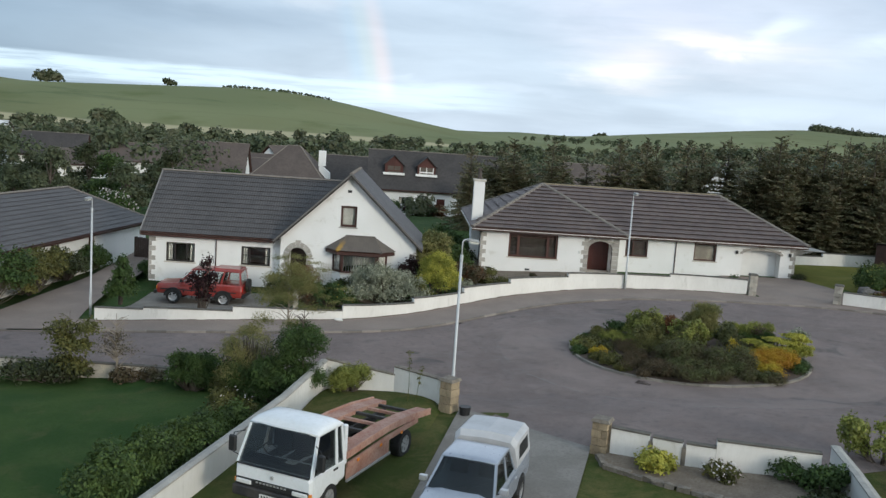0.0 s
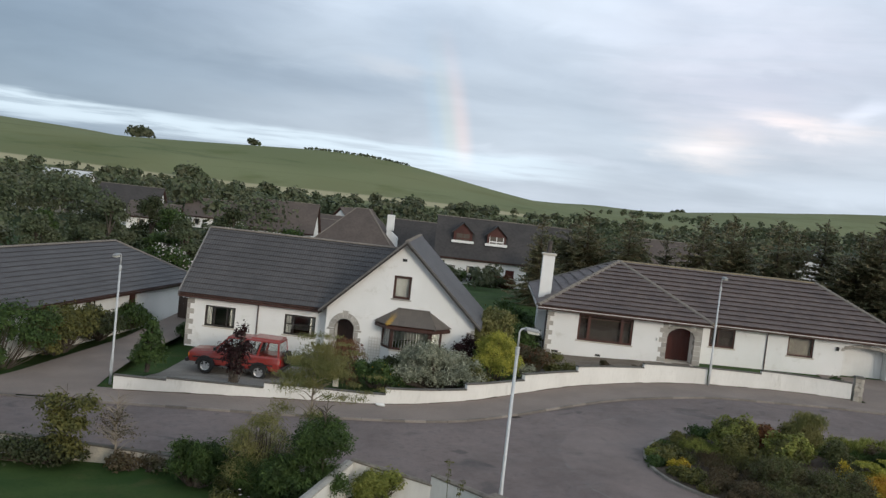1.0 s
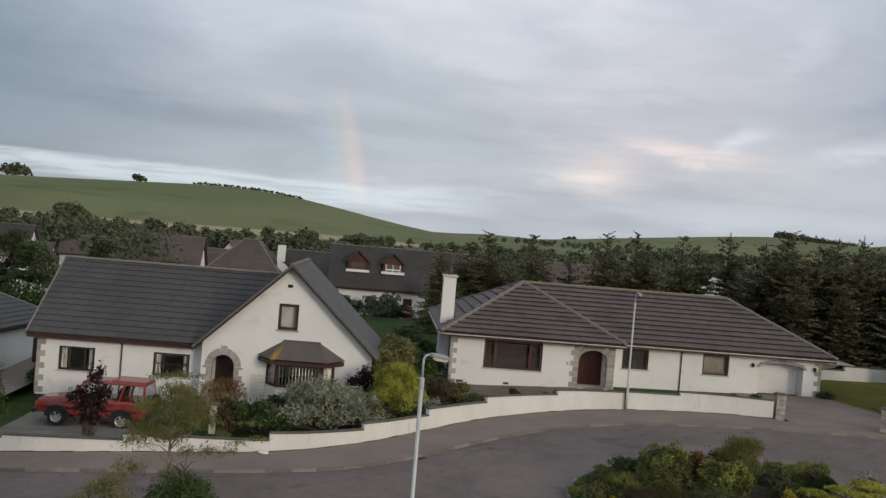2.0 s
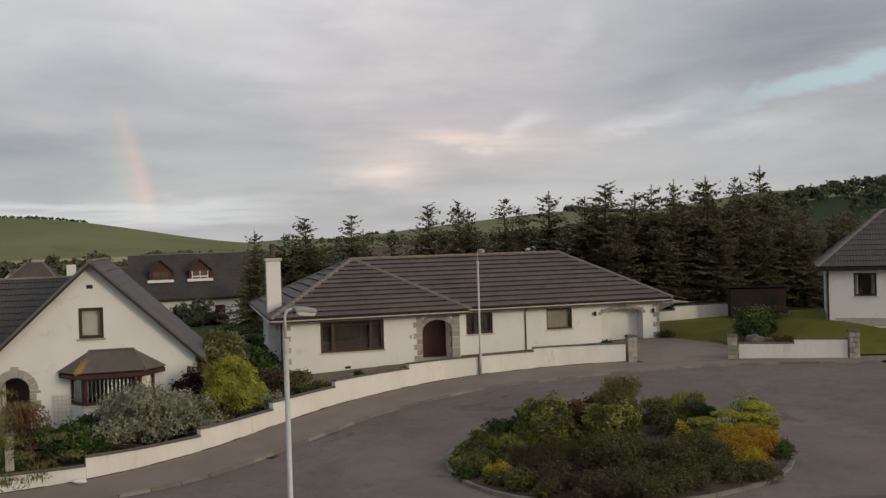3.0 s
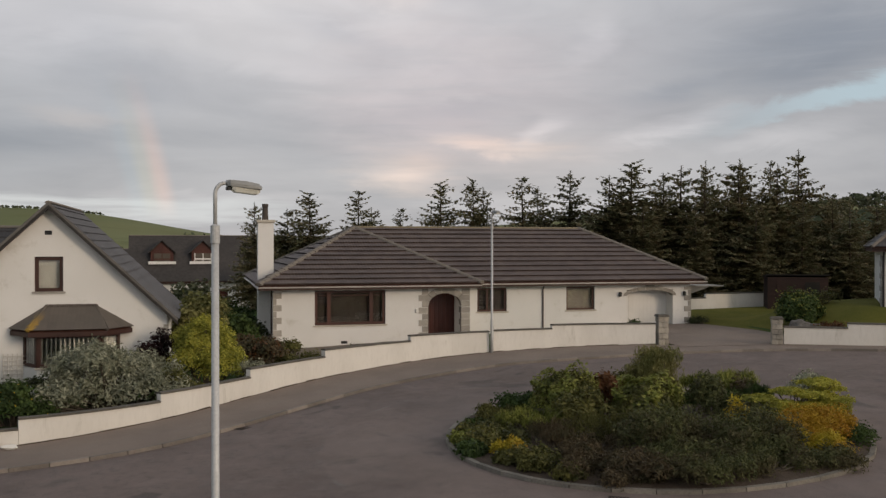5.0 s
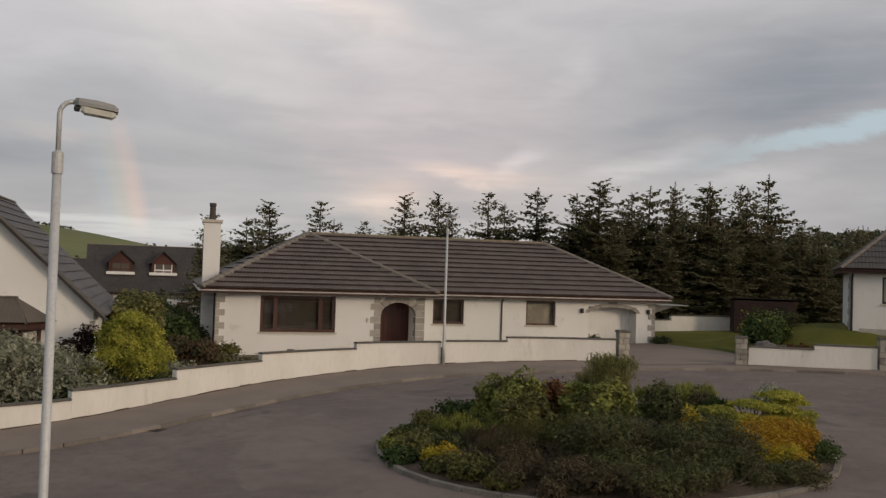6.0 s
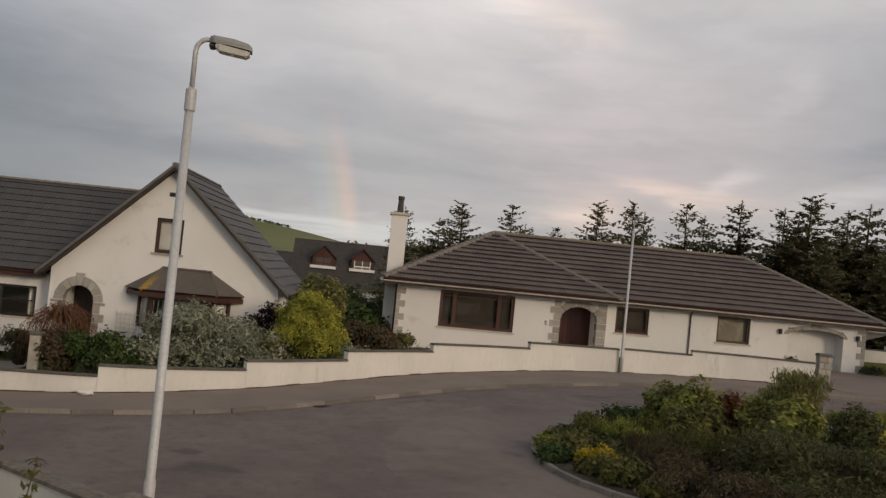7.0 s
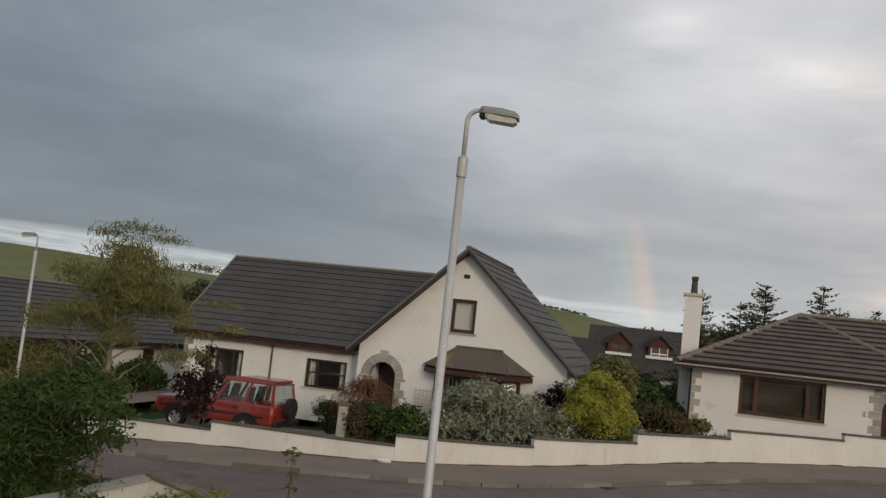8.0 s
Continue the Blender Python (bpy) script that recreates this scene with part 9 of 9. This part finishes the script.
def four_by_four(x, y, rz):
    t = thing("off_road_car", (x, y, H(x, y) + 0.02), "red five-door off-road car parked before the gabled house", "car", rz=rz)
    t.scale = (1.1, 1.06, 1.04)
    bm = bmesh.new()
    loft(bm, [body_ring(-2.2, 0.84, 0.55, 1.12), body_ring(-2.12, 0.88, 0.48, 1.17), body_ring(-0.2, 0.89, 0.45, 1.17), body_ring(0.98, 0.89, 0.45, 1.15), body_ring(1.05, 0.88, 0.46, 1.10, 0.05), body_ring(2.05, 0.84, 0.5, 1.02, 0.05), body_ring(2.14, 0.80, 0.58, 0.95, 0.02)])
    body = part("body", bm, "car_red", t)
    cabin(t, 1.14, 1.86, -2.17, 1.02, -2.08, 0.36, 0.83, 0.70, [0.015, 0.33, 0.66, 0.97], "car_red", 0.06, glass="carglass_clear")
    bm = bmesh.new()
    loft(bm, [[(-2.07, -0.6, 1.9), (-2.07, 0.6, 1.9), (-2.07, 0.57, 1.99), (-2.07, -0.57, 1.99)], [(-0.7, -0.6, 1.9), (-0.7, 0.6, 1.9), (-0.75, 0.57, 2.0), (-0.75, -0.57, 2.0)]])
    part("raised_roof", bm, "car_red", t)
    for s in (-1, 1):
        for a, b in ((-1.0, -0.06), (-0.02, 0.94)):
            bm = bmesh.new()
            box(bm, (a, s * 0.893 - 0.006, 0.62), (b, s * 0.893 + 0.006, 1.06), 0.004)
            d = part("door", bm, "car_red", t)
            bm = bmesh.new()
            box(bm, (a + 0.08, s * 0.905 - 0.012, 0.96), (a + 0.24, s * 0.905 + 0.012, 1.0))
            part("door_handle", bm, "black", d)
        bm = bmesh.new()
        box(bm, (-1.9, s * 0.905 - 0.01, 0.72), (1.9, s * 0.905 + 0.01, 0.78), 0.004)
        part("rubbing_strip", bm, "black", t)
        bm = bmesh.new()
        box(bm, (2.07, s * 0.52 - 0.17, 0.72), (2.16, s * 0.52 + 0.17, 0.9), 0.01)
        part("headlight", bm, "headlamp", t)
        bm = bmesh.new()
        box(bm, (2.03, s * 0.77 - 0.06, 0.72), (2.13, s * 0.77 + 0.06, 0.9), 0.01)
        part("indicator", bm, "indicator", t)
        bm = bmesh.new()
        box(bm, (-2.23, s * 0.74 - 0.07, 0.78), (-2.15, s * 0.74 + 0.07, 1.1), 0.01)
        part("tail_light", bm, "tail", t)
        mirror(t, 0.85, s * 0.86, 1.18)
        for wx in (-1.27, 1.27):
            wheel(t, wx, s * 0.925, 0.36, 0.22)
            bm = bmesh.new()
            arc = [(wx + math.cos(w) * 0.45, s * 0.895, 0.38 + math.sin(w) * 0.45) for w in [radians(q) for q in range(0, 181, 20)]]
            tube(bm, arc, 0.035, 6)
            part("wheel_arch", bm, "black", t)
            # black half-disc on the uncut body side stands for shade in the arch
            bm = bmesh.new()
            fan = [bm.verts.new((wx + math.cos(w) * 0.44, s * 0.9, 0.38 + math.sin(w) * 0.44)) for w in [radians(q) for q in range(0, 181, 15)]]
            fan2 = [bm.verts.new((wx + math.cos(w) * 0.44, s * 0.6, 0.38 + math.sin(w) * 0.44)) for w in [radians(q) for q in range(0, 181, 15)]]
            bm.faces.new(fan)
            for i in range(len(fan) - 1):
                bm.faces.new((fan[i], fan[i + 1], fan2[i + 1], fan2[i]))
            part("wheel_well", bm, "black", t)
    for a, b, m in (((2.1, -0.86, 0.46), (2.27, 0.86, 0.64), "bumper"), ((-2.34, -0.86, 0.46), (-2.18, 0.86, 0.64), "bumper")):
        bm = bmesh.new()
        box(bm, a, b, 0.03)
        part(m, bm, "black", t)
    bm = bmesh.new()
    for i in range(5):
        box(bm, (2.1, -0.34, 0.72 + i * 0.04), (2.15, 0.34, 0.745 + i * 0.04))
    box(bm, (2.09, -0.35, 0.7), (2.12, 0.35, 0.92))
    part("grille", bm, "black", t)
    sp = bmesh.new()
    tube(sp, [(-2.24, -0.12, 1.05), (-2.42, -0.12, 1.05)], [0.36, 0.36], 20)
    part("spare_wheel", sp, "tyre", t, "spare wheel on the tailgate")
    for sx, sy in ((0.2, 0.38), (0.2, -0.38), (-0.75, 0.38), (-0.75, -0.38)):
        seat(t, sx, sy, 0.82)
    bm = bmesh.new()
    box(bm, (-2.0, -0.76, 0.75), (0.9, 0.76, 0.8))
    part("cabin_floor", bm, "black", t)


def recovery_truck(x, y, rz):
    z = G(x, y) - 0.02
    t = thing("flatbed_truck", (x, y, z), "white cab-over recovery truck with a rusty open deck on grass", "truck", rz=rz)
    t.scale = (1.07, 1.07, 1.04)
    # chassis
    for s in (-1, 1):
        bm = bmesh.new()
        box(bm, (-3.1, s * 0.36 - 0.04, 0.66), (2.6, s * 0.36 + 0.04, 0.88))
        part("chassis_rail", bm, "chassis", t)
    # cab
    bm = bmesh.new()
    ring = lambda x_, w, z0, z1: [(x_, -w + 0.04, z0), (x_, -w, z0 + 0.08), (x_, -w, z1 - 0.05), (x_, -w + 0.05, z1), (x_, w - 0.05, z1), (x_, w, z1 - 0.05), (x_, w, z0 + 0.08), (x_, w - 0.04, z0)]
    loft(bm, [ring(1.62, 1.01, 0.62, 1.14), ring(2.6, 1.03, 0.5, 1.14), ring(3.08, 1.03, 0.48, 1.12), ring(3.16, 0.98, 0.52, 1.06)])
    bmesh.ops.bevel(bm, geom=[e for e in bm.edges if e.calc_face_angle(0) > 0.5], offset=0.03, segments=2, affect="EDGES")
    part("cab_body", bm, "car_white", t)
    cabin(t, 1.13, 2.04, 1.64, 3.12, 1.68, 2.76, 1.03, 0.93, [0.02, 0.26, 0.98], "car_white", 0.17, 0.055, True, 0.1, glass="truckglass")
    bm = bmesh.new()
    box(bm, (1.61, -0.96, 1.2), (1.65, 0.96, 1.56))
    part("cab_back", bm, "car_white", t)
    # added black panel: gives the cab its shade as seen through the windscreen
    bm = bmesh.new()
    box(bm, (1.74, -0.9, 1.0), (1.80, 0.9, 1.98))
    part("cab_lining", bm, "black", t)
    bm = bmesh.new()
    box(bm, (3.08, -1.03, 0.36), (3.26, 1.03, 0.62), 0.03)
    part("bumper", bm, "chassis", t)
    bm = bmesh.new()
    box(bm, (3.1, -0.97, 1.10), (3.165, 0.97, 1.135), 0.01)
    part("windscreen_seal", bm, "black", t)
    bm = bmesh.new()
    box(bm, (3.10, -0.99, 0.62), (3.185, 0.99, 0.80), 0.02)
    gr = part("grille", bm, "black", t)
    for i in range(9):
        bm = bmesh.new()
        box(bm, (3.186, -0.42 + i * 0.095, 0.735), (3.192, -0.42 + i * 0.095 + 0.06, 0.78))
        part("badge_bar", bm, "alloy", gr)
    bm = bmesh.new()
    tube(bm, [(3.155, 0, 0.94), (3.18, 0, 0.94)], 0.05, 12)
    part("badge", bm, "alloy", t)
    bm = bmesh.new()
    box(bm, (3.262, -0.26, 0.42), (3.27, 0.26, 0.53))
    pl = part("number_plate", bm, "plate", t)
    for i in range(6):
        bm = bmesh.new()
        box(bm, (3.27, -0.21 + i * 0.075, 0.445), (3.274, -0.21 + i * 0.075 + 0.04, 0.505))
        part("plate_bar", bm, "black", pl)
    for s in (-1, 1):
        bm = bmesh.new()
        box(bm, (3.1, s * 0.76 - 0.21, 0.65), (3.21, s * 0.76 + 0.21, 0.765), 0.025)
        part("headlight", bm, "headlamp", t)
        bm = bmesh.new()
        box(bm, (3.08, s * 1.0 - 0.03, 0.655), (3.17, s * 1.0 + 0.03, 0.755), 0.01)
        part("indicator", bm, "indicator", t)
        bm = bmesh.new()
        box(bm, (1.95, s * 1.035 - 0.006, 0.62), (2.98, s * 1.035 + 0.006, 1.12), 0.004)
        d = part("door", bm, "car_white", t)
        bm = bmesh.new()
        box(bm, (2.02, s * 1.045 - 0.012, 1.02), (2.2, s * 1.045 + 0.012, 1.07))
        part("door_handle", bm, "black", d)
        bm = bmesh.new()
        box(bm, (3.0, min(s * 1.1, s * 1.3), 1.32), (3.1, max(s * 1.1, s * 1.3), 1.72), 0.03)
        m = part("mirror", bm, "black", t, "tall black door mirror")
        bm = bmesh.new()
        tube(bm, [(2.98, s * 1.0, 1.22), (3.04, s * 1.18, 1.3), (3.04, s * 1.18, 1.78), (2.9, s * 0.96, 1.84)], 0.014, 6)
        part("mirror_arm", bm, "black", m)
        wheel(t, 2.35, s * 1.045, 0.38, 0.24, "lamp_head", 6)
        wheel(t, -1.9, s * 0.93, 0.40, 0.30, "lamp_head", 6)
        bm = bmesh.new()
        box(bm, (-2.55, s * 0.93 - 0.17, 0.84), (-1.25, s * 0.93 + 0.02, 0.87))
        part("mudguard", bm, "chassis", t)
        # runways of the deck, humped, with raised outer edge
        prof = [(1.4, 1.18), (0.4, 1.22), (-0.8, 1.24), (-2.1, 1.16), (-3.45, 0.98)]
        bm = bmesh.new()
        rings = []
        for px, pz in prof:
            a, b = s * 0.50, s * 0.93
            rings.append([(px, a, pz - 0.12), (px, a, pz), (px, b, pz), (px, b, pz - 0.12)])
        loft(bm, rings)
        part("deck_runway", bm, "rust", t)
        bm = bmesh.new()
        loft(bm, [[(px, s * 0.91, pz - 0.14), (px, s * 0.91, pz + 0.05), (px, s * 0.96, pz + 0.05), (px, s * 0.96, pz - 0.14)] for px, pz in prof])
        part("deck_edge", bm, "rust", t)
        # lower side rail, skirt and pale bottom edge
        bm = bmesh.new()
        loft(bm, [[(px, s * 0.94, z1 - 0.13), (px, s * 0.94, z1), (px, s * 1.0, z1), (px, s * 1.0, z1 - 0.13)] for px, z1 in ((1.42, 0.95), (-0.6, 1.02), (-2.5, 1.0))])
        part("side_rail", bm, "rust", t)
        bm = bmesh.new()
        box(bm, (-0.85, s * 0.93 - 0.012, 0.5), (1.4, s * 0.93 + 0.012, 0.84))
        part("skirt", bm, "rust", t, "dull red side skirt")
        bm = bmesh.new()
        box(bm, (-0.9, s * 0.95 - 0.03, 0.43), (1.4, s * 0.95 + 0.03, 0.495), 0.008)
        part("skirt_edge", bm, "lamp_head", t, "pale metal bottom edge")
        for i in range(3):
            bm = bmesh.new()
            box(bm, (0.9 - i * 1.2, min(s * 1.0, s * 1.02), 0.86), (1.0 - i * 1.2, max(s * 1.0, s * 1.02), 0.93))
            part("side_lamp", bm, "indicator", t)
        bm = bmesh.new()
        box(bm, (1.36, s * 0.86 - 0.06, 0.9), (1.5, s * 0.86 + 0.06, 1.92), 0.02)
        part("headboard_post", bm, "car_white", t)
    for i in range(7):
        px = 1.1 - i * 0.68
        pz = float(np.interp(px, [-3.45, -2.1, -0.8, 0.4, 1.4], [0.98, 1.16, 1.24, 1.22, 1.18]))
        bm = bmesh.new()
        box(bm, (px - 0.05, -0.5, pz - 0.12), (px + 0.05, 0.5, pz - 0.04))
        part("cross_member", bm, "rust" if i % 2 else "chassis", t)
    bm = bmesh.new()
    box(bm, (1.40, -0.80, 1.72), (1.46, 0.80, 1.82))
    part("headboard_rail", bm, "car_white", t)
    bm = bmesh.new()
    box(bm, (0.75, -0.28, 1.05), (1.2, 0.28, 1.36), 0.04)
    part("winch", bm, "chassis", t)
    for sy in (-0.5, 0.0, 0.5):
        seat(t, 2.1, sy, 1.0, 0.42)
    bm = bmesh.new()
    hexa(bm, [(2.75, -0.95, 1.09), (3.05, -0.95, 1.09), (3.05, 0.95, 1.09), (2.75, 0.95, 1.09), (2.75, -0.92, 1.28), (2.96, -0.92, 1.22), (2.96, 0.92, 1.22), (2.75, 0.92, 1.28)])
    dash = part("dashboard", bm, "black", t)
    bm = bmesh.new()
    box(bm, (2.8, 0.18, 1.285), (2.95, 0.45, 1.3), 0.004)
    part("papers", bm, "blind", dash, "loose white papers on the dashboard")
    bm = bmesh.new()
    ringp = [(2.62 + 0.06 * math.sin(w), -0.42 + 0.2 * math.cos(w), 1.38 + 0.17 * math.sin(w)) for w in [i * math.pi / 8 for i in range(17)]]
    tube(bm, ringp, 0.016, 6, False)
    part("steering_wheel", bm, "black", t)


def pickup(x, y, rz):
    z = G(x, y) + 0.035
    t = thing("pickup_truck", (x, y, z), "silver-blue double-cab pickup with a pale hardtop on the drive", "car", rz=rz)
    t.scale = (1.035, 1.035, 1.035)
    bm = bmesh.new()
    loft(bm, [body_ring(-2.45, 0.82, 0.5, 1.1), body_ring(-2.4, 0.86, 0.45, 1.14, 0.0), body_ring(0.95, 0.87, 0.42, 1.12), body_ring(1.12, 0.86, 0.42, 1.08, 0.06), body_ring(2.1, 0.83, 0.45, 0.98, 0.06), body_ring(2.4, 0.76, 0.5, 0.86, 0.03)])
    part("body", bm, "car_silver", t)
    cabin(t, 1.1, 1.66, -0.95, 1.08, -0.75, 0.42, 0.82, 0.67, [0.02, 0.42, 0.97], "car_silver", 0.06)
    # hardtop over the load bed
    bm = bmesh.new()
    def top_ring(x_, w, z1):
        return [(x_, -0.85, 1.1), (x_, -0.85, 1.2), (x_, -w, z1 - 0.14), (x_, -w + 0.12, z1 - 0.02), (x_, 0, z1 + 0.02), (x_, w - 0.12, z1 - 0.02), (x_, w, z1 - 0.14), (x_, 0.85, 1.2), (x_, 0.85, 1.1)]
    loft(bm, [top_ring(-2.46, 0.78, 1.70), top_ring(-2.36, 0.8, 1.84), top_ring(-1.1, 0.8, 1.86), top_ring(-0.98, 0.76, 1.72)])
    ht = part("hardtop", bm, "hardtop", t)
    for s in (-1, 1):
        bm = bmesh.new()
        hexa(bm, [(-2.2, s * 0.846, 1.26), (-1.2, s * 0.846, 1.26), (-1.2, s * 0.85, 1.26), (-2.2, s * 0.85, 1.26), (-2.15, s * 0.812, 1.6), (-1.25, s * 0.812, 1.6), (-1.25, s * 0.82, 1.6), (-2.15, s * 0.82, 1.6)])
        part("hardtop_window", bm, "black", ht)
        for a, b in ((-0.88, -0.06), (-0.02, 0.95)):
            bm = bmesh.new()
            box(bm, (a, s * 0.873 - 0.006, 0.58), (b, s * 0.873 + 0.006, 1.02), 0.004)
            d = part("door", bm, "car_silver", t)
            bm = bmesh.new()
            box(bm, (a + 0.06, s * 0.885 - 0.012, 0.93), (a + 0.22, s * 0.885 + 0.012, 0.97))
            part("door_handle", bm, "alloy", d)
        bm = bmesh.new()
        box(bm, (2.25, s * 0.6 - 0.18, 0.66), (2.42, s * 0.6 + 0.16, 0.83), 0.02)
        part("headlight", bm, "headlamp", t)
        mirror(t, 0.82, s * 0.86, 1.12, "alloy", 0.2, 0.15)
        for wx in (-1.5, 1.45):
            wheel(t, wx, s * 0.905, 0.35, 0.24)
            # arch shade as a black half-disc; the body has no opening here
            bm = bmesh.new()
            fan = [bm.verts.new((wx + math.cos(w) * 0.43, s * 0.885, 0.37 + math.sin(w) * 0.43)) for w in [radians(q) for q in range(0, 181, 15)]]
            fan2 = [bm.verts.new((wx + math.cos(w) * 0.43, s * 0.6, 0.37 + math.sin(w) * 0.43)) for w in [radians(q) for q in range(0, 181, 15)]]
            bm.faces.new(fan)
            for i in range(len(fan) - 1):
                bm.faces.new((fan[i], fan[i + 1], fan2[i + 1], fan2[i]))
            part("wheel_well", bm, "black", t)
    bm = bmesh.new()
    box(bm, (2.3, -0.8, 0.4), (2.5, 0.8, 0.6), 0.04)
    part("bumper", bm, "alloy", t)
    bm = bmesh.new()
    box(bm, (2.36, -0.4, 0.66), (2.43, 0.4, 0.82), 0.01)
    part("grille", bm, "black", t)
    for sx, sy in ((0.25, 0.36), (0.25, -0.36), (-0.45, 0.36), (-0.45, -0.36)):
        seat(t, sx, sy, 0.78)
    bm = bmesh.new()
    box(bm, (0.72, -0.74, 0.95), (1.0, 0.74, 1.1), 0.02)
    part("dashboard", bm, "black", t)
    for s in (-1, 1):
        bm = bmesh.new()
        tube(bm, [(1.0, s * 0.1, 1.15), (0.8, s * 0.1 + 0.42, 1.3)], 0.01, 5)
        part("wiper", bm, "black", t)


four_by_four(-9.25, 47.3, 178)
recovery_truck(0.78, 21.2, 244.6)
pickup(4.21, 18.12, 250.7)
# dark bucket at the foot of the gate pillar
bm = bmesh.new()
tube(bm, [(4.5, 26.15, G(4.5, 26.15)), (4.5, 26.15, G(4.5, 26.15) + 0.3)], [0.17, 0.2], 14)
tagged(part("plant_pot", bm, "black"), "black plastic pot at the foot of a gate pillar", "plant pot")

# crumpled white bag at the foot of the garden wall
bm = bmesh.new()
bmesh.ops.create_icosphere(bm, subdivisions=2, radius=0.16)
for v in bm.verts:
    k = 1 + 0.5 * noise.noise(v.co * 9)
    v.co = Vector((-1.0 + v.co.x * 1.5 * k, 41.2 + v.co.y * k * 0.8, G(-1.0, 41.2) + 0.09 + v.co.z * k * 0.42))
tagged(part("litter_bag", bm, "blind"), "crumpled white plastic bag lying on the footway", "litter")
